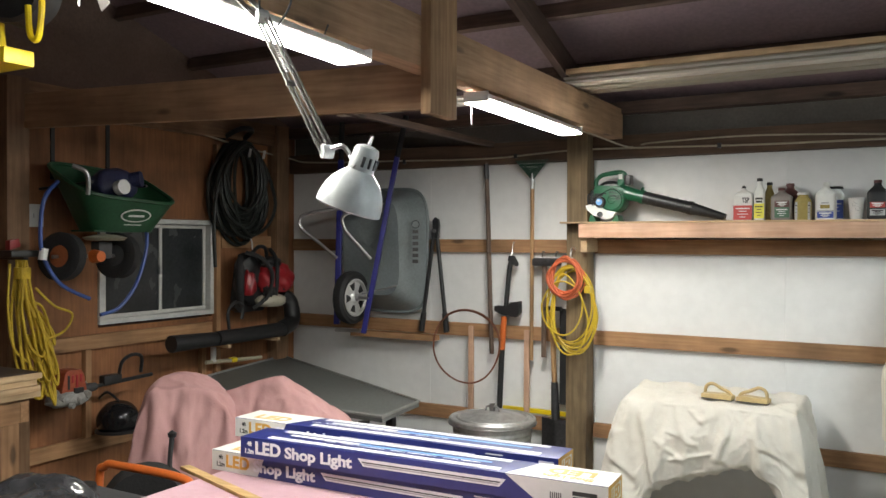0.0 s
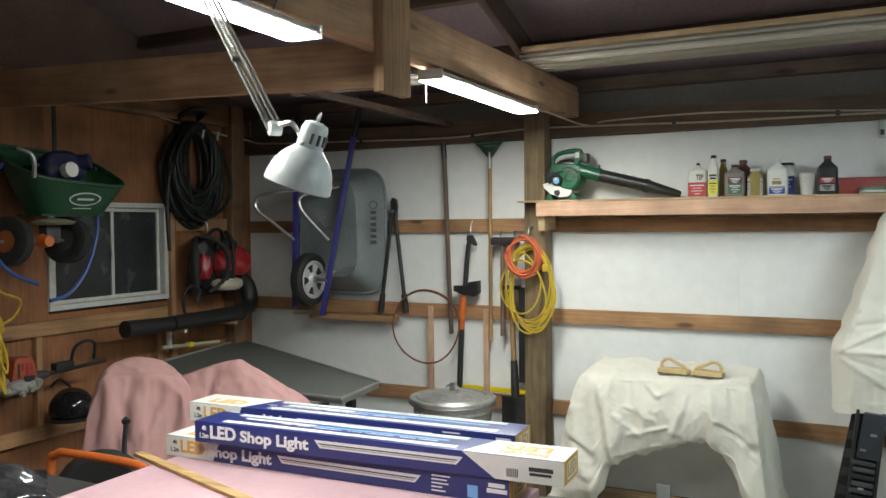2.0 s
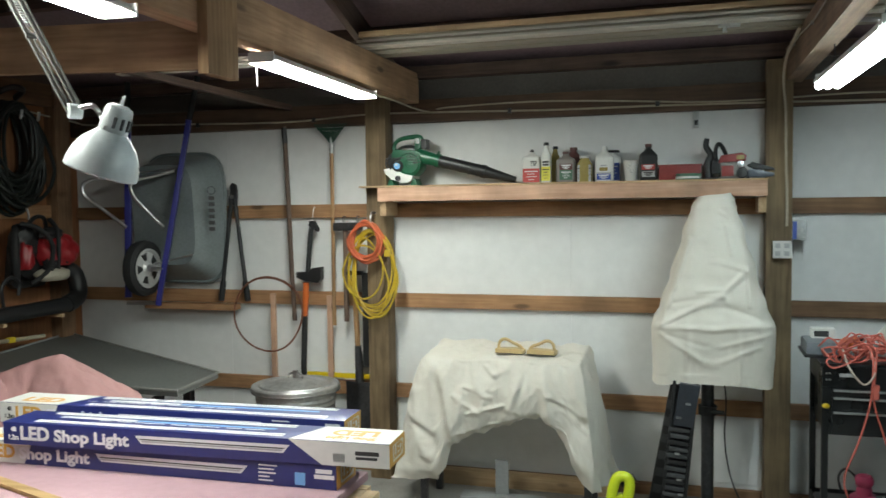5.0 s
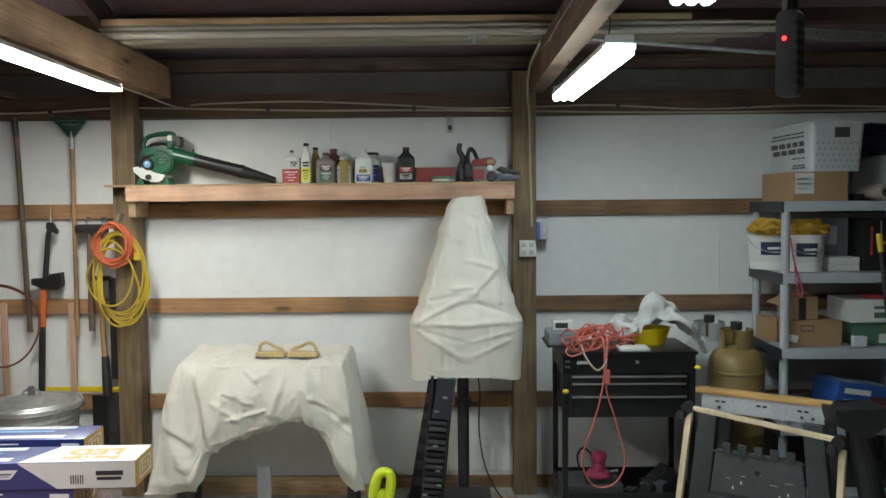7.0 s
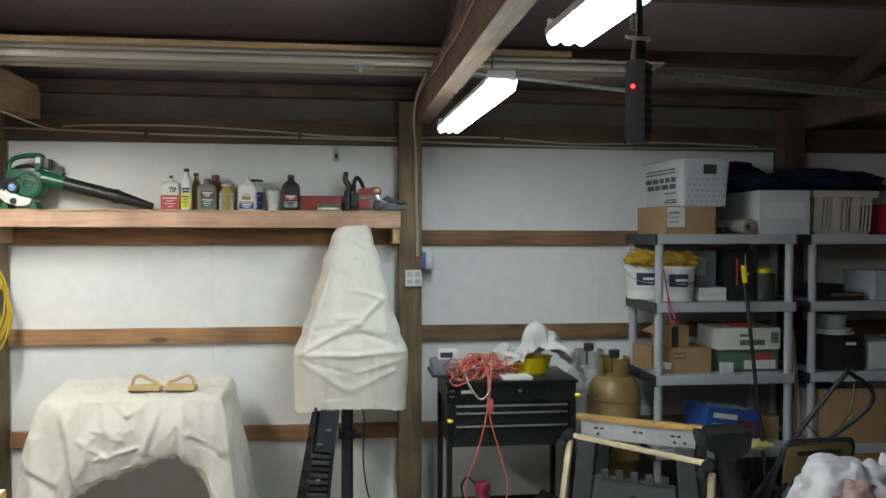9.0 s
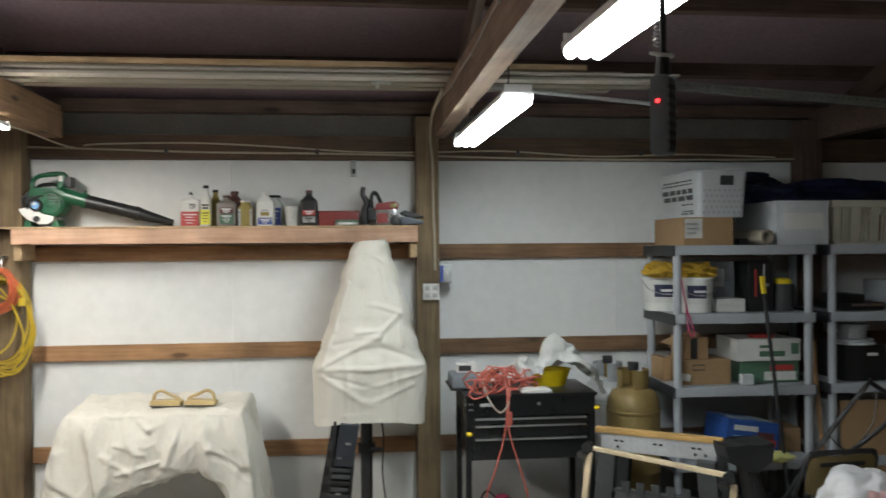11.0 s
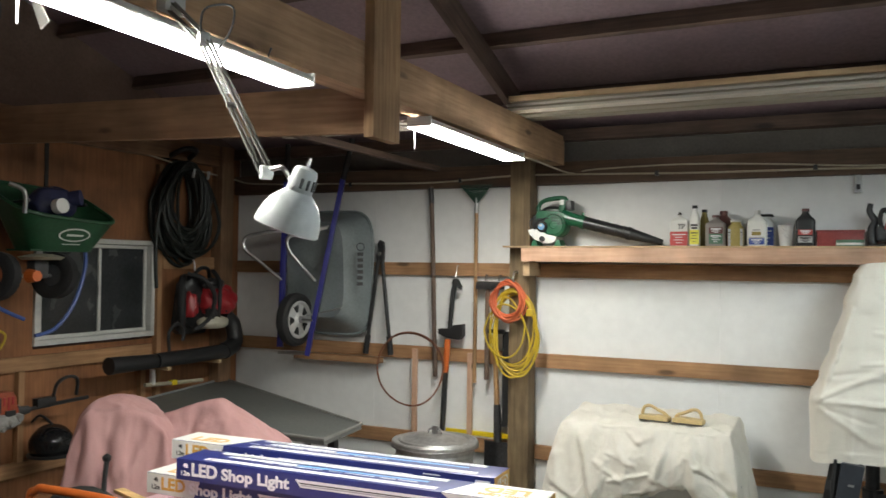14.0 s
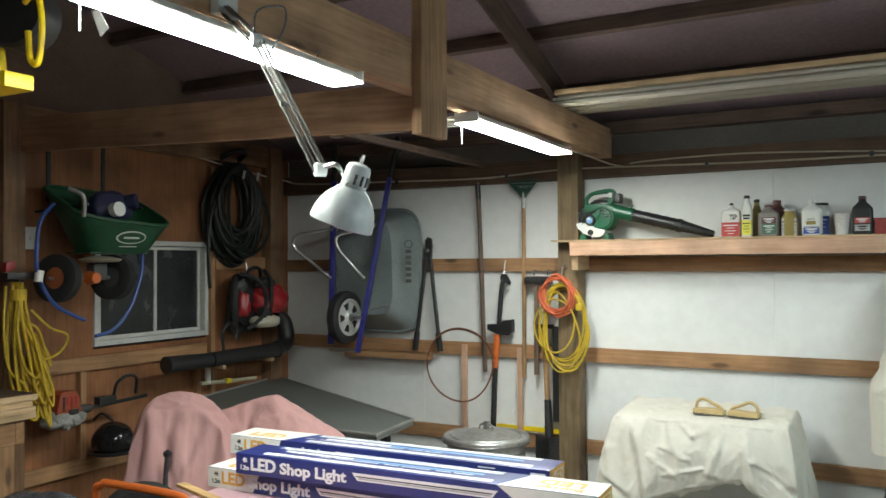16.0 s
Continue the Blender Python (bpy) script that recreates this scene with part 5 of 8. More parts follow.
# ---- dark sheet-metal table in the corner ----
DKTOP = mat("dull_grey_sheet", (0.15, 0.155, 0.148), 0.5, var=0.2, scale=3, bump=0.06, col2=(0.11, 0.115, 0.11))
dk = thing("metal_bench", "low bench with a worn dark grey sheet-metal top in the corner", "bench", pose(0, 0, 0))
cor = [(-3.88, 4.86), (-2.21, 4.20), (-2.15, 3.70), (-3.70, 3.55)]
bmk = bmesh.new()
cor_z = (0.885, 0.80, 0.80, 0.86)
lo, hi = [bmk.verts.new((x, y, z - 0.03)) for (x, y), z in zip(cor, cor_z)], [bmk.verts.new((x, y, z)) for (x, y), z in zip(cor, cor_z)]
bmk.faces.new(lo[::-1]), bmk.faces.new(hi)
for i in range(4):
    bmk.faces.new((lo[i], lo[(i + 1) % 4], hi[(i + 1) % 4], hi[i]))
part("top", bmk, DKTOP, dk)
part("rim", tube([(x, y, z + 0.003) for (x, y), z in zip(cor, cor_z)], 0.010, 6, closed=True, n=1), mat("worn_edge", (0.26, 0.26, 0.245), 0.5, var=0.2), dk)
for x, y, z in ((-3.7, 4.62, 0.86), (-2.40, 4.17, 0.775), (-2.32, 3.76, 0.77), (-3.55, 3.65, 0.85)):
    part("leg", box(x - 0.025, x + 0.025, y - 0.025, y + 0.025, 0.0, z - 0.02, bev=0.004), DSTEEL, dk)

# ---- pink sheets over garden machines ----
PCLOTH = cloth("faded_pink_sheet", (0.46, 0.26, 0.255), (0.39, 0.21, 0.205), 0.12, 160)


def tent(planes, x0, x1, y0, y1, hem, lines, seed, soft=0.028):
    """A sheet over a lump: the soft lower envelope of slanting planes (height at the origin, slope along x, slope along y), with folds pressed into its face."""
    nx, ny = int((x1 - x0) / 0.014), int((y1 - y0) / 0.014)
    bm = bmesh.new()
    V, Z = {}, {}
    for i in range(nx + 1):
        for j in range(ny + 1):
            x, y = x0 + (x1 - x0) * i / nx, y0 + (y1 - y0) * j / ny
            hs = [c + a * x + b * y for c, a, b in planes]
            low = min(hs)
            z = low - soft * math.log(sum(math.exp(-(h - low) / soft) for h in hs))
            q = Vector((x * 3.2, y * 3.2, z * 2.2 + seed))
            z += 0.006 * noise.noise(q) + 0.008 * crease(q, 1.1) - 0.008 * crease(q + Vector((3, 7, 1)), 0.9)
            steep = min(1.0, max(0.0, (1.12 - z) * 5))
            y -= (1.1 * ridges(x, z, lines) + 0.012 * steep * abs(math.sin(x * 17 + 2.6 * noise.noise(Vector((x * 3, z * 2, seed))))) ** 1.5) * (0.3 + 0.7 * steep)
            V[i, j], Z[i, j] = (x, y, z), z
    made = {}
    for i in range(nx):
        for j in range(ny):
            ks = ((i, j), (i + 1, j), (i + 1, j + 1), (i, j + 1))
            if min(Z[k] for k in ks) < hem:
                continue
            for k in ks:
                if k not in made:
                    made[k] = bm.verts.new(V[k])
            bm.faces.new([made[k] for k in ks])
    return drape(bm, lambda p, d: 0.05 * (1 - d[:, 2] ** 2) * np.clip((1.10 - p[:, 2]) / 0.2, 0.1, 1) + 0.012 * d[:, 2] ** 2, seed, 0.010, 0.05, 0.02, 5.0, 0.030, 0.3, 60, grain=(1, 1, 0.3))


def plane(x, y, z, sx, sy):
    return (z - sx * x - sy * y, sx, sy)


pk = thing("sheeted_mower", "garden machine covered with a faded pink bed sheet", "covered machine", pose(0, 0, 0), "machines under pink sheets")
part("sheet", tent([plane(0, 0, 1.125, 0.0, 0.05), plane(0.13, 0, 1.09, -0.75, 0), plane(0.25, 0, 1.0, -5, 0.6), plane(-0.15, 0, 1.08, 2.2, 0), plane(-0.215, 0, 0.90, 9.0, 0.5), plane(0, -0.14, 1.11, 0.1, 2.6), plane(0, -0.28, 0.80, -0.3, 3.2), plane(0, 0.16, 1.10, 0, -4.0)],
                   -0.55, 0.5, -0.5, 0.45, 0.30,
                   [(-0.15, 1.06, -0.145, 0.92, -0.05, 0.016), (-0.145, 0.92, -0.16, 0.82, -0.035, 0.018), (-0.10, 1.04, -0.11, 0.84, 0.035, 0.028), (-0.015, 1.11, -0.01, 1.02, -0.03, 0.012), (0.01, 1.01, 0.18, 1.015, -0.022, 0.011),
                    (0.16, 1.01, 0.08, 0.84, 0.036, 0.022), (0.2, 0.98, 0.16, 0.78, -0.04, 0.017), (-0.04, 0.97, 0.0, 0.78, -0.03, 0.018), (0.04, 0.99, 0.06, 0.76, 0.03, 0.024)], 2.0, 0.018), PCLOTH, pk, sharp=75).matrix_basis = pose(-2.62, 2.66, 0, 0, 0, 40.5)
part("machine", lathe([(0.0, 0.14), (0.16, 0.14), (0.16, 0.5), (0.10, 0.85), (0.06, 0.98), (0.0, 1.0)], 20, pose(-2.62, 2.68, 0)), DGREY, pk)
part("wheel", lathe([(0.06, -0.05), (0.17, -0.06), (0.20, 0.0), (0.17, 0.06), (0.06, 0.05), (0.0, 0.05)], 24, pose(-2.46, 2.31, 0.63, 90, 0, 40)), RUBBERY, pk)
part("lever", tube([(-2.33, 2.33, 0.62), (-2.39, 2.37, 0.80), (-2.41, 2.40, 0.92)], 0.011, 8), BLACK, pk)
part("lever_knob", lathe([(0.0, -0.02), (0.018, -0.01), (0.02, 0.008), (0.0, 0.022)], 12, pose(-2.411, 2.402, 0.935)), BLACK, pk)
for k in range(4):
    part("leg", box(-2.8 + 0.36 * (k % 2), -2.76 + 0.36 * (k % 2), 2.5 + 0.34 * (k // 2), 2.54 + 0.34 * (k // 2), 0.0, 0.16), DGREY, pk)
pk2 = thing("sheeted_tiller", "tall garden machine draped with a faded pink bed sheet", "covered machine", pose(0, 0, 0), "machines under pink sheets")
part("sheet", tent([plane(0, 0, 1.145, 0.28, 1.1), plane(0, 0, 1.145, 0.28, -3.0), plane(0.0, 0, 1.145, -0.82, 0.3), plane(-0.38, 0, 1.05, 3.5, 0.2), plane(0.36, 0, 0.86, -3.0, 0), plane(0, -0.42, 0.66, 0.1, 3.5)],
                   -0.6, 0.75, -0.62, 0.42, 0.25,
                   [(-0.03, 1.13, 0.05, 0.94, 0.035, 0.014), (-0.12, 1.09, -0.14, 0.86, -0.03, 0.018), (-0.22, 1.05, -0.26, 0.80, 0.03, 0.022), (0.12, 1.06, 0.22, 0.85, -0.03, 0.018), (-0.33, 1.0, -0.30, 0.78, 0.05, 0.016), (-0.27, 0.98, -0.25, 0.74, -0.045, 0.013),
                    (-0.38, 0.98, -0.40, 0.72, -0.04, 0.015)], 6.0, 0.012), PCLOTH, pk2, sharp=75).matrix_basis = pose(-2.296, 3.0, 0, 0, 0, 40.5)
part("machine", lathe([(0.0, 0.0), (0.15, 0.0), (0.15, 0.6), (0.06, 0.98), (0.0, 1.02)], 16, pose(-2.30, 3.0, 0)), DGREY, pk2)

# ---- orange-framed pressure washer and the bag beside the table ----
gen = thing("generator", "black engine unit with orange tube frame beside the table", "generator", pose(-2.06, 1.78, 0))
part("body", box(-0.30, 0.24, -0.40, 0.16, 0.30, 0.80, bev=0.03), BLACK, gen)
part("control_top", prism([(-0.28, 0.0), (0.22, 0.0), (0.20, 0.07), (-0.26, 0.07)], -0.38, 0.10, pose(0, 0, 0.80), 0.012), DGREY, gen)
part("label", box(-0.02, 0.12, -0.22, -0.10, 0.871, 0.873), CARD_WHITE, gen)
part("label_marks", boxes(*[(-0.16 + 0.012 * k, 0.06 + 0.01 * k, -0.26 - 0.035 * k, -0.25 - 0.035 * k, 0.871, 0.8725) for k in range(3)]), INK_WHITE, gen)
part("filler_cap", rod((-0.10, -0.02, 0.87), (-0.10, -0.02, 0.915), 0.045, seg=18), BLACK, gen)
part("frame_tube", tube([(-0.30, 0.20, 0.05), (-0.30, 0.20, 0.80), (-0.26, 0.20, 0.905), (-0.18, 0.205, 0.918), (0.12, 0.21, 0.918), (0.22, 0.19, 0.90), (0.245, 0.08, 0.86), (0.245, -0.30, 0.80), (0.245, -0.38, 0.05)], 0.017, 10), ORANGE, gen, "orange steel tube")
for x in (-0.33, 0.27):
    part("wheel", rod((x - 0.03, 0.08, 0.12), (x + 0.03, 0.08, 0.12), 0.12, seg=24), RUBBERY, gen)
part("foot", box(-0.28, 0.22, -0.38, -0.34, 0.0, 0.30), DSTEEL, gen)

CLEAR = mat("smoky_plastic_film", (0.055, 0.055, 0.058), 0.14, var=0.3, scale=9, bump=0.25, fine=22, col2=(0.016, 0.016, 0.018), spec=0.8)


def lump(cx, cy, cz, rx, ry, rz, seed, rough_amp=0.22, sc=1.8, nu=48, nv=24, cr=0.05):
    def fn(u, v):
        a, b = 2 * math.pi * u, math.pi * (v - 0.5)
        d = Vector((math.cos(a) * math.cos(b), math.sin(a) * math.cos(b), math.sin(b)))
        k = 1 + rough_amp * noise.noise(d * sc + Vector((seed, 0, 0))) + cr * crease(d * 1.3 + Vector((0, seed, 0)), 2.2)
        z = cz + rz * d.z * k
        return Vector((cx + rx * d.x * k, cy + ry * d.y * k, max(z, cz - rz * 0.72)))
    bm = sheet(fn, nu, nv)
    bmesh.ops.remove_doubles(bm, verts=bm.verts, dist=0.0004)
    return bm


bg = thing("plastic_bag", "crumpled smoky clear plastic bag on a dark crate", "plastic bag", pose(0, 0, 0))
part("film", drape(lump(-2.0, 1.46, 0.925, 0.23, 0.17, 0.085, 4, 0.35, 1.8, 56, 28, 0.0), lambda p, d: np.full(len(p), 0.08), 2.0, 0.015, 0.05, 0.02, 8.0, 0.04, 0.3, grain=(1, 1, 1)), CLEAR, bg, sharp=60)
cr = thing("storage_crate", "dark plastic crate standing on the floor beside the table", "crate", pose(0, 0, 0))
part("body", box(-2.32, -1.76, 1.14, 1.36, 0.0, 0.855, bev=0.01), DGREY, cr)
part("lid", box(-2.33, -1.75, 1.13, 1.37, 0.856, 0.875, bev=0.006), BLACK, cr)
tagged(part("packing_board", box(-2.30, -1.78, 1.372, 1.376, 0.3, 0.86), DGREY), "dark packing board beside the plastic crate", "board")

# ---- plywood wall: spreader, hoses, blower, trimmer ----
spd = thing("spreader", "dark green lawn spreader hung high on the plywood wall", "lawn spreader", pose(0, 0, 0))


def hopper(u, v):
    a = 2 * math.pi * u
    c, s = math.cos(a), math.sin(a)
    e = 0.5
    sx, sy = math.copysign(abs(c) ** e, c), math.copysign(abs(s) ** e, s)
    k = 1 - 0.42 * v
    return Vector((-3.56 + 0.20 * sx * (1 - 0.5 * v), 3.005 + 0.335 * sy * k + 0.02 * v, 2.13 - 0.275 * v - 0.10 * sx * (1 - v) - 0.02 * sy * (1 - v)))


bh = sheet(hopper, 48, 10)
bmesh.ops.remove_doubles(bh, verts=bh.verts, dist=0.0006)
bmesh.ops.solidify(bh, geom=list(bh.faces), thickness=0.006)
hp = part("hopper", bh, DGREEN, spd)
part("hopper_floor", box(-3.66, -3.46, 2.80, 3.20, 1.853, 1.862), DGREEN, spd)
part("rim", tube([hopper(i / 40, 0.0) for i in range(40)], 0.012, 6, closed=True, n=2), DGREEN, spd)
bmo = prism([(0.105 * math.cos(a * math.pi / 12), 0.042 * math.sin(a * math.pi / 12)) for a in range(24)], -0.002, 0.0)
part("badge", bmo, CARD_WHITE, hp, "plain pale oval badge").matrix_basis = pose(-3.398, 3.03, 1.945, 30, 0, 90)
part("badge_inner", prism([(0.094 * math.cos(a * math.pi / 12), 0.034 * math.sin(a * math.pi / 12)) for a in range(24)], -0.0035, -0.0021), DGREEN, hp).matrix_basis = pose(-3.398, 3.03, 1.945, 30, 0, 90)
part("badge_bar", boxes((-0.055, 0.055, -0.005, -0.0036, -0.006, 0.006), (-0.06, 0.06, -0.002, -0.0005, -0.062, -0.057)), CARD_WHITE, hp).matrix_basis = pose(-3.398, 3.03, 1.945, 30, 0, 90)
for y, n in ((2.66, 0), (3.02, 1)):
    w = part("wheel", lathe([(0.06, -0.03), (0.105, -0.04), (0.13, -0.03), (0.132, 0.03), (0.105, 0.04), (0.06, 0.03)], 28, pose(-3.54, y, 1.715, 0, 84, -74)), RUBBERY, spd)
    part("hub", lathe([(0.0, -0.035), (0.05, -0.03), (0.066, 0.0), (0.06, 0.025), (0.0, 0.03)], 20, pose(-3.54, y, 1.715, 0, 84, -74)), mat("faded_orange", (0.34, 0.10, 0.035), 0.6, var=0.2) if n == 0 else DGREY, w)
part("axle", rod((-3.54, 2.60, 1.715), (-3.54, 3.10, 1.715), 0.01, seg=8), STEEL, spd)
part("spinner", lathe([(0.0, 0.0), (0.10, 0.004), (0.12, 0.02), (0.06, 0.035), (0.0, 0.04)], 20, pose(-3.50, 2.90, 1.80)), mat("stained_cream_plastic", (0.42, 0.40, 0.30), 0.6, var=0.2), spd)
part("gearbox", box(-3.57, -3.50, 2.86, 2.95, 1.70, 1.80, bev=0.01), DGREY, spd)
part("orange_cone", rod((-3.5, 2.83, 1.715), (-3.44, 2.83, 1.715), 0.04, 0.03, 14), ORANGE, spd)
part("handle_tube", tube([(-3.38, 2.70, 2.05), (-3.36, 2.68, 2.16), (-3.40, 2.62, 2.20)], 0.012, 8), STEEL, spd)
for y in (2.78, 3.15):
    part("hanging_strap", box(-3.80, -3.79, y - 0.012, y + 0.012, 2.15, 2.55), BLACK, spd)
    part("hook_arm", rod((-3.91, y, 2.10), (-3.45, y, 2.125), 0.008, seg=8), DSTEEL, spd)
jg = thing("navy_sprayer", "navy blue plastic bottle sprayer lying in the spreader hopper", "sprayer", pose(0, 0, 0))
part("body", lump(-3.52, 2.98, 2.12, 0.10, 0.14, 0.10, 2, 0.12), NAVY, jg)
part("spout", rod((-3.46, 3.03, 2.15), (-3.40, 3.07, 2.16), 0.04, 0.045, 16), NAVY, jg)
part("cap", rod((-3.42, 2.93, 2.10), (-3.375, 2.93, 2.105), 0.042, seg=18), WHITE, jg, "round white cap")
BLUEH = mat("blue_hose", (0.035, 0.08, 0.28), 0.4, var=0.1, bump=0.03)
bh1 = thing("blue_hose", "loose blue plastic hose hung in a loop by the window", "hose", pose(0, 0, 0))
part("hose", tube([(-3.52, 2.62, 2.12), (-3.50, 2.53, 2.03), (-3.50, 2.505, 1.88), (-3.50, 2.52, 1.72), (-3.50, 2.62, 1.57), (-3.50, 2.80, 1.48)], 0.011, 8), BLUEH, bh1)
part("hose", tube([(-3.50, 3.19, 1.88), (-3.50, 3.19, 1.75), (-3.50, 3.12, 1.555), (-3.50, 3.00, 1.42), (-3.50, 2.87, 1.385)], 0.011, 8), BLUEH, bh1)
part("coupling", rod((-3.50, 2.515, 1.70), (-3.50, 2.525, 1.76), 0.022, seg=12), WHITE, bh1)

GHOSE = mat("black_green_hose", (0.018, 0.022, 0.018), 0.5, var=0.3, bump=0.08)
gh = thing("hose_coil", "thick coil of black garden hose hung on the plywood wall", "hose", pose(-3.80, 4.30, 2.24, 0, 0, 90))
coil("loop", 0, 0, 0, 0.205, 0.27, 34, 0.0135, 0.085, 11, GHOSE, gh, 0.08, 0.16)
part("tail", tube([(-0.20, -0.05, 0.1), (-0.29, -0.05, -0.1), (-0.315, -0.05, -0.35), (-0.30, -0.05, -0.62)], 0.013, 8), GHOSE, gh)
part("holder", tube([(-0.10, 0.1, 0.30), (-0.06, -0.05, 0.37), (0.06, -0.05, 0.37), (0.10, 0.1, 0.30)], 0.02, 8), BLACK, gh)
for x in (-0.02, 0.13):
    part("tie", rod((x, -0.10, 0.17), (x + 0.015, -0.10, 0.23), 0.009, seg=8), CARD_WHITE, gh)

bp = thing("backpack_blower", "red and black backpack leaf blower hung on the plywood wall", "leaf blower", pose(-3.68, 4.40, 1.28, 0, 0, 90))
part("harness", prism([(-0.20, 0.04), (-0.15, 0.0), (0.10, 0.0), (0.15, 0.06), (0.10, 0.36), (0.0, 0.43), (-0.08, 0.44), (-0.15, 0.36)], 0.08, 0.14, None, 0.02), BLACK, bp)
part("shoulder_pad", tube([(-0.16, 0.06, 0.42), (-0.21, 0.02, 0.32), (-0.23, 0.0, 0.18), (-0.20, 0.02, 0.06)], lambda q: 0.02 + 0.012 * math.sin(math.pi * q), 10), RUBBERY, bp)
part("top_handle", tube([(-0.06, 0.05, 0.43), (-0.02, 0.02, 0.48), (0.05, 0.02, 0.47), (0.09, 0.04, 0.40)], 0.014, 8), BLACK, bp)
part("recoil_cover", lathe([(0.0, -0.02), (0.045, -0.018), (0.055, -0.006), (0.055, 0.01)], 22, pose(0.13, -0.10, 0.20, -90, 0, 20)), BLACK, bp)
part("white_mark", box(0.10, 0.135, -0.128, -0.122, 0.19, 0.20, None, 0.001), CARD_WHITE, bp)
part("cover", lump(0.09, -0.02, 0.24, 0.17, 0.13, 0.13, 7, 0.22, 2.2), REDP, bp, "red engine cover")
part("fan_case", lathe([(0.0, -0.09), (0.12, -0.08), (0.15, -0.03), (0.15, 0.03), (0.10, 0.07), (0.0, 0.07)], 28, pose(-0.05, 0.05, 0.20, 90)), BLACK, bp)
part("side_cover", lump(-0.16, 0.0, 0.21, 0.05, 0.07, 0.11, 4, 0.3), REDP, bp)
part("back_pad", lump(-0.10, 0.04, 0.28, 0.13, 0.07, 0.15, 15, 0.22, 2.4), BLACK, bp)
part("intake", lump(0.04, -0.04, 0.36, 0.10, 0.06, 0.05, 19, 0.22, 2.6), BLACK, bp)
part("controls", lump(-0.02, -0.08, 0.17, 0.04, 0.045, 0.08, 23, 0.3, 2.8), RUBBERY, bp)
part("strap", tube([(-0.20, -0.02, 0.44), (-0.12, -0.10, 0.40), (-0.04, -0.13, 0.28), (-0.06, -0.10, 0.12), (-0.14, -0.04, 0.04)], 0.016, 8), RUBBERY, bp)
part("strap", tube([(0.06, -0.02, 0.46), (0.03, -0.11, 0.38), (0.0, -0.14, 0.24), (0.03, -0.1, 0.12)], 0.016, 8), RUBBERY, bp)
part("fuel_tank", lump(0.03, -0.05, 0.085, 0.14, 0.09, 0.055, 3, 0.1), mat("translucent_tank", (0.45, 0.42, 0.33), 0.45, var=0.12), bp, "cream plastic fuel tank")
part("elbow", tube([(0.20, 0.0, 0.12), (0.27, -0.03, 0.06), (0.26, -0.06, -0.08), (0.12, -0.08, -0.13)], 0.06, 14), BLACK, bp)
part("blower_tube", rod((0.13, -0.08, -0.13), (-0.55, -0.09, -0.135), 0.052, 0.050, 20), BLACK, bp)
part("tube_lip", rod((-0.56, -0.09, -0.135), (-0.94, -0.09, -0.13), 0.047, 0.055, 20), BLACK, bp)
part("throttle_handle", tube([(-0.42, -0.08, -0.09), (-0.44, -0.09, 0.04), (-0.37, -0.09, 0.10), (-0.30, -0.09, 0.06), (-0.31, -0.09, -0.02)], 0.012, 8), BLACK, bp)
part("hook", tube([(-0.02, 0.22, 0.56), (-0.02, 0.10, 0.54), (-0.02, 0.08, 0.46)], 0.006, 6), STEEL, bp)
part("wall_bracket", box(-0.45, -0.42, -0.10, 0.20, -0.21, -0.188, bev=0.003), PALE[1], bp)
part("wall_bracket", box(0.05, 0.08, -0.10, 0.20, -0.21, -0.188, bev=0.003), PALE[1], bp)
pp = thing("white_pipe", "white plastic pipe with elbow on the plywood wall", "pipe", pose(0, 0, 0))
part("pipe", tube([(-3.80, 3.96, 0.955), (-3.80, 4.2, 0.94), (-3.80, 4.52, 0.925)], 0.014, 10), mat("yellowed_pvc", (0.46, 0.41, 0.30), 0.5, var=0.2), pp)
part("elbow", rod((-3.80, 4.03, 0.95), (-3.80, 4.03, 1.12), 0.02, seg=12), CARD_WHITE, pp)
part("valve", box(-3.82, -3.78, 4.20, 4.25, 0.925, 0.96, bev=0.006), YEL, pp)

tm = thing("string_trimmer", "orange and grey trimmer engine hung low on the plywood wall", "trimmer", pose(-3.68, 2.83, 0.95, 0, 0, 90) @ Matrix.Scale(0.74, 4))
# Orange lowered in colour to stand in for the dim corner.
part("engine_cover", prism([(-0.15, 0.0), (0.07, -0.01), (0.045, 0.12), (0.02, 0.165), (-0.09, 0.17), (-0.12, 0.15)], -0.07, 0.07, None, 0.010), mat("dimmed_orange", (0.36, 0.075, 0.03), 0.5, var=0.25), tm)
for k in range(4):
    part("vent_slot", box(-0.10 + k * 0.035, -0.082 + k * 0.035, -0.074, -0.068, 0.02 + 0.05 * (k % 2), 0.13, None, 0.002), REDP if k > 0 else BLACK, tm)
part("crankcase", lump(-0.07, -0.02, -0.05, 0.17, 0.10, 0.075, 5, 0.3), mat("dirty_grey_plastic", (0.34, 0.33, 0.31), 0.6, var=0.3), tm)
part("shaft", rod((0.02, -0.02, 0.0), (0.75, 0.0, 0.02), 0.016, seg=10), BLACK, tm)
for x, y, z, r in ((-0.16, -0.08, -0.03, 0.03), (-0.04, -0.11, -0.06, 0.028), (0.05, -0.08, -0.03, 0.035), (-0.10, -0.10, -0.09, 0.025)):
    part("engine_boss", rod((x, y, z), (x + 0.01, y - 0.03, z - 0.005), r, r * 0.8, 12), MATS["dirty_grey_plastic"], tm)
part("choke_panel", box(-0.05, 0.03, -0.085, -0.07, -0.02, 0.03, bev=0.005), BLACK, tm)
part("clutch", rod((0.06, -0.02, 0.0), (0.18, -0.02, 0.005), 0.045, 0.03, 14), DGREY, tm)
part("grip", box(0.25, 0.42, -0.04, 0.03, 0.0, 0.075, bev=0.015), BLACK, tm)
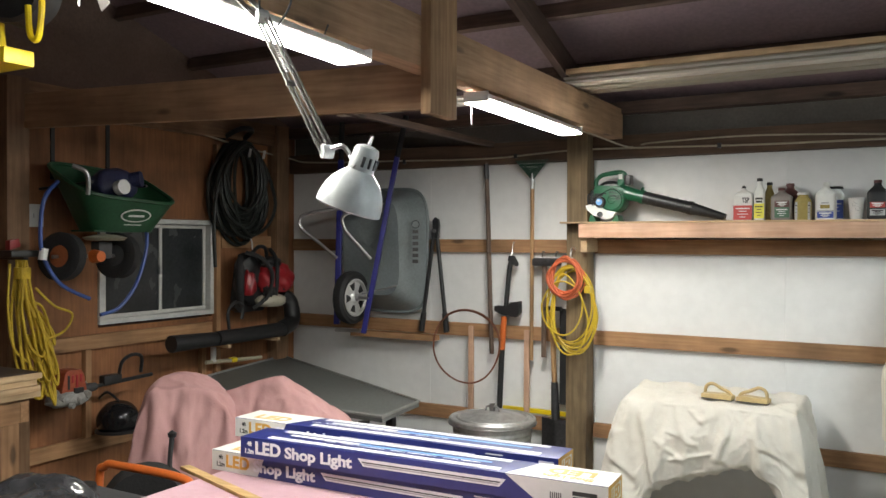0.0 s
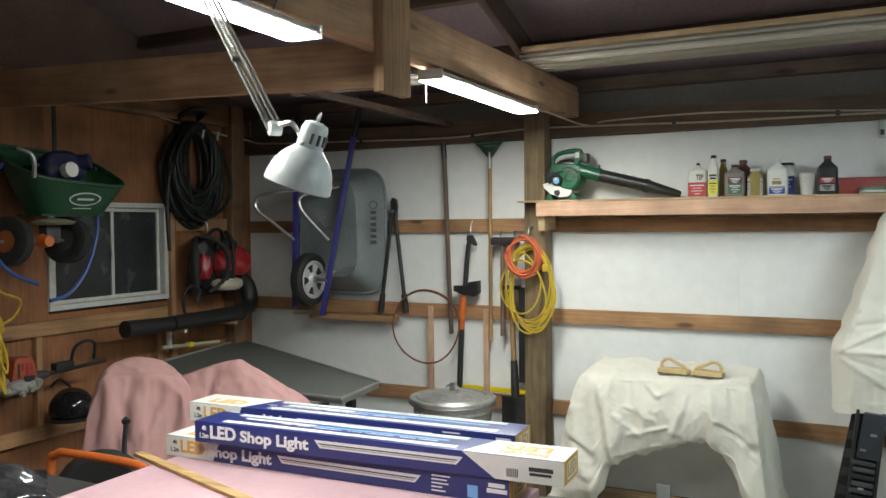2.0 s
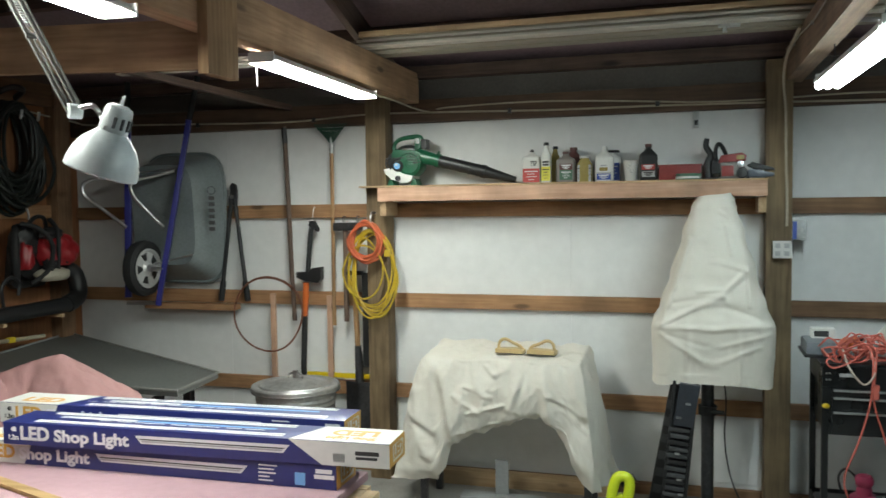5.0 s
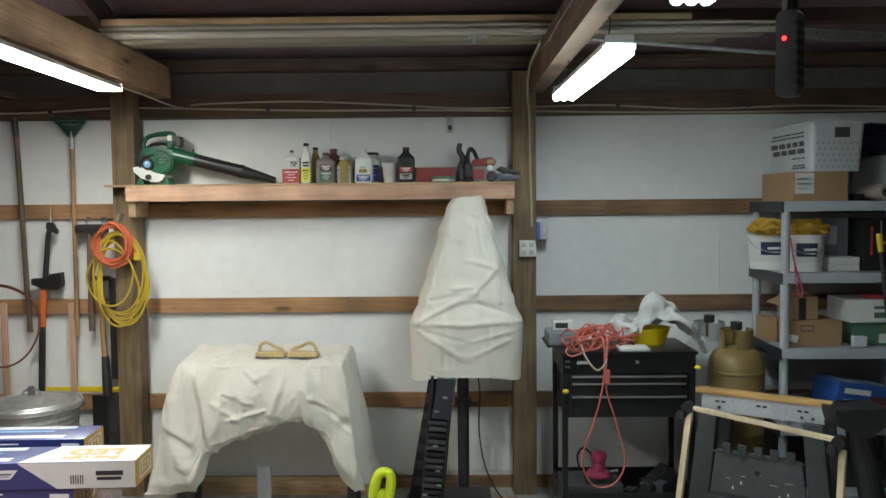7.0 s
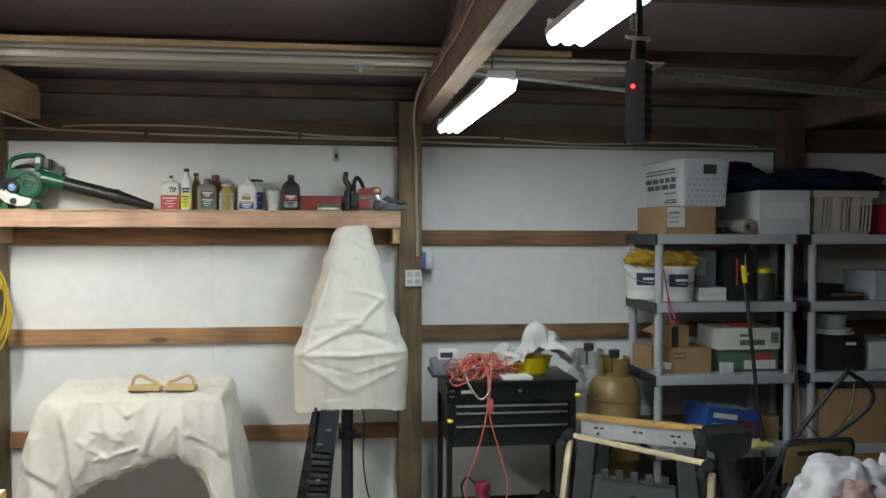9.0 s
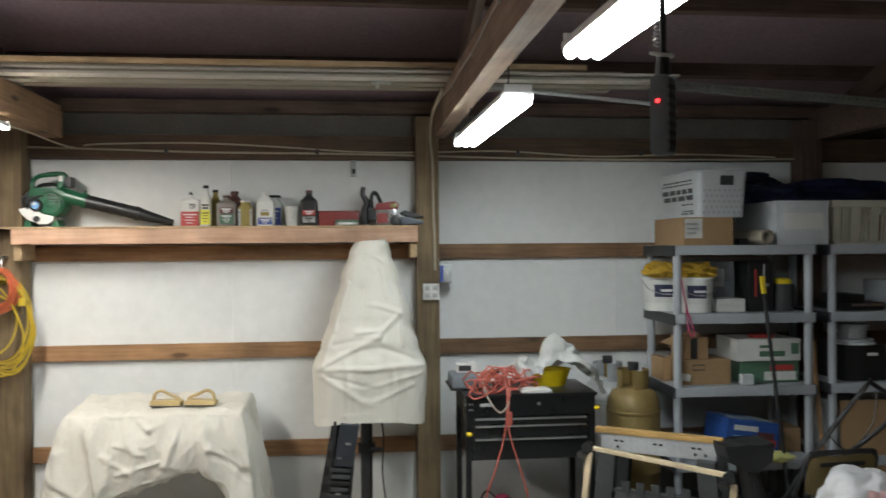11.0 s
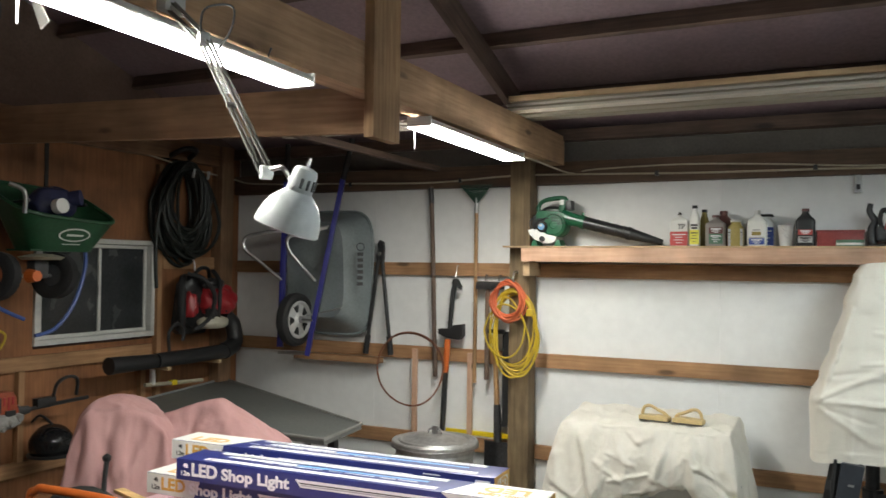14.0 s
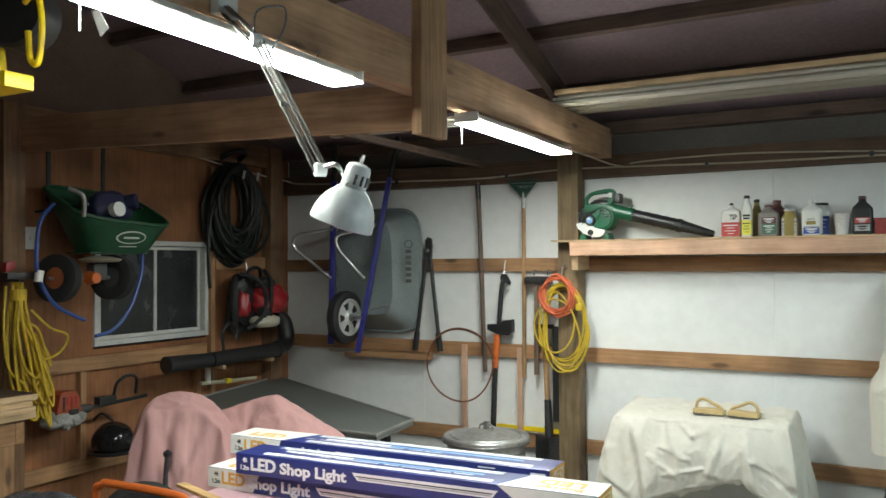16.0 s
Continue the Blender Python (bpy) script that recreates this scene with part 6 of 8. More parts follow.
part("loop_handle", tube([(0.40, -0.02, 0.05), (0.41, -0.05, 0.17), (0.50, -0.06, 0.22), (0.60, -0.05, 0.19), (0.62, -0.02, 0.06)], 0.014, 8), BLACK, tm)
part("hook", tube([(0.1, 0.24, 0.08), (0.1, 0.02, 0.06), (0.1, -0.04, 0.02)], 0.006, 6), STEEL, tm)
hm = thing("face_shield", "black safety helmet hung under the trimmer", "helmet", pose(-3.66, 3.12, 0.735))
part("shell", lump(0, 0, 0, 0.12, 0.125, 0.11, 9, 0.08, 1.2, cr=0.0), mat("gloss_black", (0.012, 0.012, 0.013), 0.15, var=0.1, bump=0.0), hm)
part("visor_rim", lathe([(0.118, -0.055), (0.132, -0.06), (0.132, -0.072), (0.11, -0.075)], 28), BLACK, hm)
part("strap", tube([(-0.2, 0.02, 0.1), (-0.1, 0.0, 0.15), (0.0, 0.0, 0.11)], 0.008, 6), BLACK, hm)

YROPE = mat("yellow_rope", (0.62, 0.42, 0.03), 0.7, var=0.2, scale=30, bump=0.2, fine=150)
yr = thing("yellow_rope", "bundle of yellow electric cord hung in long loops", "rope", pose(0, 0, 0))
bmr, rng = bmesh.new(), random.Random(12)
for k in range(24):
    a, b = rng.uniform(-0.05, 0.05), rng.uniform(-0.09, 0.09)
    dz = rng.uniform(-0.80, -0.45)
    bm_tube(bmr, [(-3.62 + a * 0.4, 2.475 + a * 0.3, 1.70), (-3.60 + a, 2.475 + b * 0.5 + 0.005, 1.50), (-3.59 + a, 2.495 + b + 0.02, 1.70 + dz * 0.55), (-3.58 + a, 2.55 + b * 1.1, 1.70 + dz * 0.85), (-3.58 + a, 2.60 + b * 0.8, 1.70 + dz), (-3.60 + a, 2.62 + b * 0.6, 1.70 + dz * 0.85), (-3.61 + a, 2.56 + b * 0.4, 1.70 + dz * 0.6)], 0.0075, 6, n=5)
    part("loop", bmr, YROPE, yr)
    bmr = bmesh.new()
bmr.free()
part("stray_loop", tube([(-3.58, 2.53, 1.55), (-3.55, 2.62, 1.45), (-3.54, 2.72, 1.40), (-3.55, 2.68, 1.31), (-3.56, 2.57, 1.27)], 0.0065, 6), YROPE, yr)
part("stray_loop", tube([(-3.60, 2.40, 1.68), (-3.57, 2.37, 1.45), (-3.57, 2.40, 1.25), (-3.58, 2.50, 1.15)], 0.0065, 6), YROPE, yr)
part("binding", rod((-3.61, 2.475, 1.60), (-3.61, 2.475, 1.66), 0.042, seg=14), YROPE, yr)
part("hook", box(-3.78, -3.58, 2.46, 2.49, 1.70, 1.72, bev=0.004), DSTEEL, yr)
part("holder", box(-3.68, -3.54, 2.37, 2.55, 1.715, 1.75, bev=0.01), BLACK, yr)
tagged(part("red_clamp", prism([(0, 0), (0.06, 0.02), (0.05, 0.06), (0.0, 0.05)], -0.02, 0.02, pose(-3.62, 2.40, 1.752, 0, 0, 90), 0.004), REDP), "red plastic clamp resting on the cord holder", "clamp")

sw = thing("wall_switch", "white light switch plate on the timber post", "light switch", pose(LEFT_X + 0.004, 2.74, 1.945))
part("plate", box(0, 0.012, -0.06, 0.06, -0.065, 0.065, bev=0.004), CARD_WHITE, sw)
part("toggle", box(0.012, 0.024, -0.006, 0.006, -0.012, 0.012, bev=0.002), CARD_WHITE, sw)

wbn = thing("wall_bench", "heavy timber workbench with a stacked plywood top", "workbench", pose(0, 0, 0))
for k in range(4):
    part("top_layer", box(-3.90, -3.33 + 0.012 * (k % 2), 1.2, 2.39 - 0.01 * (k % 3), 1.02 + k * 0.031, 1.049 + k * 0.031, bev=0.003), PALE[1], wbn)
part("apron", box(-3.88, -3.36, 2.30, 2.345, 0.90, 1.018, bev=0.003), FIR[0], wbn)
part("worn_top", box(-3.90, -3.335, 1.2, 2.378, 1.1425, 1.147), mat("stained_bench_top", (0.07, 0.045, 0.032), 0.7, var=0.25, scale=6), wbn, "dark stained worn bench surface")
part("front_rail", box(-3.40, -3.36, 1.2, 2.298, 0.90, 1.018, bev=0.003), FIR[1], wbn)
for y in (1.22, 2.20):
    part("leg", box(-3.45, -3.362, y, y + 0.095, 0.0, 0.898, bev=0.004), FIR[2], wbn)
    part("leg", box(-3.88, -3.80, y, y + 0.095, 0.0, 0.898, bev=0.004), FIR[2], wbn)
rm = thing("red_machine", "red metal tool stand with black drawers under the bench", "tool stand", pose(0, 0, 0))
part("body", box(-3.33, -3.20, 1.75, 2.02, 0.05, 0.93, bev=0.01), REDP, rm)
part("drawer", box(-3.32, -3.21, 1.735, 1.749, 0.55, 0.70, bev=0.003), BLACK, rm)
part("drawer", box(-3.199, -3.185, 1.77, 2.00, 0.55, 0.70, bev=0.003), BLACK, rm)
part("foot", box(-3.32, -3.21, 1.77, 2.0, 0.0, 0.049), BLACK, rm)

# ---- cord reel over the bench ----
rl = thing("cord_reel", "black cord reel with yellow outlet hung from the roof", "cord reel", pose(-1.70, 1.22, 2.50))
part("drum", lathe([(0.0, -0.05), (0.09, -0.05), (0.10, -0.04), (0.10, 0.04), (0.09, 0.05), (0.0, 0.05)], 28, pose(0, 0, 0, 90, 0, 20)), BLACK, rl)
part("bracket", box(-0.02, 0.02, -0.02, 0.02, 0.09, 1.47), DSTEEL, rl)
part("cord_loop", tube([(0.06, -0.03, 0.02), (0.11, -0.03, 0.05), (0.135, -0.03, -0.05), (0.12, -0.03, -0.15), (0.085, -0.03, -0.14), (0.075, -0.03, -0.06)], 0.0085, 8), YEL, rl, "yellow cord")
part("outlet_stem", rod((-0.07, -0.03, -0.09), (-0.07, -0.03, -0.17), 0.022, 0.028, 12), YEL, rl)
part("outlet_block", box(-0.18, 0.03, -0.07, 0.02, -0.215, -0.17, bev=0.008), YEL, rl, "yellow outlet block")
part("pull_tag", prism([(-0.03, 0.03), (0.0, 0.028), (0.035, -0.025), (0.005, -0.042)], -0.002, 0.002, pose(0.358, -0.02, -0.07)), CARD_WHITE, rl)
part("tag_arm", rod((0.0, 0.0, 0.10), (0.335, -0.02, -0.045), 0.0025, seg=6), DSTEEL, rl)

# ---- things on the wall shelf ----
SZ, SY = 1.9325, 4.87


def bottle(name, label, x, w, d, h, col, neck=0.02, cap=None, capcol=None, y=SY, lab=None, shoulder=0.72, capr=None, group="bottles on the shelf"):
    """A flat moulded bottle: body, shoulder, neck, cap and a printed label."""
    t = thing(name, label, "bottle", pose(x, y, SZ), group)
    e = 0.45

    def fn(u, v):
        a = 2 * math.pi * u
        c, s = math.cos(a), math.sin(a)
        sx, sy = math.copysign(abs(c) ** e, c), math.copysign(abs(s) ** e, s)
        if v < 0.08:
            k = 0.9 + 0.1 * v / 0.08
            z = h * shoulder * v
        elif v < 0.6:
            k = 1.0
            z = h * shoulder * ((v - 0.08) / 0.52 * 0.92 + 0.08)
        elif v < 0.9:
            q = (v - 0.6) / 0.3
            k = None
            z = h * (shoulder + (0.9 - shoulder) * q)
            q = q * q * (3 - 2 * q)
            return Vector((w / 2 * sx * (1 - q) + neck * c * q, d / 2 * sy * (1 - q) + neck * s * q, z))
        else:
            z = h * (0.9 + (v - 0.9) * 0.4)
            return Vector((neck * c, neck * s, z))
        return Vector((w / 2 * sx * k, d / 2 * sy * k, z))
    bm = sheet(fn, 28, 24)
    bmesh.ops.remove_doubles(bm, verts=bm.verts, dist=0.0003)
    bmesh.ops.holes_fill(bm, edges=[q for q in bm.edges if q.is_boundary], sides=0)
    part("body", bm, col, t)
    part("cap", rod((0, 0, h * 0.925), (0, 0, h), (capr or neck * 1.2), (capr or neck * 1.2) * (0.9 if cap is None else cap), 14), capcol or BLACK, t)
    if lab:
        for (mt, x0, x1, z0, z1) in lab:
            part("label", box(x0 * w / 2, x1 * w / 2, -d / 2 - 0.0012, -d / 2 + 0.004, z0 * h, z1 * h), mt, t)
            if (z1 - z0) * h > 0.03 and mt is not CARD_WHITE:
                ink = INK_BLACK if mt in (CARD_WHITE, INK_YEL, INK_GREY) else INK_WHITE
                for k, q in enumerate((0.95, 0.55, 0.75, 0.4)):
                    zz = (z0 + (z1 - z0) * (0.80 - 0.2 * k)) * h
                    xm = (x0 + x1) / 2 * w / 2
                    part("print_line", box(xm - q * 0.4 * (x1 - x0) * w / 2, xm + q * 0.4 * (x1 - x0) * w / 2, -d / 2 - 0.0018, -d / 2 - 0.0013, zz - (0.0045 if k == 0 else 0.002), zz + 0.002), ink, t)
    return t


M = mat
P_WHITE = M("white_hdpe", (0.74, 0.74, 0.70), 0.4, var=0.05)
P_GREY = M("grey_jug", (0.25, 0.22, 0.20), 0.4, var=0.1)
P_BROWN = M("maroon_plastic", (0.12, 0.045, 0.04), 0.4, var=0.1)
P_AMBER = M("amber_liquid", (0.38, 0.30, 0.10), 0.25, var=0.12)
INK_RED = M("red_label", (0.46, 0.05, 0.045), 0.4, var=0.06)
INK_YEL = M("yellow_label", (0.75, 0.70, 0.08), 0.4, var=0.06)
INK_BLUE = M("blue_label", (0.05, 0.09, 0.36), 0.4, var=0.06)
INK_GREEN = M("green_label", (0.08, 0.17, 0.11), 0.4, var=0.06)
tsp = bottle("cleaner_jug", "white and red cleaner bottle with black spout on the shelf", -0.393, 0.108, 0.07, 0.205, P_WHITE, 0.012, 0.4, BLACK, lab=[(INK_RED, -0.96, 0.96, 0.02, 0.43), (CARD_WHITE, -0.9, 0.9, 0.45, 0.70)], shoulder=0.74)
text("TSP", 0.04, pose(-0.005, -0.037, 0.105, 90), INK_BLACK, tsp, width=0.042)
bottle("spray_bottle", "slim yellow and white bottle with black cap on the shelf", -0.305, 0.058, 0.05, 0.245, P_WHITE, 0.014, None, BLACK, lab=[(INK_YEL, -0.95, 0.95, 0.05, 0.40), (INK_BLACK, -0.6, 0.6, 0.42, 0.47), (INK_BLACK, -0.7, 0.7, 0.49, 0.54)], shoulder=0.66)
bottle("slim_bottle", "slim dark bottle with black cap behind the others", -0.262, 0.05, 0.05, 0.225, P_AMBER, 0.014, None, BLACK, y=4.95, shoulder=0.66)
bottle("oil_jug", "grey-brown oil jug with green label on the shelf", -0.185, 0.115, 0.07, 0.185, P_GREY, 0.018, None, P_BROWN, lab=[(INK_GREEN, -0.6, 0.75, 0.08, 0.4), (P_BROWN, -0.6, 0.75, 0.405, 0.6)], shoulder=0.7)
bottle("maroon_jug", "maroon oil jug behind the grey one", -0.15, 0.10, 0.07, 0.215, P_BROWN, 0.02, None, P_BROWN, y=4.955, shoulder=0.7)
bottle("flat_can", "short amber bottle with pale cap on the shelf", -0.072, 0.09, 0.06, 0.155, P_AMBER, 0.028, None, P_WHITE, lab=[(INK_GREY, -0.9, -0.6, 0.02, 0.66), (INK_GREY, 0.6, 0.9, 0.02, 0.66)], shoulder=0.66)
bottle("white_jug", "white plastic jug with blue label on the shelf", 0.046, 0.108, 0.07, 0.21, P_WHITE, 0.016, 0.7, P_WHITE, lab=[(INK_BLUE, -0.8, 0.75, 0.05, 0.22), (INK_GREY, -0.8, 0.75, 0.225, 0.26), (P_AMBER, -0.5, 0.4, 0.30, 0.40), (INK_GREY, -0.4, 0.3, 0.43, 0.47)], shoulder=0.66)
bottle("dark_jug", "dark blue-labelled jug with black cap behind the white one", 0.085, 0.10, 0.06, 0.19, P_WHITE, 0.03, None, BLACK, y=4.96, lab=[(INK_BLUE, -0.9, 0.9, 0.05, 0.6)], capr=0.045)
bottle("motor_oil", "black motor oil bottle with red label on the shelf", 0.302, 0.105, 0.06, 0.215, BLACK, 0.018, None, P_BROWN, lab=[(INK_RED, -0.7, 0.7, 0.30, 0.44), (INK_GREY, -0.7, 0.7, 0.10, 0.26)], shoulder=0.66)
cup = thing("paper_cup", "white paper cup with grey rings on the shelf", "cup", pose(0.198, SY, SZ))
part("cup", lathe([(0.0, 0.001), (0.03, 0.001), (0.041, 0.118), (0.043, 0.121), (0.039, 0.12), (0.029, 0.006), (0.0, 0.006)], 24), CARD_WHITE, cup)
for a, z in ((255, 0.085), (285, 0.06), (270, 0.10)):
    rr = 0.0385 - 0.008 * (1 - z / 0.12)
    part("printed_ring", tube([(0.011 * math.cos(k * 0.6), 0, 0.011 * math.sin(k * 0.6)) for k in range(10)], 0.0014, 4, n=2), INK_GREY, cup).matrix_basis = pose(rr * math.cos(radians(a)), rr * math.sin(radians(a)) - 0.0005, z, 0, 0, a - 270)
rt = thing("red_tray", "shallow red metal toolbox on the shelf", "toolbox", pose(0, 0, 0))
part("body", box(0.36, 0.60, 4.86, 4.98, SZ, SZ + 0.088, bev=0.006), mat("brick_red_steel", (0.28, 0.04, 0.035), 0.5, var=0.15), rt)
part("lid_lip", box(0.355, 0.605, 4.855, 4.985, SZ + 0.08, SZ + 0.092, bev=0.003), MATS["brick_red_steel"], rt)
gt = thing("flat_tin", "flat green and white tin on the shelf", "tin", pose(0.53, 4.81, SZ))
part("tin", lathe([(0.0, 0.0), (0.07, 0.0), (0.07, 0.022), (0.072, 0.024), (0.072, 0.034), (0.0, 0.036)], 32), INK_GREEN, gt)
part("band", lathe([(0.0705, 0.006), (0.0712, 0.006), (0.0712, 0.018), (0.0705, 0.018)], 32), CARD_WHITE, gt)
# handheld blower
bl = thing("leaf_blower", "green handheld leaf blower with black nozzle on the shelf", "leaf blower", pose(-1.225, 4.86, SZ))
part("tank", prism([(-0.109, 0.103), (-0.098, 0.075), (-0.06, 0.04), (0.0, 0.017), (0.05, 0.015), (0.076, 0.03), (0.088, 0.058), (0.03, 0.072), (-0.02, 0.085), (-0.065, 0.112)], -0.085, 0.06, None, 0.008), P_WHITE, bl, "cream fuel tank")
part("tank_cap", lathe([(0.0, -0.016), (0.016, -0.014), (0.018, 0.0)], 14, pose(-0.01, -0.086, 0.045, -90)), BLACK, bl)
part("fan_case", lathe([(0.0, -0.050), (0.022, -0.050), (0.026, -0.054), (0.062, -0.052), (0.066, -0.045), (0.074, -0.042), (0.08, -0.03), (0.082, 0.0), (0.082, 0.06), (0.05, 0.075), (0.0, 0.075)], 30, pose(0.062, -0.03, 0.135, -90)), GREENP, bl)
part("shroud", prism([(-0.058, 0.215), (-0.02, 0.228), (0.09, 0.222), (0.135, 0.205), (0.125, 0.17), (0.0, 0.165), (-0.03, 0.15), (-0.06, 0.165)], -0.07, 0.06, None, 0.012), GREENP, bl)
part("engine_block", prism([(-0.085, 0.20), (-0.03, 0.21), (-0.01, 0.15), (-0.02, 0.09), (-0.075, 0.10), (-0.095, 0.14)], -0.055, 0.055, None, 0.01), BLACK, bl)
for k in range(5):
    part("cooling_fin", box(-0.082, -0.028, -0.062, -0.056, 0.125 + k * 0.016, 0.131 + k * 0.016, None, 0.001), DSTEEL, bl)
part("spark_lead", tube([(-0.07, -0.06, 0.18), (-0.095, -0.07, 0.165), (-0.09, -0.075, 0.12), (-0.06, -0.07, 0.10)], 0.005, 6), BLACK, bl)
part("starter", lathe([(0.0, -0.03), (0.03, -0.028), (0.036, -0.012), (0.036, 0.0)], 24, pose(-0.011, -0.075, 0.122, -90)), BLACK, bl)
part("starter_badge", lathe([(0.0, -0.034), (0.018, -0.033), (0.021, -0.029)], 18, pose(-0.011, -0.075, 0.122, -90)), INK_LBLUE, bl)
part("badge_mark", box(-0.022, -0.004, -0.1105, -0.1085, 0.124, 0.136, None, 0.001), CARD_WHITE, bl)
for k in range(6):
    for j in range(3):
        a = radians(8 + 20 * k)
        part("vent_slot", box(-0.007, 0.007, -0.003, 0.003, -0.0045, 0.0045, pose(0.066 + (0.032 + 0.017 * j) * math.cos(a), (-0.0835, -0.0835, -0.073)[j], 0.135 + (0.03 + 0.018 * j) * math.sin(a), 0, -math.degrees(a), 0)), BLACK, bl)
for x, z, w in ((0.055, 0.163, 0.05), (0.058, 0.147, 0.042), (0.06, 0.131, 0.036)):
    part("grille_bar", box(x, x + w, -0.094, -0.086, z, z + 0.006, None, 0.002), INK_GREEN, bl)
for x in (-0.095, 0.058):
    part("foot", prism([(x, 0.0), (x + 0.05, 0.0), (x + 0.034, 0.042), (x + 0.012, 0.042)], -0.06, 0.05, None, 0.004), GREENP, bl)
part("handle", tube([(-0.05, 0, 0.20), (-0.066, 0, 0.25), (-0.034, 0, 0.292), (0.04, 0, 0.308), (0.105, 0, 0.306), (0.118, 0, 0.28), (0.092, 0, 0.215)], lambda q: 0.014 + 0.007 * max(0.0, (q - 0.4)) / 0.6, 10), GREENP, bl)
part("handle_grip", prism([(0.075, 0.23), (0.10, 0.225), (0.125, 0.30), (0.085, 0.306)], -0.02, 0.02, None, 0.008), GREENP, bl)
part("grip_patch", box(0.086, 0.112, -0.0225, -0.0195, 0.265, 0.298, None, 0.002), CARD_WHITE, bl)
part("trigger_bar", tube([(-0.05, 0, 0.222), (-0.01, 0, 0.246), (0.05, 0, 0.25), (0.088, 0, 0.238)], 0.009, 8), BLACK, bl)
part("fuel_line", tube([(-0.06, -0.09, 0.10), (-0.05, -0.095, 0.14), (0.0, -0.09, 0.175), (0.03, -0.08, 0.17)], 0.004, 6), BLACK, bl)
part("gap_plate", box(-0.05, 0.02, -0.078, -0.07, 0.155, 0.178, bev=0.004), BLACK, bl)
part("air_filter", box(0.128, 0.168, -0.045, 0.035, 0.228, 0.292, None, 0.014), BLACK, bl)
part("outlet", rod((0.10, -0.02, 0.188), (0.245, -0.02, 0.15), 0.046, 0.036, 20), GREENP, bl)
part("clamp_ring", rod((0.225, -0.02, 0.155), (0.25, -0.02, 0.149), 0.043, seg=20), GREENP, bl)
part("clamp_bolt", rod((0.236, -0.02, 0.19), (0.244, -0.02, 0.212), 0.008, seg=10), GREENP, bl)
part("nozzle", rod((0.245, -0.02, 0.150), (0.53, -0.02, 0.079), 0.038, 0.036, 20), BLACK, bl)
for q in (0.12, 0.3, 0.5, 0.7, 0.88):
    c = Vector((0.245, -0.02, 0.150)).lerp(Vector((0.53, -0.02, 0.079)), q)
    part("nozzle_rib", rod(c - Vector((0.004, 0, -0.001)), c + Vector((0.004, 0, -0.001)), 0.0395, seg=20), BLACK, bl)
part("nozzle_ring", rod((0.52, -0.02, 0.0815), (0.545, -0.02, 0.075), 0.041, seg=20), BLACK, bl)
part("nozzle_tip", rod((0.545, -0.02, 0.075), (0.735, -0.02, 0.022), 0.036, 0.018, 20), BLACK, bl)
# chainsaw
cs = thing("chainsaw", "small red and black chainsaw on the shelf", "chainsaw", pose(0.79, 4.86, SZ))
DRED = mat("dull_red", (0.30, 0.035, 0.03), 0.45)
part("crankcase", prism([(-0.085, 0.0), (0.05, 0.0), (0.06, 0.05), (0.02, 0.095), (-0.09, 0.095)], -0.05, 0.05, None, 0.008), mat("grimy_silver", (0.30, 0.27, 0.25), 0.5, metal=0.4, var=0.3), cs)
part("top_cover", prism([(-0.10, 0.09), (-0.085, 0.135), (0.03, 0.148), (0.055, 0.13), (0.05, 0.10)], -0.052, 0.05, None, 0.012), DRED, cs, "red engine cover")
part("side_cover", box(-0.08, -0.015, -0.056, -0.048, 0.015, 0.075, bev=0.006), DRED, cs)
part("starter", lathe([(0.0, -0.02), (0.026, -0.018), (0.031, 0.0)], 20, pose(0.028, -0.052, 0.032, -90)), BLACK, cs)
part("silver_cap", lathe([(0.0, -0.012), (0.018, -0.01), (0.02, 0.0)], 18, pose(0.02, -0.052, 0.082, -90)), STEEL, cs)
part("yellow_label", box(0.0, 0.04, -0.0545, -0.0525, 0.108, 0.132, bev=0.001), P_AMBER, cs)
part("rear_handle", tube([(-0.15, 0, 0.01), (-0.155, 0, 0.09), (-0.14, 0, 0.14), (-0.165, 0, 0.19), (-0.16, 0, 0.235)], lambda q: 0.024 - 0.010 * q, 10), BLACK, cs)
part("front_handle", tube([(-0.10, 0.0, 0.06), (-0.115, -0.03, 0.15), (-0.10, -0.035, 0.198), (-0.075, -0.02, 0.18), (-0.05, 0, 0.12)], 0.012, 10), BLACK, cs)
part("hand_guard", box(-0.135, -0.085, -0.03, 0.03, 0.03, 0.11, bev=0.01), BLACK, cs)
part("bar_sheath", prism([(0.055, 0.075), (0.085, 0.095), (0.20, 0.058), (0.205, 0.045), (0.09, 0.055)], -0.02, 0.02, None, 0.005), BLACK, cs)
part("bar", prism([(0.05, 0.012), (0.12, 0.005), (0.20, 0.012), (0.205, 0.028), (0.10, 0.055), (0.05, 0.05)], -0.012, 0.012, None, 0.004), mat("slate_plastic", (0.10, 0.12, 0.16), 0.4), cs)
part("belly", box(-0.13, 0.07, -0.045, 0.045, 0.0, 0.012, bev=0.004), BLACK, cs)

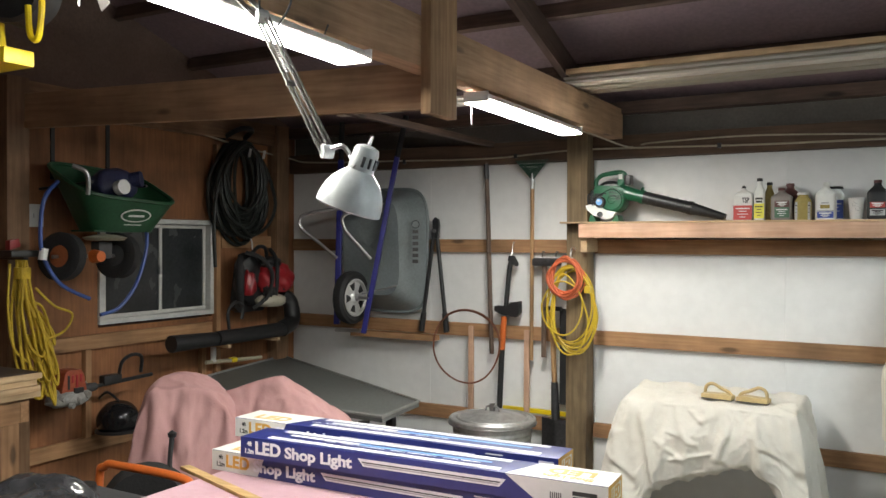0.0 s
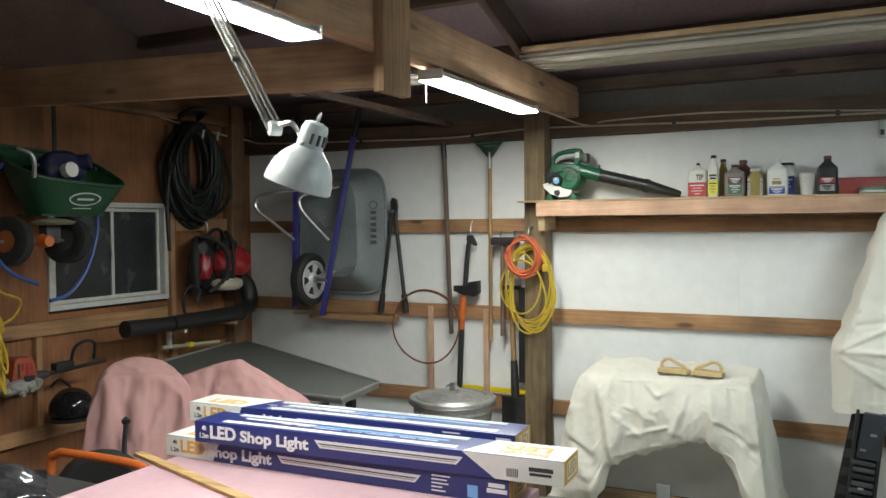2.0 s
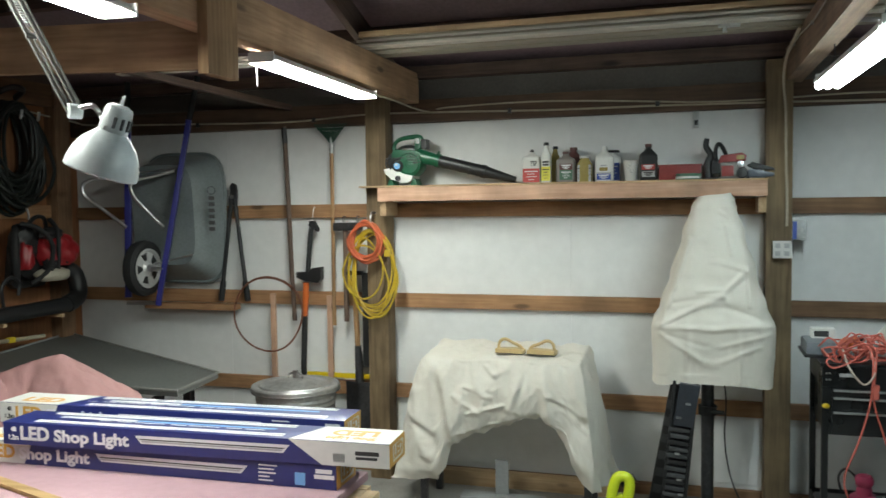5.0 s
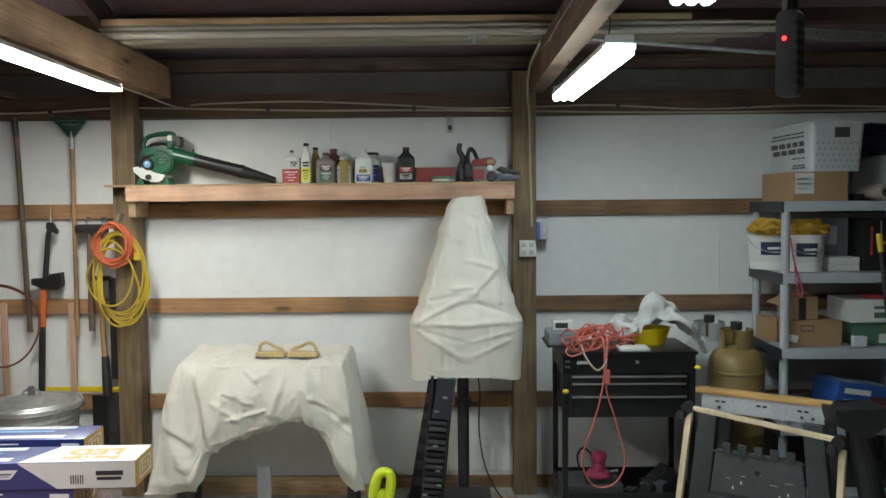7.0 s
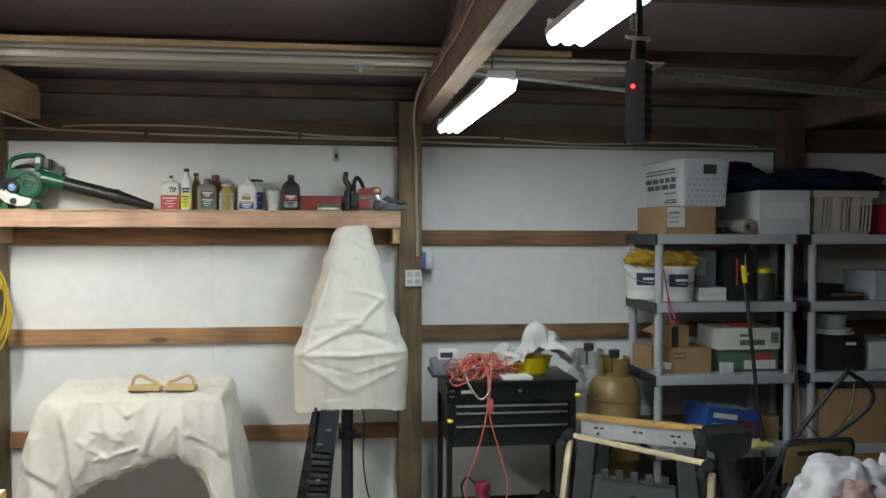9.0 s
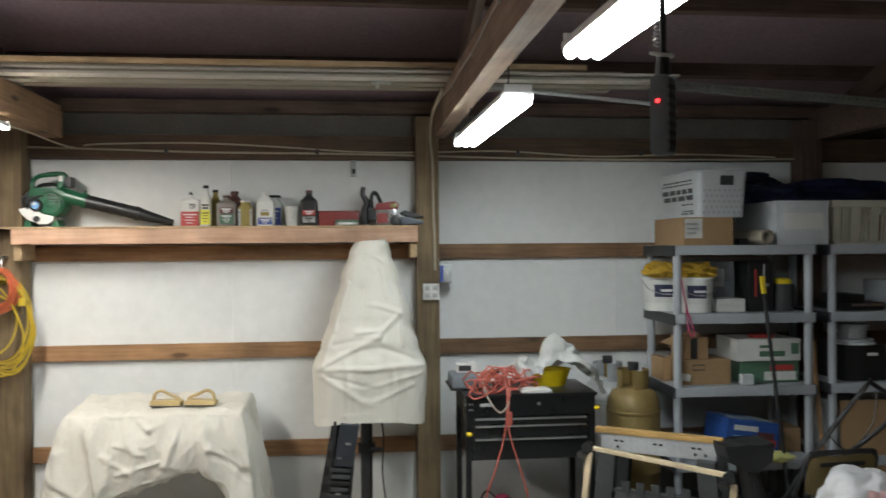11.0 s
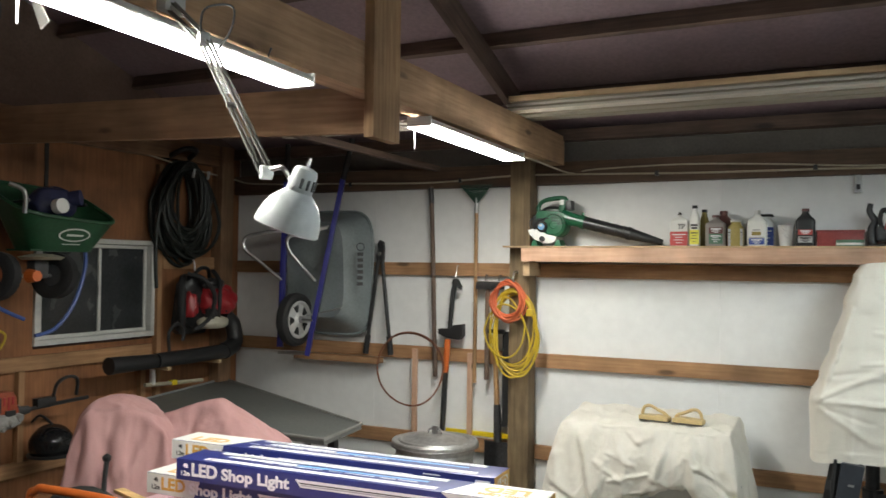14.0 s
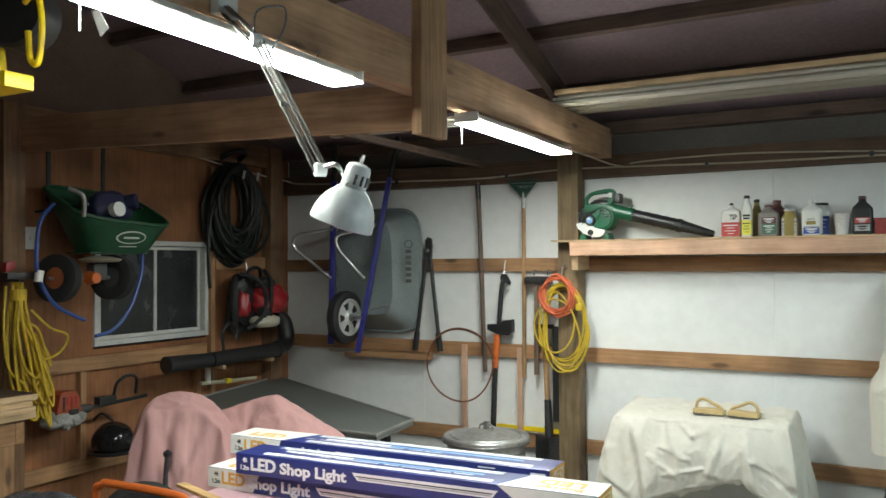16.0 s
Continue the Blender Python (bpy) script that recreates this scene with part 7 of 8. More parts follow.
# ---- wiring ----
CABLE = mat("cream_cable", (0.50, 0.43, 0.32), 0.6, var=0.12)
wr = thing("wall_cable", "cream electric cable stapled along the wall plate", "cable", pose(0, 0, 0))
rng = random.Random(4)
part("run", tube([(-3.86, 3.3, 2.66), (-3.86, 3.64, 2.605), (-3.86, 4.3, 2.51), (-3.85, 4.90, 2.46), (-3.66, 4.957, 2.425), (-2.8, 4.957, 2.40), (-2.1, 4.957, 2.385), (-1.5, 4.957, 2.41), (-0.9, 4.957, 2.40), (-0.3, 4.957, 2.385), (0.4, 4.957, 2.38), (1.0, 4.957, 2.37), (1.7, 4.957, 2.355), (2.6, 4.957, 2.35), (3.6, 4.957, 2.36)], 0.0065, 7), CABLE, wr)
part("run", tube([(-1.22, 4.15, 2.45), (-1.18, 4.5, 2.44), (-1.1, 4.94, 2.41), (-0.95, 4.954, 2.43), (-0.4, 4.954, 2.44), (0.1, 4.954, 2.42), (0.6, 4.954, 2.39), (1.0, 4.954, 2.39), (1.5, 4.954, 2.40), (2.1, 4.954, 2.37), (2.7, 4.954, 2.385), (3.3, 4.954, 2.37)], 0.0055, 7), CABLE, wr)
part("drop", tube([(1.035, 4.1, 2.62), (1.03, 4.6, 2.58), (1.035, 4.83, 2.48), (1.05, 4.852, 2.3), (1.055, 4.852, 2.0), (1.06, 4.852, 1.80), (1.06, 4.852, 1.66)], 0.0075, 7), CABLE, wr)
for x in (-2.8, -1.9, -0.55, 0.35, 1.6, 2.4):
    part("staple", box(x - 0.012, x + 0.012, 4.948, 4.961, 2.376, 2.406), DSTEEL, wr)
ob = thing("outlet_box", "white four-gang outlet box fixed to the timber post", "outlet", pose(1.034, 4.86, 1.53))
part("box", box(-0.046, 0.046, -0.04, -0.001, -0.045, 0.045, bev=0.004), GALV, ob)
pl = part("plate", box(-0.05, 0.05, -0.045, -0.0405, -0.049, 0.049, bev=0.002), CARD_WHITE, ob)
for x in (-0.024, 0.024):
    for z in (-0.022, 0.022):
        part("socket", box(x - 0.014, x + 0.014, -0.0475, -0.0455, z - 0.013, z + 0.013, bev=0.001), INK_GREY, pl)
sb = thing("switch_box", "grey metal switch box with blue side on the post", "switch box", pose(1.12, 4.93, 1.637))
part("box", box(-0.028, 0.045, -0.06, 0.06, -0.055, 0.055, bev=0.004), GALV, sb)
part("blue_plate", box(-0.027, -0.005, -0.064, -0.061, -0.05, 0.05), INK_BLUE, sb)
part("cover", box(0.0, 0.042, -0.066, -0.061, -0.045, 0.045, bev=0.002), GALV, sb)
part("toggle", box(0.016, 0.024, -0.078, -0.067, -0.01, 0.012, bev=0.002), CARD_WHITE, sb)
hk = thing("angle_bracket", "small galvanised angle bracket screwed to the wall", "bracket", pose(0.57, 5.0, 2.29))
part("plate", box(-0.018, 0.018, 0.0, 0.039, -0.045, 0.06, bev=0.002), GALV, hk)
part("hole", box(-0.009, 0.011, -0.002, 0.0005, -0.03, 0.0), BLACK, hk)

# ---- boards stored on the beams ----
TRIMW = mat("primed_trim", (0.35, 0.31, 0.24), 0.6, var=0.12, scale=5, stretch=(0.1, 1, 1), bump=0.05)
TRIMP = mat("white_primer", (0.60, 0.56, 0.48), 0.55, var=0.1, scale=5, stretch=(0.1, 1, 1), bump=0.05, col2=(0.48, 0.44, 0.37))
for k, (y, z, l0, l1, h, mt) in enumerate(((4.06, 2.668, -1.22, 2.25, 0.014, TRIMP), (4.075, 2.684, -1.20, 2.1, 0.012, TRIMW), (4.07, 2.698, -1.21, 2.3, 0.012, TRIMP), (4.09, 2.712, -1.18, 2.0, 0.012, TRIMW), (4.08, 2.726, -1.20, 1.8, 0.030, PALE[0]),
                                           (4.20, 2.668, -1.2, 2.2, 0.035, TRIMW), (4.21, 2.705, -1.19, 2.1, 0.03, PALE[0]), (4.32, 2.668, -1.2, 2.0, 0.05, TRIMW))):
    tagged(part("trim_board", box(l0, l1, -0.045, 0.045, z, z + h, pose(0, y + 0.045, 0, 0, 0, 0.25 * math.sin(2.3 * k)), 0.002), mt), "long primed trim board stored flat across the beams", "board", "boards stored on the beams")
for k in range(3):
    tagged(part("trim_board", box(-2.22 - 0.05 * k, -1.26, 3.32 + 0.085 * k, 3.375 + 0.085 * k, 2.50, 2.513, None, 0.002), TRIMP), "short white trim board stored beside the beam", "board", "boards stored on the beams")
tagged(part("board_rest", box(-2.10, -2.06, 2.64, 4.96, 2.461, 2.499, bev=0.003), DARKW[1]), "dark timber rest carrying short boards", "timber", kind="structure")
an = thing("ceiling_clip", "small galvanised clip under the stored boards", "clip", pose(0.72, 4.15, 2.655))
part("clip", boxes((-0.05, 0.05, -0.02, 0.02, 0.0, 0.012), (-0.03, -0.01, -0.02, 0.02, -0.025, -0.0001)), GALV, an)

# thin flex stapled along the side of the darker beam
fx = thing("stapled_flex", "thin pale flex stapled along the side of a beam", "cable", pose(0, 0, 0))
part("flex", tube([(1.046 + 0.06 * (4.96 - y) / (4.96 - FRONT_Y), y, 2.60 + 0.012 * math.sin(3.1 * y) + 0.006 * math.sin(7.7 * y)) for y in [1.6 + 0.2 * k for k in range(17)]], 0.0042, 6), mat("pale_flex", (0.42, 0.37, 0.31), 0.6, var=0.1), fx)
for k in range(5):
    y = 1.9 + 0.65 * k
    x = 1.0505 + 0.06 * (4.96 - y) / (4.96 - FRONT_Y)
    z = 2.60 + 0.012 * math.sin(3.1 * y) + 0.006 * math.sin(7.7 * y)
    part("staple", box(x - 0.011, x + 0.004, y - 0.003, y + 0.003, z - 0.008, z + 0.008, None, 0.001), STEEL, fx)

# ---- perforated track and power strip over the right bay ----
tk = thing("perforated_track", "perforated steel angle rail hung under the roof", "rail", pose(0, 0, 0))
bmt = bmesh.new()
for k in range(44):
    bm_box(bmt, k * 0.039, k * 0.039 + 0.025, -0.002, 0.002, 0.022, 0.031)
bm_box(bmt, 0, 1.72, -0.002, 0.002, 0.0, 0.0219)
bm_box(bmt, 0, 1.72, -0.002, 0.002, 0.0311, 0.044)
bm_box(bmt, 0, 1.72, 0.0021, 0.04, 0.0, 0.004)
part("rail", bmt, mat("dull_rail_steel", (0.20, 0.205, 0.18), 0.6, metal=0.3, var=0.2, scale=9, bump=0.08), tk).matrix_basis = pose(2.25, 4.02, 2.622, 0, 4.1, -1)
part("end_strut", rod((1.14, 4.02, 2.632), (2.20, 4.02, 2.537), 0.011, seg=8), GALV, tk)
gd = thing("pull_switch", "small black hanging pull switch with a red indicator light", "pull switch", pose(0.7735, 0.337, 1.86, 0, 0, -44))
# Black case; lens glare over it is put into the grey base colour.
part("case", prism(rounded(0.0120, 0.048, 0.003), -0.005, 0.005, pose(0, 0, 0.024), 0.001), mat("glare_lifted_case", (0.17, 0.19, 0.21), 0.8, var=0.15, spec=0.3), gd)
for k in range(7):
    part("edge_rib", box(0.0042, 0.0064, -0.0050, 0.0053, 0.006 + k * 0.0055, 0.009 + k * 0.0055, None, 0.0006), DGREY, gd)
part("neck", rod((0.0, 0.0, 0.0481), (0.0, 0.0, 0.062), 0.0048, 0.0036, 10), DGREY, gd)
part("indicator", lathe([(0.0, -0.001), (0.0011, -0.0007), (0.0013, 0.0)], 10, pose(-0.0012, -0.0051, 0.0325, -90)), glow("red_indicator", (1.0, 0.03, 0.03), 6.0), gd)
part("cord", rod((0.0, 0.0, 0.06), (0.0, 0.0, 2.38), 0.0022, seg=8), DGREY, gd)
part("tie", tube([(-0.006, -0.003, 0.062), (0.0, -0.005, 0.060), (0.007, -0.003, 0.059), (0.002, 0.004, 0.060)], 0.0012, 6, closed=True), CARD_WHITE, gd)
part("spring", tube([(-0.004 + 0.0016 * math.cos(i), 0.0016 * math.sin(i), 0.066 + i * 0.0004) for i in range(130)], 0.0005, 4, raw=True), STEEL, gd)

# ---- on and round the tool cart ----
cd = thing("orange_cord_tangle", "tangled orange extension cord piled on the tool cart", "extension cord", pose(0, 0, 0))
SALM = mat("salmon_cord", (0.50, 0.115, 0.085), 0.5, var=0.1)
rng = random.Random(21)
for k in range(15):
    cx, cy, cz = 1.34 + rng.uniform(-0.10, 0.14), 4.31 + rng.uniform(-0.09, 0.09), 1.062 + rng.uniform(-0.025, 0.03)
    ph, rx, ry = rng.uniform(0, 6), rng.uniform(0.04, 0.13), rng.uniform(0.04, 0.10)
    P = [(cx + rx * math.cos(a + ph) + 0.02 * math.sin(2 * a), cy + ry * math.sin(a + ph), max(1.024, cz + rng.uniform(0.02, 0.05) * math.sin(2 * a + ph) + 0.018 * math.sin(a * 3 + k))) for a in [2 * math.pi * i / 12 for i in range(12)]]
    part("loop", tube(P, 0.0046, 6, closed=True, n=4), SALM, cd)
part("stray", tube([(1.42, 4.24, 1.06), (1.48, 4.20, 1.09), (1.54, 4.19, 1.10), (1.58, 4.24, 1.09)], 0.0046, 6), SALM, cd)
part("stray", tube([(1.22, 4.20, 1.05), (1.17, 4.14, 1.03), (1.20, 4.135, 1.0), (1.28, 4.14, 1.03), (1.33, 4.2, 1.06)], 0.0046, 6), SALM, cd)
part("hanging_loop", tube([(1.36, 4.22, 1.10), (1.37, 4.13, 1.05), (1.36, 4.115, 0.85), (1.31, 4.112, 0.65), (1.25, 4.11, 0.47), (1.29, 4.11, 0.34), (1.36, 4.11, 0.31), (1.44, 4.11, 0.35), (1.475, 4.11, 0.47), (1.42, 4.112, 0.68), (1.375, 4.115, 0.85), (1.385, 4.13, 1.04), (1.40, 4.22, 1.09)], 0.005, 6, n=6), SALM, cd)
part("plug", box(1.365, 1.395, 4.10, 4.13, 0.86, 0.93, bev=0.006), SALM, cd)
part("grey_loop", tube([(1.25, 4.2, 1.08), (1.27, 4.12, 1.0), (1.33, 4.11, 0.93), (1.38, 4.12, 0.99), (1.37, 4.2, 1.08)], 0.005, 6, n=6), mat("beige_cord", (0.45, 0.38, 0.32), 0.5), cd)
dl = thing("orange_drill", "orange corded hand tool on the tool cart", "power tool", pose(1.29, 4.36, 1.02))
part("body", rod((-0.03, 0.02, 0.032), (0.06, 0.05, 0.075), 0.030, 0.024, 14), ORANGE, dl)
part("grip", rod((0.0, 0.02, 0.045), (-0.03, -0.06, 0.02), 0.018, seg=12), ORANGE, dl)
part("collar", rod((0.055, 0.048, 0.072), (0.085, 0.058, 0.086), 0.022, 0.014, 12), BLACK, dl)
ca = thing("grey_tool_case", "grey plastic tool case on the tool cart", "tool case", pose(0, 0, 0))
part("shell", box(1.10, 1.25, 4.30, 4.54, 1.0185, 1.095, bev=0.02), mat("slate_case", (0.16, 0.18, 0.20), 0.5, var=0.1), ca)
part("tray", box(1.09, 1.26, 4.28, 4.56, 1.0186, 1.034, bev=0.006), BLACK, ca)
kb = thing("small_carton", "small printed carton on the grey tool case", "box", pose(0, 0, 0))
part("carton", box(1.14, 1.25, 4.42, 4.5, 1.096, 1.145, bev=0.002), CARD_WHITE, kb)
part("print", box(1.15, 1.22, 4.4185, 4.4199, 1.105, 1.135), INK_BLACK, kb)
yb = thing("yellow_tub", "yellow plastic tub on the tool cart", "tub", pose(1.66, 4.42, 1.0185))
part("tub", lathe([(0.0, 0.0), (0.095, 0.0), (0.125, 0.085), (0.13, 0.09), (0.12, 0.086), (0.09, 0.006), (0.0, 0.006)], 24, None, 0.8), YEL, yb)
rg = thing("white_rag", "crumpled white cotton rag heaped over the yellow tub", "rag", pose(0, 0, 0))
RAG = cloth("white_rag_cloth", (0.58, 0.58, 0.56), (0.49, 0.49, 0.47), 0.15, 140)


def rag(u, v):
    """A heap: a low lobe, a high knot, then a long tail falling over the cart's edge."""
    x = 1.47 + 0.50 * u
    hgt = 0.13 * math.exp(-((u - 0.12) / 0.14) ** 2) + 0.20 * math.exp(-((u - 0.42) / 0.13) ** 2) + 0.16 * math.exp(-((u - 0.66) / 0.16) ** 2)
    z = 1.045 + hgt * math.sin(math.pi * min(1, max(0, 0.10 + 0.82 * v))) ** 0.8 - 0.05 * max(0, u - 0.8) * 4
    lift = math.exp(-((u - 0.52) / 0.2) ** 2)
    return Vector((x, 4.27 + 0.06 * lift * (1 - v) + 0.25 * v + 0.03 * math.sin(u * 7), z + 0.05 * lift * (1 - v) + 0.03 * noise.noise(Vector((u * 5, v * 4, 1)))))


part("cloth", drape(sheet(rag, 46, 26), lambda p, d: np.full(len(p), 0.16), 5.0, 0.025, 0.07, 0.04, 8.0, 0.08, 0.25, grain=(1, 1, 1)), RAG, rg, sharp=80)
pd = tagged(part("paper_pad", box(1.46, 1.62, 4.17, 4.30, 1.0185, 1.032, pose(0, 0, 0), 0.002), CARD_WHITE), "white pad of paper lying on the tool cart", "paper")
sd = thing("palm_sander", "dark magenta palm sander in the cart's lower tray", "sander", pose(1.366, 4.27, 0.2865))
MAG = mat("magenta_plastic", (0.30, 0.03, 0.075), 0.4, var=0.1)
part("base", box(-0.075, 0.075, -0.05, 0.05, 0.0, 0.03, bev=0.004), RUBBERY, sd)
part("skirt", lathe([(0.0, 0.0301), (0.062, 0.0301), (0.066, 0.042), (0.06, 0.058), (0.042, 0.064), (0.0, 0.066)], 24), MAG, sd)
part("body", lathe([(0.0, 0.066), (0.038, 0.066), (0.036, 0.092), (0.032, 0.104), (0.04, 0.116), (0.044, 0.138), (0.036, 0.158), (0.02, 0.165), (0.0, 0.166)], 24), MAG, sd)
part("dust_port", rod((0.03, -0.01, 0.05), (0.10, -0.02, 0.062), 0.014, seg=10), BLACK, sd)
part("cord", tube([(-0.03, 0.0, 0.14), (-0.08, 0.02, 0.18), (-0.11, 0.04, 0.13), (-0.09, 0.08, 0.04)], 0.006, 6), BLACK, sd)
tc2 = thing("black_tool_case", "black plastic tool case lying in the cart's lower tray", "tool case", pose(0, 0, 0))
part("lower_shell", box(1.16, 1.49, 4.20, 4.46, 0.131, 0.206, bev=0.012), BLACK, tc2)
part("upper_shell", box(1.16, 1.49, 4.20, 4.46, 0.2065, 0.286, bev=0.014), DGREY, tc2)
part("latch", box(1.29, 1.33, 4.192, 4.201, 0.185, 0.23, bev=0.003), DSTEEL, tc2)
for k in range(7):
    rng = random.Random(50 + k)
    x = 1.545 + 0.04 * k
    tagged(part("tool_part", box(-0.04, 0.04, -0.03, 0.03, 0.0, rng.uniform(0.05, 0.16), pose(x, 4.25 + rng.uniform(0, 0.2), 0.131, 0, 0, rng.uniform(0, 90)), 0.008), (BLACK, DGREY, DSTEEL)[k % 3]), "dark power tool part lying in the cart tray", "tool part", "tools in the cart tray")
tagged(part("dust_hood", prism([(-0.15, 0.0), (0.10, 0.0), (0.12, 0.16), (0.05, 0.20)], -0.07, 0.07, pose(1.70, 4.40, 0.131), 0.008), BLACK), "black plastic dust hood leaning in the cart tray", "dust hood")

# ---- gas bottles ----
GOLD = mat("gold_paint", (0.30, 0.205, 0.075), 0.52, metal=0.15, var=0.12, scale=5, bump=0.05)
GREYT = mat("grey_tank_paint", (0.42, 0.43, 0.43), 0.45, var=0.12)


def gas_bottle(x, y, col, label):
    t = thing("gas_bottle", label, "gas bottle", pose(x, y, 0), "gas bottles")
    part("foot_ring", lathe([(0.12, 0.0), (0.125, 0.0), (0.125, 0.05), (0.12, 0.05)], 28), col, t)
    part("tank", lathe([(0.0, 0.045), (0.09, 0.05), (0.14, 0.10), (0.155, 0.18), (0.155, 0.48), (0.158, 0.485), (0.158, 0.50), (0.155, 0.505), (0.155, 0.85), (0.148, 0.905), (0.125, 0.945), (0.09, 0.968), (0.04, 0.98), (0.0, 0.982)], 40), col, t)
    bm = bmesh.new()
    for a0, a1 in ((252, 395), (75, 208)):
        n = 14
        for i in range(n):
            a, b = radians(a0 + (a1 - a0) * i / n), radians(a0 + (a1 - a0) * (i + 1) / n)
            vs = [bm.verts.new((0.092 * math.cos(q), 0.092 * math.sin(q), z)) for q, z in ((a, 0.955), (b, 0.955), (b, 1.075), (a, 1.075))]
            bm.faces.new(vs)
    bmesh.ops.remove_doubles(bm, verts=bm.verts, dist=0.0005)
    bmesh.ops.solidify(bm, geom=list(bm.faces), thickness=0.004)
    part("collar", bm, col, t)
    part("weld_band", lathe([(0.1555, 0.825), (0.160, 0.828), (0.160, 0.842), (0.1555, 0.845)], 40), col, t)
    part("valve", rod((0, 0, 0.975), (0, 0, 1.07), 0.02, seg=12), mat("brass", (0.45, 0.30, 0.10), 0.35, metal=0.9), t)
    part("handwheel", rod((0, 0, 1.07), (0, 0, 1.115), 0.032, seg=14), DSTEEL, t)
    return t


g1 = gas_bottle(2.20, 4.55, GOLD, "gold-painted propane gas bottle standing by the rack")
part("tag", box(0.0, 0.085, -0.112, -0.106, 1.05, 1.09, pose(0, 0, 0, 0, 12), 0.001), CARD_WHITE, g1)
gas_bottle(2.14, 4.855, GREYT, "pale grey propane gas bottle standing behind the gold one")

# ---- folding workbench and wooden frame ----
wm = thing("folding_workbench", "grey plastic folding workbench with wooden jaw", "workbench", pose(2.145, 3.965, 0, 0, 0, -33))
part("jaw", box(-0.32, 0.32, -0.10, -0.045, 0.825, 0.85, bev=0.003), wood("jaw_pine", (0.58, 0.36, 0.13), 0, (0.44, 0.25, 0.08)), wm)
ch = part("steel_channel", box(-0.29, 0.29, -0.09, 0.0, 0.735, 0.824, bev=0.003), mat("zinc_channel", (0.55, 0.56, 0.57), 0.4, metal=0.35, var=0.15), wm)
for x in (-0.22, -0.19, -0.02, 0.01, 0.17, 0.20):
    part("slot", box(x, x + 0.02, -0.0925, -0.0905, 0.785, 0.795), BLACK, ch)
for x in (-0.20, 0.19, 0.24):
    part("bolt", rod((x, -0.09, 0.76), (x, -0.096, 0.76), 0.008, seg=10), DSTEEL, ch)
for s in (-1, 1):
    part("leg_panel", prism([(s * 0.20, 0.74), (s * 0.29, 0.74), (s * 0.37, 0.0), (s * 0.26, 0.0)], -0.14, -0.06, None, 0.008), DGREY, wm)
    part("leg_panel", prism([(s * 0.20, 0.74), (s * 0.29, 0.74), (s * 0.35, 0.0), (s * 0.26, 0.0)], 0.18, 0.25, None, 0.008), DGREY, wm)
pn = part("front_panel", prism([(-0.20, 0.56), (0.20, 0.56), (0.23, 0.33), (-0.23, 0.33)], -0.145, -0.12, None, 0.006), mat("mid_grey_plastic", (0.085, 0.088, 0.092), 0.45, var=0.14), wm)
part("cross_bar", prism([(-0.25, 0.33), (0.25, 0.33), (0.265, 0.22), (-0.265, 0.22)], -0.16, -0.10, None, 0.01), DGREY, wm)
part("tray_shelf", box(-0.25, 0.25, -0.05, 0.2, 0.21, 0.225), DGREY, wm)
for k in range(5):
    part("clip", box(-0.165 + k * 0.075, -0.125 + k * 0.075, -0.16, -0.14, 0.545, 0.60, bev=0.005), DGREY, pn)
part("panel_bolt", rod((0.0, -0.145, 0.47), (0.0, -0.152, 0.47), 0.014, seg=12), BLACK, pn)
for x, z in ((0.215, 0.545), (0.225, 0.335)):
    part("panel_rim", box(-x, x, -0.150, -0.1455, z, z + 0.01, None, 0.001), DGREY, pn)
for k in range(5):
    part("scuff", box(-0.15 + 0.07 * k, -0.13 + 0.075 * k, -0.1466, -0.1456, 0.42 + 0.02 * (k % 3), 0.423 + 0.02 * (k % 3)), INK_GREY, pn)
for x, z in ((-0.12, 0.37), (-0.08, 0.40), (0.10, 0.36), (0.14, 0.38)):
    part("paint_fleck", box(x, x + 0.008, -0.1465, -0.1455, z, z + 0.015), CARD_WHITE, pn)

BARE = wood("bare_pine", (0.70, 0.56, 0.38), 2, (0.60, 0.46, 0.29), knots=False)
wf = thing("folding_easel", "light wooden folding frame with black corner joints", "easel", pose(0, 0, 0))
A, B = Vector((1.735, 3.84, 0.80)), Vector((2.235, 3.40, 0.765))
part("top_bar", flat_bar(A, B, 0.03, 0.02), BARE, wf)
part("leg", flat_bar(A + Vector((-0.005, -0.01, -0.02)), (1.60, 3.70, 0.0), 0.03, 0.02), BARE, wf)
part("leg", flat_bar(B + Vector((0.03, -0.01, -0.04)), (2.23, 3.36, 0.0), 0.03, 0.02), BARE, wf)
for c in (A + Vector((-0.01, 0, 0)), B + Vector((0.015, -0.005, -0.01))):
    part("joint", rod(c + Vector((-0.015, -0.02, 0)), c + Vector((0.015, 0.02, 0)), 0.028, seg=16), BLACK, wf)
    part("joint_bolt", rod(c + Vector((-0.05, -0.03, -0.03)), c + Vector((-0.02, 0.0, -0.03)), 0.02, seg=12), DSTEEL, wf)

# ---- rack contents ----
CARTON = mat("brown_cardboard", (0.36, 0.225, 0.115), 0.8, var=0.08, scale=5, bump=0.1, fine=70)


def carton(name, label, x0, x1, y0, y1, z0, z1, col=None, rz=0, lab=None, group="boxes on the racks"):
    cx, cy = (x0 + x1) / 2, (y0 + y1) / 2
    t = thing(name, label, "box", pose(cx, cy, z0 + 0.0008, 0, 0, rz), group)
    w, d, h = (x1 - x0) / 2, (y1 - y0) / 2, z1 - z0
    part("box", box(-w, w, -d, d, 0, h, bev=0.003), col or CARTON, t)
    for (mt, a0, a1, b0, b1) in (lab or []):
        part("print", box(a0 * w, a1 * w, -d - 0.0015, -d - 0.0003, b0 * h, b1 * h), mt, t)
    return t


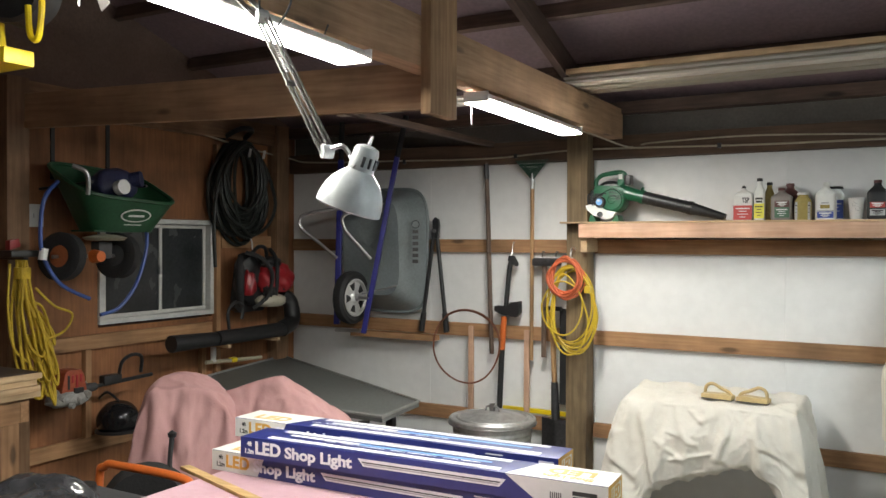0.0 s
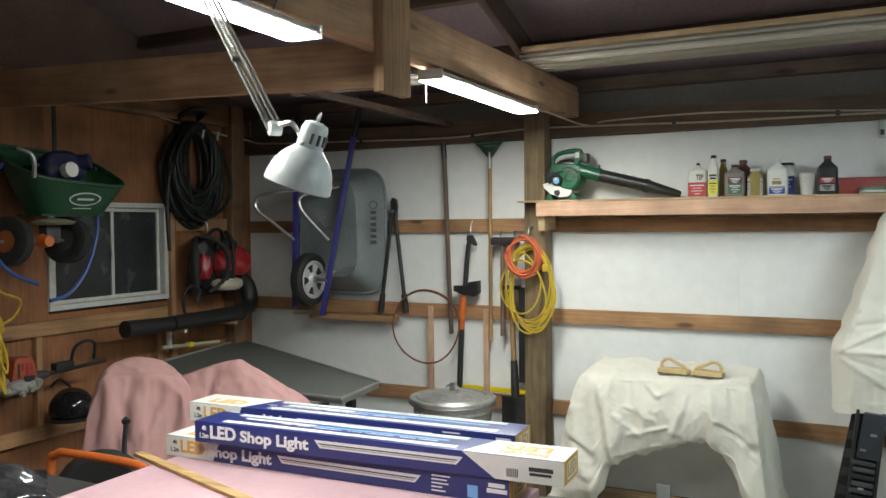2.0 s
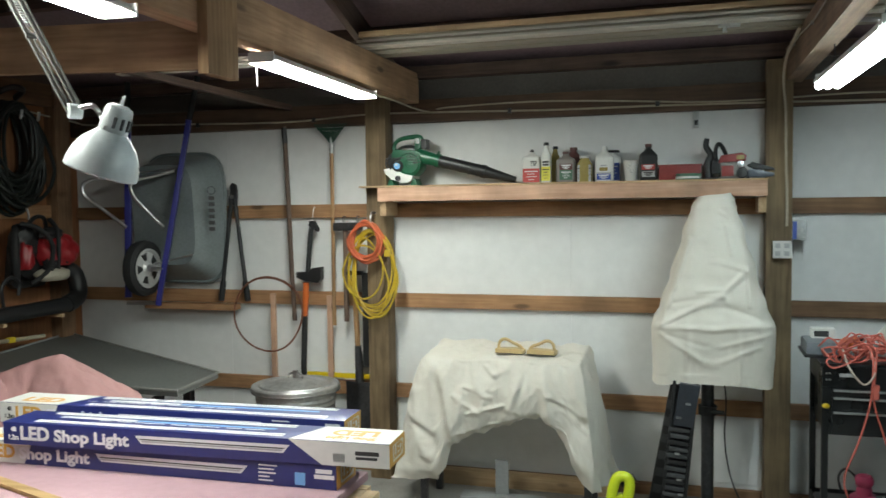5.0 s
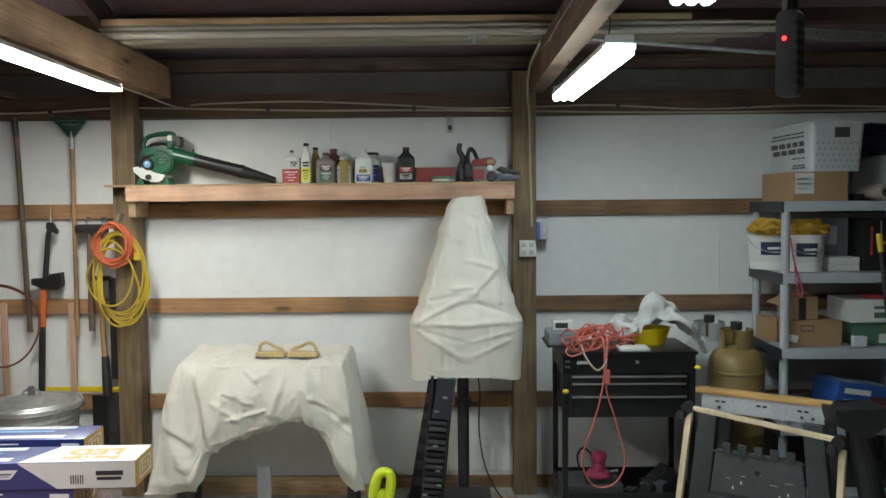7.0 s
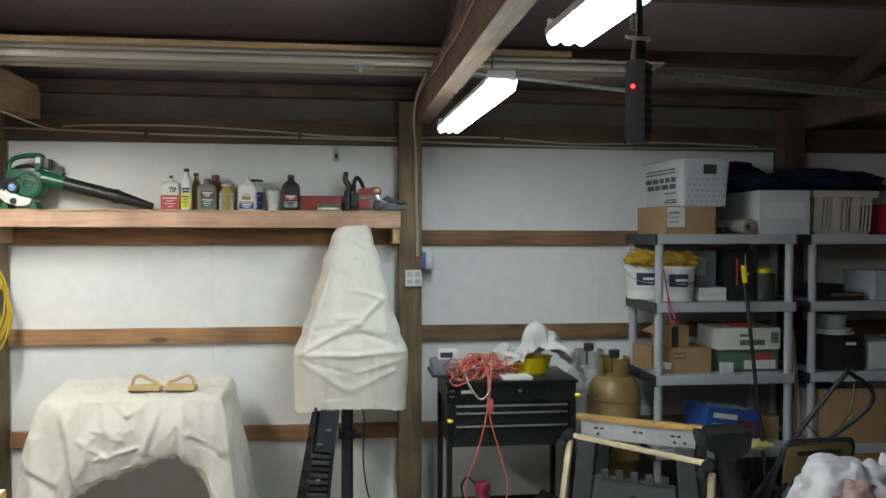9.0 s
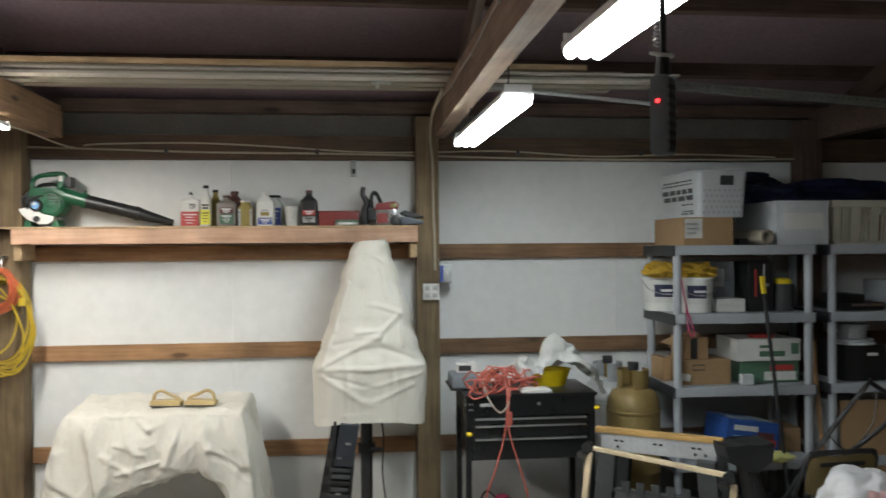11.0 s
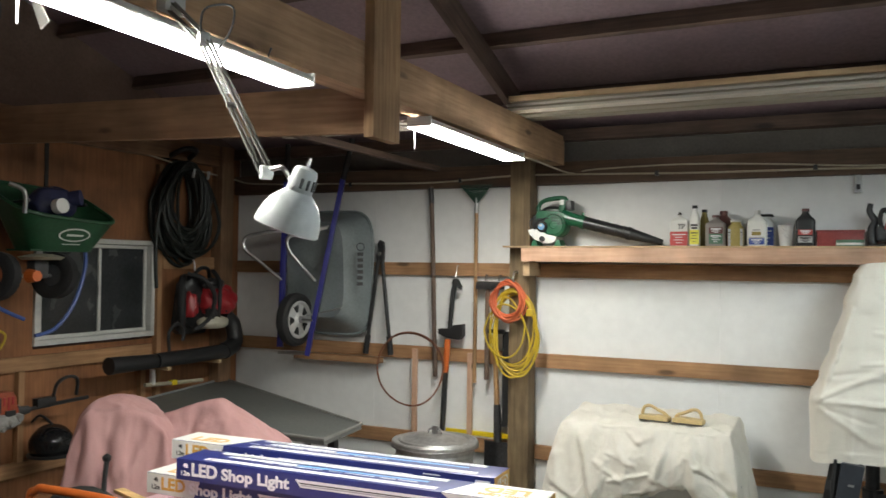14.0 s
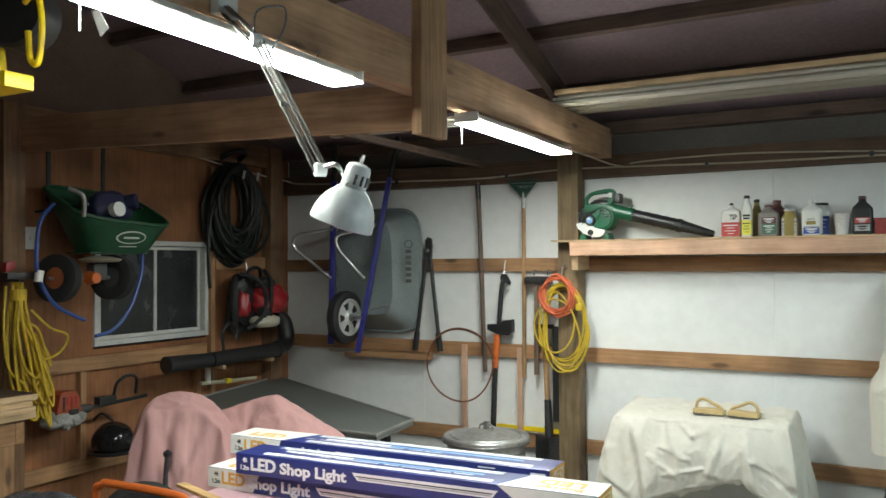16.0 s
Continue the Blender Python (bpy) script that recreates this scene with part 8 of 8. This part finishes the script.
carton("cardboard_box", "brown cardboard box with white label on the rack top", 2.46, 2.76, 4.42, 4.88, 1.80, 1.962, lab=[(CARD_WHITE, -0.95, -0.25, 0.25, 0.95), (INK_GREY, -0.88, -0.4, 0.72, 0.78), (INK_GREY, -0.88, -0.35, 0.56, 0.62), (INK_GREY, -0.88, -0.5, 0.40, 0.46)])
MAILW = mat("white_corrugated_plastic", (0.55, 0.57, 0.58), 0.5, var=0.06)
tt = thing("mail_tote", "white corrugated plastic tote with dark print on a carton", "tote", pose(2.69, 4.70, 1.9635, 0, 0, 2))


def tote(u, v):
    a = 2 * math.pi * u
    c, s = math.cos(a), math.sin(a)
    e = 0.16
    k = 1 + 0.10 * v
    return Vector((0.142 * k * math.copysign(abs(c) ** e, c), 0.265 * k * math.copysign(abs(s) ** e, s), 0.27 * v))


bq = sheet(tote, 64, 6)
bmesh.ops.remove_doubles(bq, verts=bq.verts, dist=0.0005)
bmesh.ops.solidify(bq, geom=list(bq.faces), thickness=0.004)
part("wall_shell", bq, MAILW, tt)
part("bottom", box(-0.13, 0.13, -0.25, 0.25, 0.0, 0.005), MAILW, tt)
part("rim", tube([tote(i / 64, 1.0) for i in range(64)], 0.008, 6, closed=True, n=1), MAILW, tt)
part("hand_hole", box(-0.02, 0.06, -0.292, -0.284, 0.185, 0.24, None, 0.002), DGREY, tt)
rng = random.Random(9)
for z, h, n in ((0.215, 0.009, 6), (0.195, 0.009, 7), (0.145, 0.028, 5), (0.105, 0.028, 4), (0.075, 0.008, 2), (0.02, 0.010, 3), (0.035, 0.008, 3)):
    y = -0.20
    while y < 0.22:
        w = rng.uniform(0.03, 0.07) if h < 0.02 else rng.uniform(0.05, 0.11)
        xw = -0.142 * (1 + 0.10 * z / 0.27) - 0.0006
        part("print_bar", box(xw - 0.0012, xw + 0.003, y, min(y + w, 0.23), z, z + h), INK_BLACK, tt)
        y += w + (0.012 if h < 0.02 else 0.02)
        if n < 4 and y > -0.05:
            break
for i in range(8):
    for j in range(5):
        z = 0.02 + j * 0.032
        part("grip_dot", box(-0.12 + i * 0.031 + 0.014 * (j % 2), -0.106 + i * 0.031 + 0.014 * (j % 2), -0.265 * (1 + 0.1 * z / 0.27) - 0.002, -0.262, z, z + 0.014), INK_GREY, tt)
wbx = carton("white_box", "large white cardboard box with a label on the rack", 3.03, 3.345, 4.42, 4.93, 1.80, 2.057, MAILW, lab=[(CARD_WHITE, -0.75, 0.80, 0.35, 0.72)])
part("lid_edge", box(-0.159, 0.159, -0.257, 0.257, 0.236, 0.2575, None, 0.003), MAILW, wbx)
rol = thing("paper_roll", "hollow roll of pale brown paper beside the white box", "paper roll", pose(2.965, 4.41, 1.846, -90, 0, 8))
part("roll", lathe([(0.027, 0.0), (0.044, 0.0), (0.044, 0.42), (0.027, 0.42), (0.027, 0.0)], 28), mat("pale_kraft", (0.38, 0.33, 0.26), 0.8, var=0.1), rol)
tagged(part("red_tape", box(2.80, 2.85, 4.42, 4.50, 1.8008, 1.84, bev=0.006), BLACK), "small black tape dispenser on the rack top", "dispenser")
tp = thing("blue_tarp", "folded dark blue tarpaulin on top of the rack boxes", "tarp", pose(0, 0, 0))
TARPM = mat("blue_tarp_film", (0.012, 0.018, 0.06), 0.5, var=0.3, scale=7)
part("fold", lump(3.12, 4.74, 2.115, 0.26, 0.17, 0.08, 8, 0.3, 2.0, 48, 24, 0.10), TARPM, tp)
part("fold", lump(3.60, 4.76, 2.125, 0.42, 0.16, 0.09, 15, 0.3, 2.0, 48, 24, 0.10), TARPM, tp)
part("fold", lump(3.02, 4.80, 2.21, 0.16, 0.12, 0.05, 21, 0.35, 2.0, 40, 20, 0.10), TARPM, tp)


def basket(x, y, z):
    t = thing("laundry_basket", "cream slotted plastic basket on the rack", "basket", pose(x, y, z))
    cream = mat("cream_plastic", (0.55, 0.52, 0.42), 0.5, var=0.06)
    part("base", box(-0.17, 0.17, -0.13, 0.13, 0.0, 0.02, bev=0.004), cream, t)
    part("rim", boxes((-0.21, 0.21, -0.17, -0.15, 0.22, 0.26), (-0.21, 0.21, 0.15, 0.17, 0.22, 0.26), (-0.21, -0.19, -0.15, 0.15, 0.22, 0.26), (0.19, 0.21, -0.15, 0.15, 0.22, 0.26), bev=0.004), cream, t)
    for k in range(15):
        x0 = -0.17 + k * 0.0243
        part("slat", box(-0.006 if k % 5 else -0.02, 0.006 if k % 5 else 0.02, -0.004, 0.0, 0.0, 0.21, pose(x0 * 1.0, -0.135, 0.015, 6)), cream, t)
    for k in range(9):
        part("slat", box(-0.004, 0.0, -0.008, 0.008, 0.0, 0.21, pose(-0.175, -0.12 + k * 0.03, 0.015, 0, -6)), cream, t)
    part("back", box(-0.18, 0.18, 0.135, 0.14, 0.02, 0.22), cream, t)
    return t


basket(3.58, 4.60, 1.801)


def bucket(x, y, z, label):
    t = thing("paint_bucket", label, "bucket", pose(x, y, z), "paint buckets")
    part("pail", lathe([(0.0, 0.0), (0.098, 0.0), (0.11, 0.19), (0.116, 0.192), (0.116, 0.205), (0.112, 0.207), (0.106, 0.2), (0.0, 0.195)], 32), P_WHITE, t)
    part("label", lathe([(0.1015, 0.05), (0.103, 0.05), (0.1105, 0.165), (0.109, 0.165)], 32), CARD_WHITE, t)
    bm = bmesh.new()
    for i in range(10):
        a, b = radians(228 + 6 * i), radians(234 + 6 * i)
        vs = [bm.verts.new(((0.104 + 0.07 * (zz - 0.05)) * math.cos(q), (0.104 + 0.07 * (zz - 0.05)) * math.sin(q), zz)) for q, zz in ((a, 0.085), (b, 0.085), (b, 0.16), (a, 0.16))]
        bm.faces.new(vs)
    part("label_band", bm, NAVY, t)
    for k, (w, z) in enumerate(((0.07, 0.118), (0.05, 0.100))):
        part("label_mark", box(-w / 2 - 0.01, w / 2 - 0.01, -0.1165, -0.1125, z, z + (0.014 if k == 0 else 0.006)), INK_WHITE, t)
    part("bail", tube([(-0.117, 0, 0.18), (-0.10, -0.07, 0.13), (0.0, -0.125, 0.10), (0.10, -0.07, 0.13), (0.117, 0, 0.18)], 0.003, 6), STEEL, t)
    return t


bucket(2.44, 4.72, 1.406, "white plastic paint bucket with blue label on the rack")
bucket(2.575, 4.55, 1.406, "white plastic paint bucket with blue label on the rack")
GLV = mat("yellow_work_cloth", (0.55, 0.33, 0.03), 0.85, var=0.15, bump=0.2)
for k, (x, y, rx) in enumerate(((2.42, 4.62, 0.11), (2.58, 4.55, 0.12))):
    tagged(part("work_glove", lump(x, y, 1.645, rx, 0.09, 0.05, 3 + k, 0.5, 2.6), GLV), "pile of yellow work gloves on a paint bucket", "gloves", "yellow work gloves")
carton("parts_box", "grey printed carton standing on small white boxes", 2.70, 2.86, 4.62, 4.74, 1.485, 1.70, mat("grey_print_card", (0.22, 0.23, 0.25), 0.5, var=0.2, scale=14), lab=[(INK_GREY, -0.7, 0.2, 0.3, 0.8)])
carton("white_carton", "small flat white carton on the rack", 2.695, 2.87, 4.50, 4.66, 1.4058, 1.443, CARD_WHITE)
carton("white_carton", "small flat white carton on the rack", 2.70, 2.87, 4.50, 4.66, 1.4442, 1.482, CARD_WHITE)
ub = carton("black_carton", "tall black carton with white print on the rack", 2.89, 3.045, 4.50, 4.70, 1.4058, 1.70, BLACK, lab=[(INK_GREY, 0.2, 0.3, 0.5, 0.95), (INK_GREY, 0.3, 0.6, 0.5, 0.56), (INK_RED, -0.5, -0.35, 0.3, 0.85)])
jr = thing("black_canister", "black canister with yellow lid on the rack", "canister", pose(3.13, 4.55, 1.4062))
part("body", lathe([(0.0, 0.0), (0.062, 0.0), (0.065, 0.16), (0.0, 0.16)], 24), DGREY, jr)
part("lid", lathe([(0.05, 0.161), (0.052, 0.185), (0.03, 0.195), (0.0, 0.196)], 20), YEL, jr)
bc = carton("cardboard_box", "brown cardboard box on the middle rack shelf", 2.47, 2.76, 4.46, 4.72, 0.986, 1.13, lab=[(INK_BLACK, -0.6, -0.1, 0.58, 0.62), (INK_BLACK, -0.6, -0.1, 0.78, 0.82), (INK_BLACK, -0.6, -0.58, 0.58, 0.82), (INK_BLACK, -0.12, -0.1, 0.58, 0.82)])
carton("cardboard_box", "small brown cardboard box at the back of the shelf", 2.41, 2.46, 4.62, 4.82, 0.986, 1.12)
oc2 = carton("open_carton", "small open brown carton with black tape on a box", 2.475, 2.64, 4.5, 4.66, 1.1315, 1.26, lab=[(INK_BLACK, -0.3, 0.2, 0.0, 0.95)])
part("flap", box(-0.08, 0.0, -0.10, 0.08, 0.129, 0.132, pose(-0.02, 0, 0, 0, -25)), CARTON, oc2)
part("flap", box(0.0, 0.08, -0.09, 0.08, 0.129, 0.132, pose(0.03, 0, 0.0, 0, -32)), CARTON, oc2)
carton("printed_carton", "dark green and white carton on the rack", 2.83, 3.19, 4.48, 4.74, 0.986, 1.115, INK_GREEN, lab=[(CARD_WHITE, -0.2, 0.9, 0.1, 0.5), (INK_RED, 0.0, 0.8, 0.55, 0.8)])
carton("printed_carton", "white carton with green print stacked on the rack", 2.80, 3.19, 4.46, 4.74, 1.1165, 1.245, CARD_WHITE, lab=[(INK_GREEN, -0.3, 0.5, 0.2, 0.45), (INK_GREEN, -0.3, 0.1, 0.6, 0.72), (INK_GREEN, 0.7, 0.95, 0.3, 0.8)])
tagged(part("red_packet", box(2.92, 3.05, 4.50, 4.58, 1.2466, 1.268, pose(0, 0, 0), 0.004), INK_RED), "small red packet lying on the white carton", "packet")
carton("small_box", "small grey box in front of the green carton", 2.81, 2.88, 4.42, 4.46, 0.986, 1.045, MAILW)
bx = thing("blue_carton", "blue printed tool carton tilted on the lower rack shelf", "box", pose(2.69, 4.40, 0.59, 0, 9, 8))
part("box", box(0, 0.35, 0, 0.24, 0.0, 0.21, bev=0.003), mat("bright_blue_card", (0.03, 0.10, 0.36), 0.4, var=0.2, scale=12), bx)
for mt, x0, x1, z0, z1 in ((CARD_WHITE, 0.02, 0.11, 0.03, 0.10), (CARD_WHITE, 0.22, 0.33, 0.02, 0.06), (INK_RED, 0.24, 0.33, 0.07, 0.11), (CARD_WHITE, 0.04, 0.20, 0.15, 0.18), (INK_GREY, 0.13, 0.21, 0.05, 0.12)):
    part("print", box(x0, x1, -0.0016, -0.0004, z0, z1), mt, bx)
for x0, x1, y0, y1 in ((0.03, 0.16, 0.04, 0.08), (0.05, 0.22, 0.11, 0.14), (0.24, 0.33, 0.05, 0.2)):
    part("print", box(x0, x1, y0, y1, 0.2104, 0.2116), CARD_WHITE, bx)
part("print", box(0.04, 0.16, -0.0015, -0.0003, 0.06, 0.12), INK_LBLUE, bx)
part("print", box(0.20, 0.31, -0.0015, -0.0003, 0.05, 0.15), P_BROWN, bx)
part("top_print", box(0.05, 0.28, 0.05, 0.18, 0.2103, 0.2115), INK_LBLUE, bx)
for k, (x, y, w, h, c) in enumerate(((2.55, 4.5, 0.12, 0.10, DGREY), (2.95, 4.45, 0.10, 0.025, BLACK), (3.12, 4.55, 0.12, 0.14, CARTON), (2.62, 4.52, 0.10, 0.12, BLACK), (2.9, 4.52, 0.14, 0.16, DGREY), (3.1, 4.5, 0.10, 0.10, BLACK))):
    z = 0.556 if k < 3 else 0.161
    tagged(part("stored_box", box(x - w, x + w, y, y + 0.22, z, z + h, bev=0.006), c), "dark storage box on the low rack shelf", "box", "boxes low on the racks")
sq = thing("squeegee_pole", "long black pole with yellow tip leaning on the rack", "pole", pose(0, 0, 0))
part("pole", rod((2.915, 4.36, 1.52), (3.02, 4.20, 0.0), 0.011, seg=10), BLACK, sq)
part("tip", rod((2.908, 4.37, 1.62), (2.915, 4.36, 1.52), 0.016, 0.014, 12), YEL, sq)
tagged(part("red_lanyard", tube([(2.44, 4.40, 1.60), (2.45, 4.375, 1.48), (2.475, 4.37, 1.38), (2.50, 4.37, 1.31), (2.485, 4.37, 1.28), (2.465, 4.37, 1.34), (2.455, 4.375, 1.45)], 0.004, 6), mat("pink_cord", (0.55, 0.05, 0.15), 0.5)), "thin pink lanyard hanging from a paint bucket", "lanyard")
# second rack
carton("tool_charger", "flat black tool with a chrome strip on the second rack", 3.46, 3.72, 4.46, 4.74, 1.4058, 1.45, BLACK, lab=[(STEEL, -0.6, 0.95, 0.55, 0.9)])
carton("black_lump", "black tool bag on the flat tool", 3.47, 3.62, 4.5, 4.7, 1.4512, 1.50, BLACK)
carton("grey_bin", "open pale grey bin on the second rack", 3.78, 4.12, 4.44, 4.76, 1.4058, 1.58, RGREY)
carton("file_box", "black plastic file box on the second rack", 3.46, 3.72, 4.45, 4.74, 0.986, 1.20, BLACK, lab=[(CARD_WHITE, 0.1, 0.6, 0.7, 0.78)])
carton("white_bin", "white carton on the second rack", 3.76, 4.1, 4.45, 4.76, 0.986, 1.15, MAILW)
tb = thing("deli_tub", "clear round plastic tub on stacked lids", "tub", pose(3.57, 4.55, 1.2012))
part("lids", lathe([(0.0, 0.0), (0.13, 0.0), (0.13, 0.012), (0.11, 0.016), (0.12, 0.03), (0.0, 0.03)], 28), MAILW, tb)
part("tub", lathe([(0.0, 0.031), (0.075, 0.031), (0.09, 0.115), (0.095, 0.118), (0.088, 0.116), (0.0, 0.113)], 28), mat("cloudy_plastic", (0.40, 0.42, 0.42), 0.3), tb)
tagged(part("cardboard_sheet", box(3.42, 4.1, -0.012, 0.012, 0.0, 0.88, pose(0, 4.36, 0.0, -6), 0.002), CARTON), "large brown cardboard sheet leaning on the second rack", "cardboard")
tagged(part("broom_handle", rod((3.285, 4.30, 0.0), (3.30, 4.52, 1.22), 0.014, seg=10), HANDLE), "brown wooden broom handle leaning between the racks", "pole")
for k, (x0, x1, z1) in enumerate(((3.42, 3.7, 0.30), (3.72, 4.05, 0.25))):
    tagged(part("stored_box", box(x0, x1, 4.5, 4.8, 0.556, 0.556 + z1, bev=0.006), DGREY if k else MAILW), "dark storage box on the low rack shelf", "box", "boxes low on the racks")
carton("red_case", "red and grey tool case on top of the second rack", 3.84, 4.16, 4.46, 4.80, 1.801, 1.98, REDP)

# ---- in front of the racks ----
BROWNM = mat("tan_enamel", (0.22, 0.155, 0.06), 0.4, metal=0.2, var=0.12)
fc = thing("folding_chair", "tan metal folding chair with black frame", "folding chair", pose(2.88, 3.60, 0, 0, 0, 4))
part("frame", tube([(-0.20, 0.30, 0.0), (-0.195, 0.12, 0.42), (-0.19, -0.02, 0.72), (-0.175, -0.045, 0.795), (-0.13, -0.05, 0.81), (0.13, -0.05, 0.81), (0.175, -0.045, 0.795), (0.19, -0.02, 0.72), (0.195, 0.12, 0.42), (0.20, 0.30, 0.0)], 0.013, 10), DSTEEL, fc)
bkp = part("backrest", prism(rounded(0.35, 0.19, 0.03), -0.006, 0.006, pose(0, -0.035, 0.70, 10)), BROWNM, fc)
part("hand_slot", prism(rounded(0.24, 0.022, 0.01), -0.0085, 0.0085, pose(0, -0.045, 0.755, 10)), BLACK, bkp)
part("seat", prism(rounded(0.37, 0.36, 0.05), -0.012, 0.012, pose(0, -0.12, 0.44, 90)), BROWNM, fc)
for x in (-0.2, 0.2):
    part("leg", tube([(x, 0.06, 0.46), (x, -0.12, 0.30), (x, -0.30, 0.0)], 0.012, 8), DSTEEL, fc)
pb = thing("shopping_bag", "full white plastic bag with pink print on the folding chair", "plastic bag", pose(0, 0, 0))
BAGW = mat("thin_white_film", (0.66, 0.64, 0.65), 0.35, var=0.08, bump=0.3, fine=16, scale=5)
part("bag", drape(lump(2.90, 3.36, 0.60, 0.25, 0.17, 0.18, 13, 0.32, 2.4, 60, 32, 0.0), lambda p, d: np.full(len(p), 0.07), 4.0, 0.015, 0.04, 0.02, 9.0, 0.03, 0.3, grain=(1, 1, 1)), BAGW, pb, sharp=70)
part("print", lump(2.86, 3.26, 0.62, 0.13, 0.10, 0.10, 17, 0.3, 2.4), mat("pink_print_film", (0.62, 0.36, 0.36), 0.4, var=0.2), pb)
part("bag_ear", lump(3.08, 3.34, 0.73, 0.035, 0.03, 0.07, 5, 0.3), BAGW, pb)
mw = thing("push_mower", "old push mower with black folding handle", "mower", pose(0, 0, 0))
part("deck", lathe([(0.0, 0.22), (0.18, 0.21), (0.24, 0.12), (0.24, 0.08)], 24, pose(2.75, 4.02, 0)), DGREY, mw)
part("handle", tube([(2.62, 3.98, 0.18), (2.95, 3.82, 0.80), (3.14, 3.76, 1.08), (3.20, 3.80, 1.09), (3.34, 3.82, 0.93), (3.05, 3.95, 0.60), (2.85, 4.1, 0.18)], 0.012, 8), BLACK, mw)
part("cable", tube([(2.98, 3.82, 0.82), (3.08, 3.80, 0.75), (3.20, 3.80, 0.88), (3.24, 3.82, 1.03)], 0.004, 6), DSTEEL, mw)
for x in (2.55, 2.95):
    part("wheel", rod((x - 0.02, 4.02, 0.09), (x + 0.02, 4.02, 0.09), 0.09, seg=20), RUBBERY, mw)
vc = thing("shop_vacuum_hood", "black plastic machine hood on a slanted post", "machine hood", pose(0, 0, 0))
part("post", rod((2.62, 3.62, 0.0), (2.47, 3.70, 0.76), 0.07, 0.05, 16), BLACK, vc)
part("hood", prism([(-0.14, 0.06), (-0.12, -0.02), (0.02, -0.08), (0.10, -0.02), (0.11, 0.07), (-0.02, 0.05)], -0.09, 0.09, pose(2.46, 3.68, 0.785), 0.015), BLACK, vc)
part("base", lathe([(0.0, 0.0), (0.20, 0.0), (0.20, 0.05), (0.12, 0.10), (0.0, 0.12)], 24, pose(2.62, 3.62, 0)), BLACK, vc)
for k, (x, y, r, c) in enumerate(((2.78, 3.95, 0.12, BLACK), (2.36, 3.45, 0.09, mat("blue_grey_bag", (0.16, 0.18, 0.22), 0.6)), (2.55, 3.35, 0.10, DGREY))):
    tagged(part("work_bag", lump(x, y, r * 0.72, r * 1.3, r, r, 30 + k, 0.35, 2.2), c), "dark crumpled work bag lying on the floor", "bag", "bags on the floor")
tagged(part("yellow_strap", lump(2.93, 4.28, 0.60, 0.10, 0.05, 0.035, 41, 0.4), mat("pale_yellow_cloth", (0.55, 0.55, 0.2), 0.8)), "pale yellow cloth on the lower rack shelf", "cloth")

# ---- floor clutter under the wall ----
hv = thing("yellow_reel", "bright yellow-green cord reel frame on the floor", "cord winder", pose(0.16, 4.22, 0))
NEON = mat("neon_yellow_plastic", (0.60, 0.70, 0.02), 0.4, var=0.06)
part("loop", tube([(-0.03, 0, 0.03), (-0.022, 0, 0.2), (0.0, 0, 0.32), (0.03, 0, 0.358), (0.065, 0, 0.352), (0.078, 0, 0.31), (0.06, 0, 0.2), (0.025, 0, 0.03)], 0.028, 10, n=6), NEON, hv)
part("web", prism([(-0.03, 0.03), (0.025, 0.03), (0.058, 0.25), (0.035, 0.27), (0.0, 0.25)], -0.014, 0.014, None, 0.004), NEON, hv)
part("grip", rod((0.03, 0.03, 0.30), (0.10, 0.05, 0.345), 0.016, 0.022, 12), BLACK, hv)
part("base", box(-0.06, 0.06, -0.05, 0.06, 0.0, 0.03, bev=0.006), BLACK, hv)
GPL = mat("grey_painted_wood", (0.33, 0.34, 0.34), 0.6, var=0.12)
gp = thing("grey_cross", "grey painted boards crossed on the floor by the wall", "boards", pose(0, 0, 0))
part("board", box(-0.58, -0.50, 4.60, 4.622, 0.062, 0.27, bev=0.003), GPL, gp)
part("board", box(-0.78, -0.28, 4.52, 4.64, 0.0, 0.06, bev=0.003), GPL, gp)
tagged(part("floor_plank", box(-1.0, 0.1, 4.88, 4.96, 0.0, 0.09, bev=0.004), PALE[0]), "pale plank lying against the back wall", "plank")
for k, (x, y, w, d, h, c) in enumerate(((0.88, 4.66, 0.05, 0.04, 0.05, CARTON), (0.94, 4.62, 0.03, 0.05, 0.06, P_BROWN), (0.97, 4.55, 0.05, 0.03, 0.04, CARTON), (0.26, 4.35, 0.06, 0.05, 0.05, BLACK), (0.33, 4.28, 0.04, 0.04, 0.07, DGREY))):
    tagged(part("scrap_block", box(-w, w, -d, d, 0, h, pose(x, y, 0.0, 0, 0, 25 * k), 0.004), c), "small scrap block lying on the concrete floor", "scrap", "scraps on the floor")
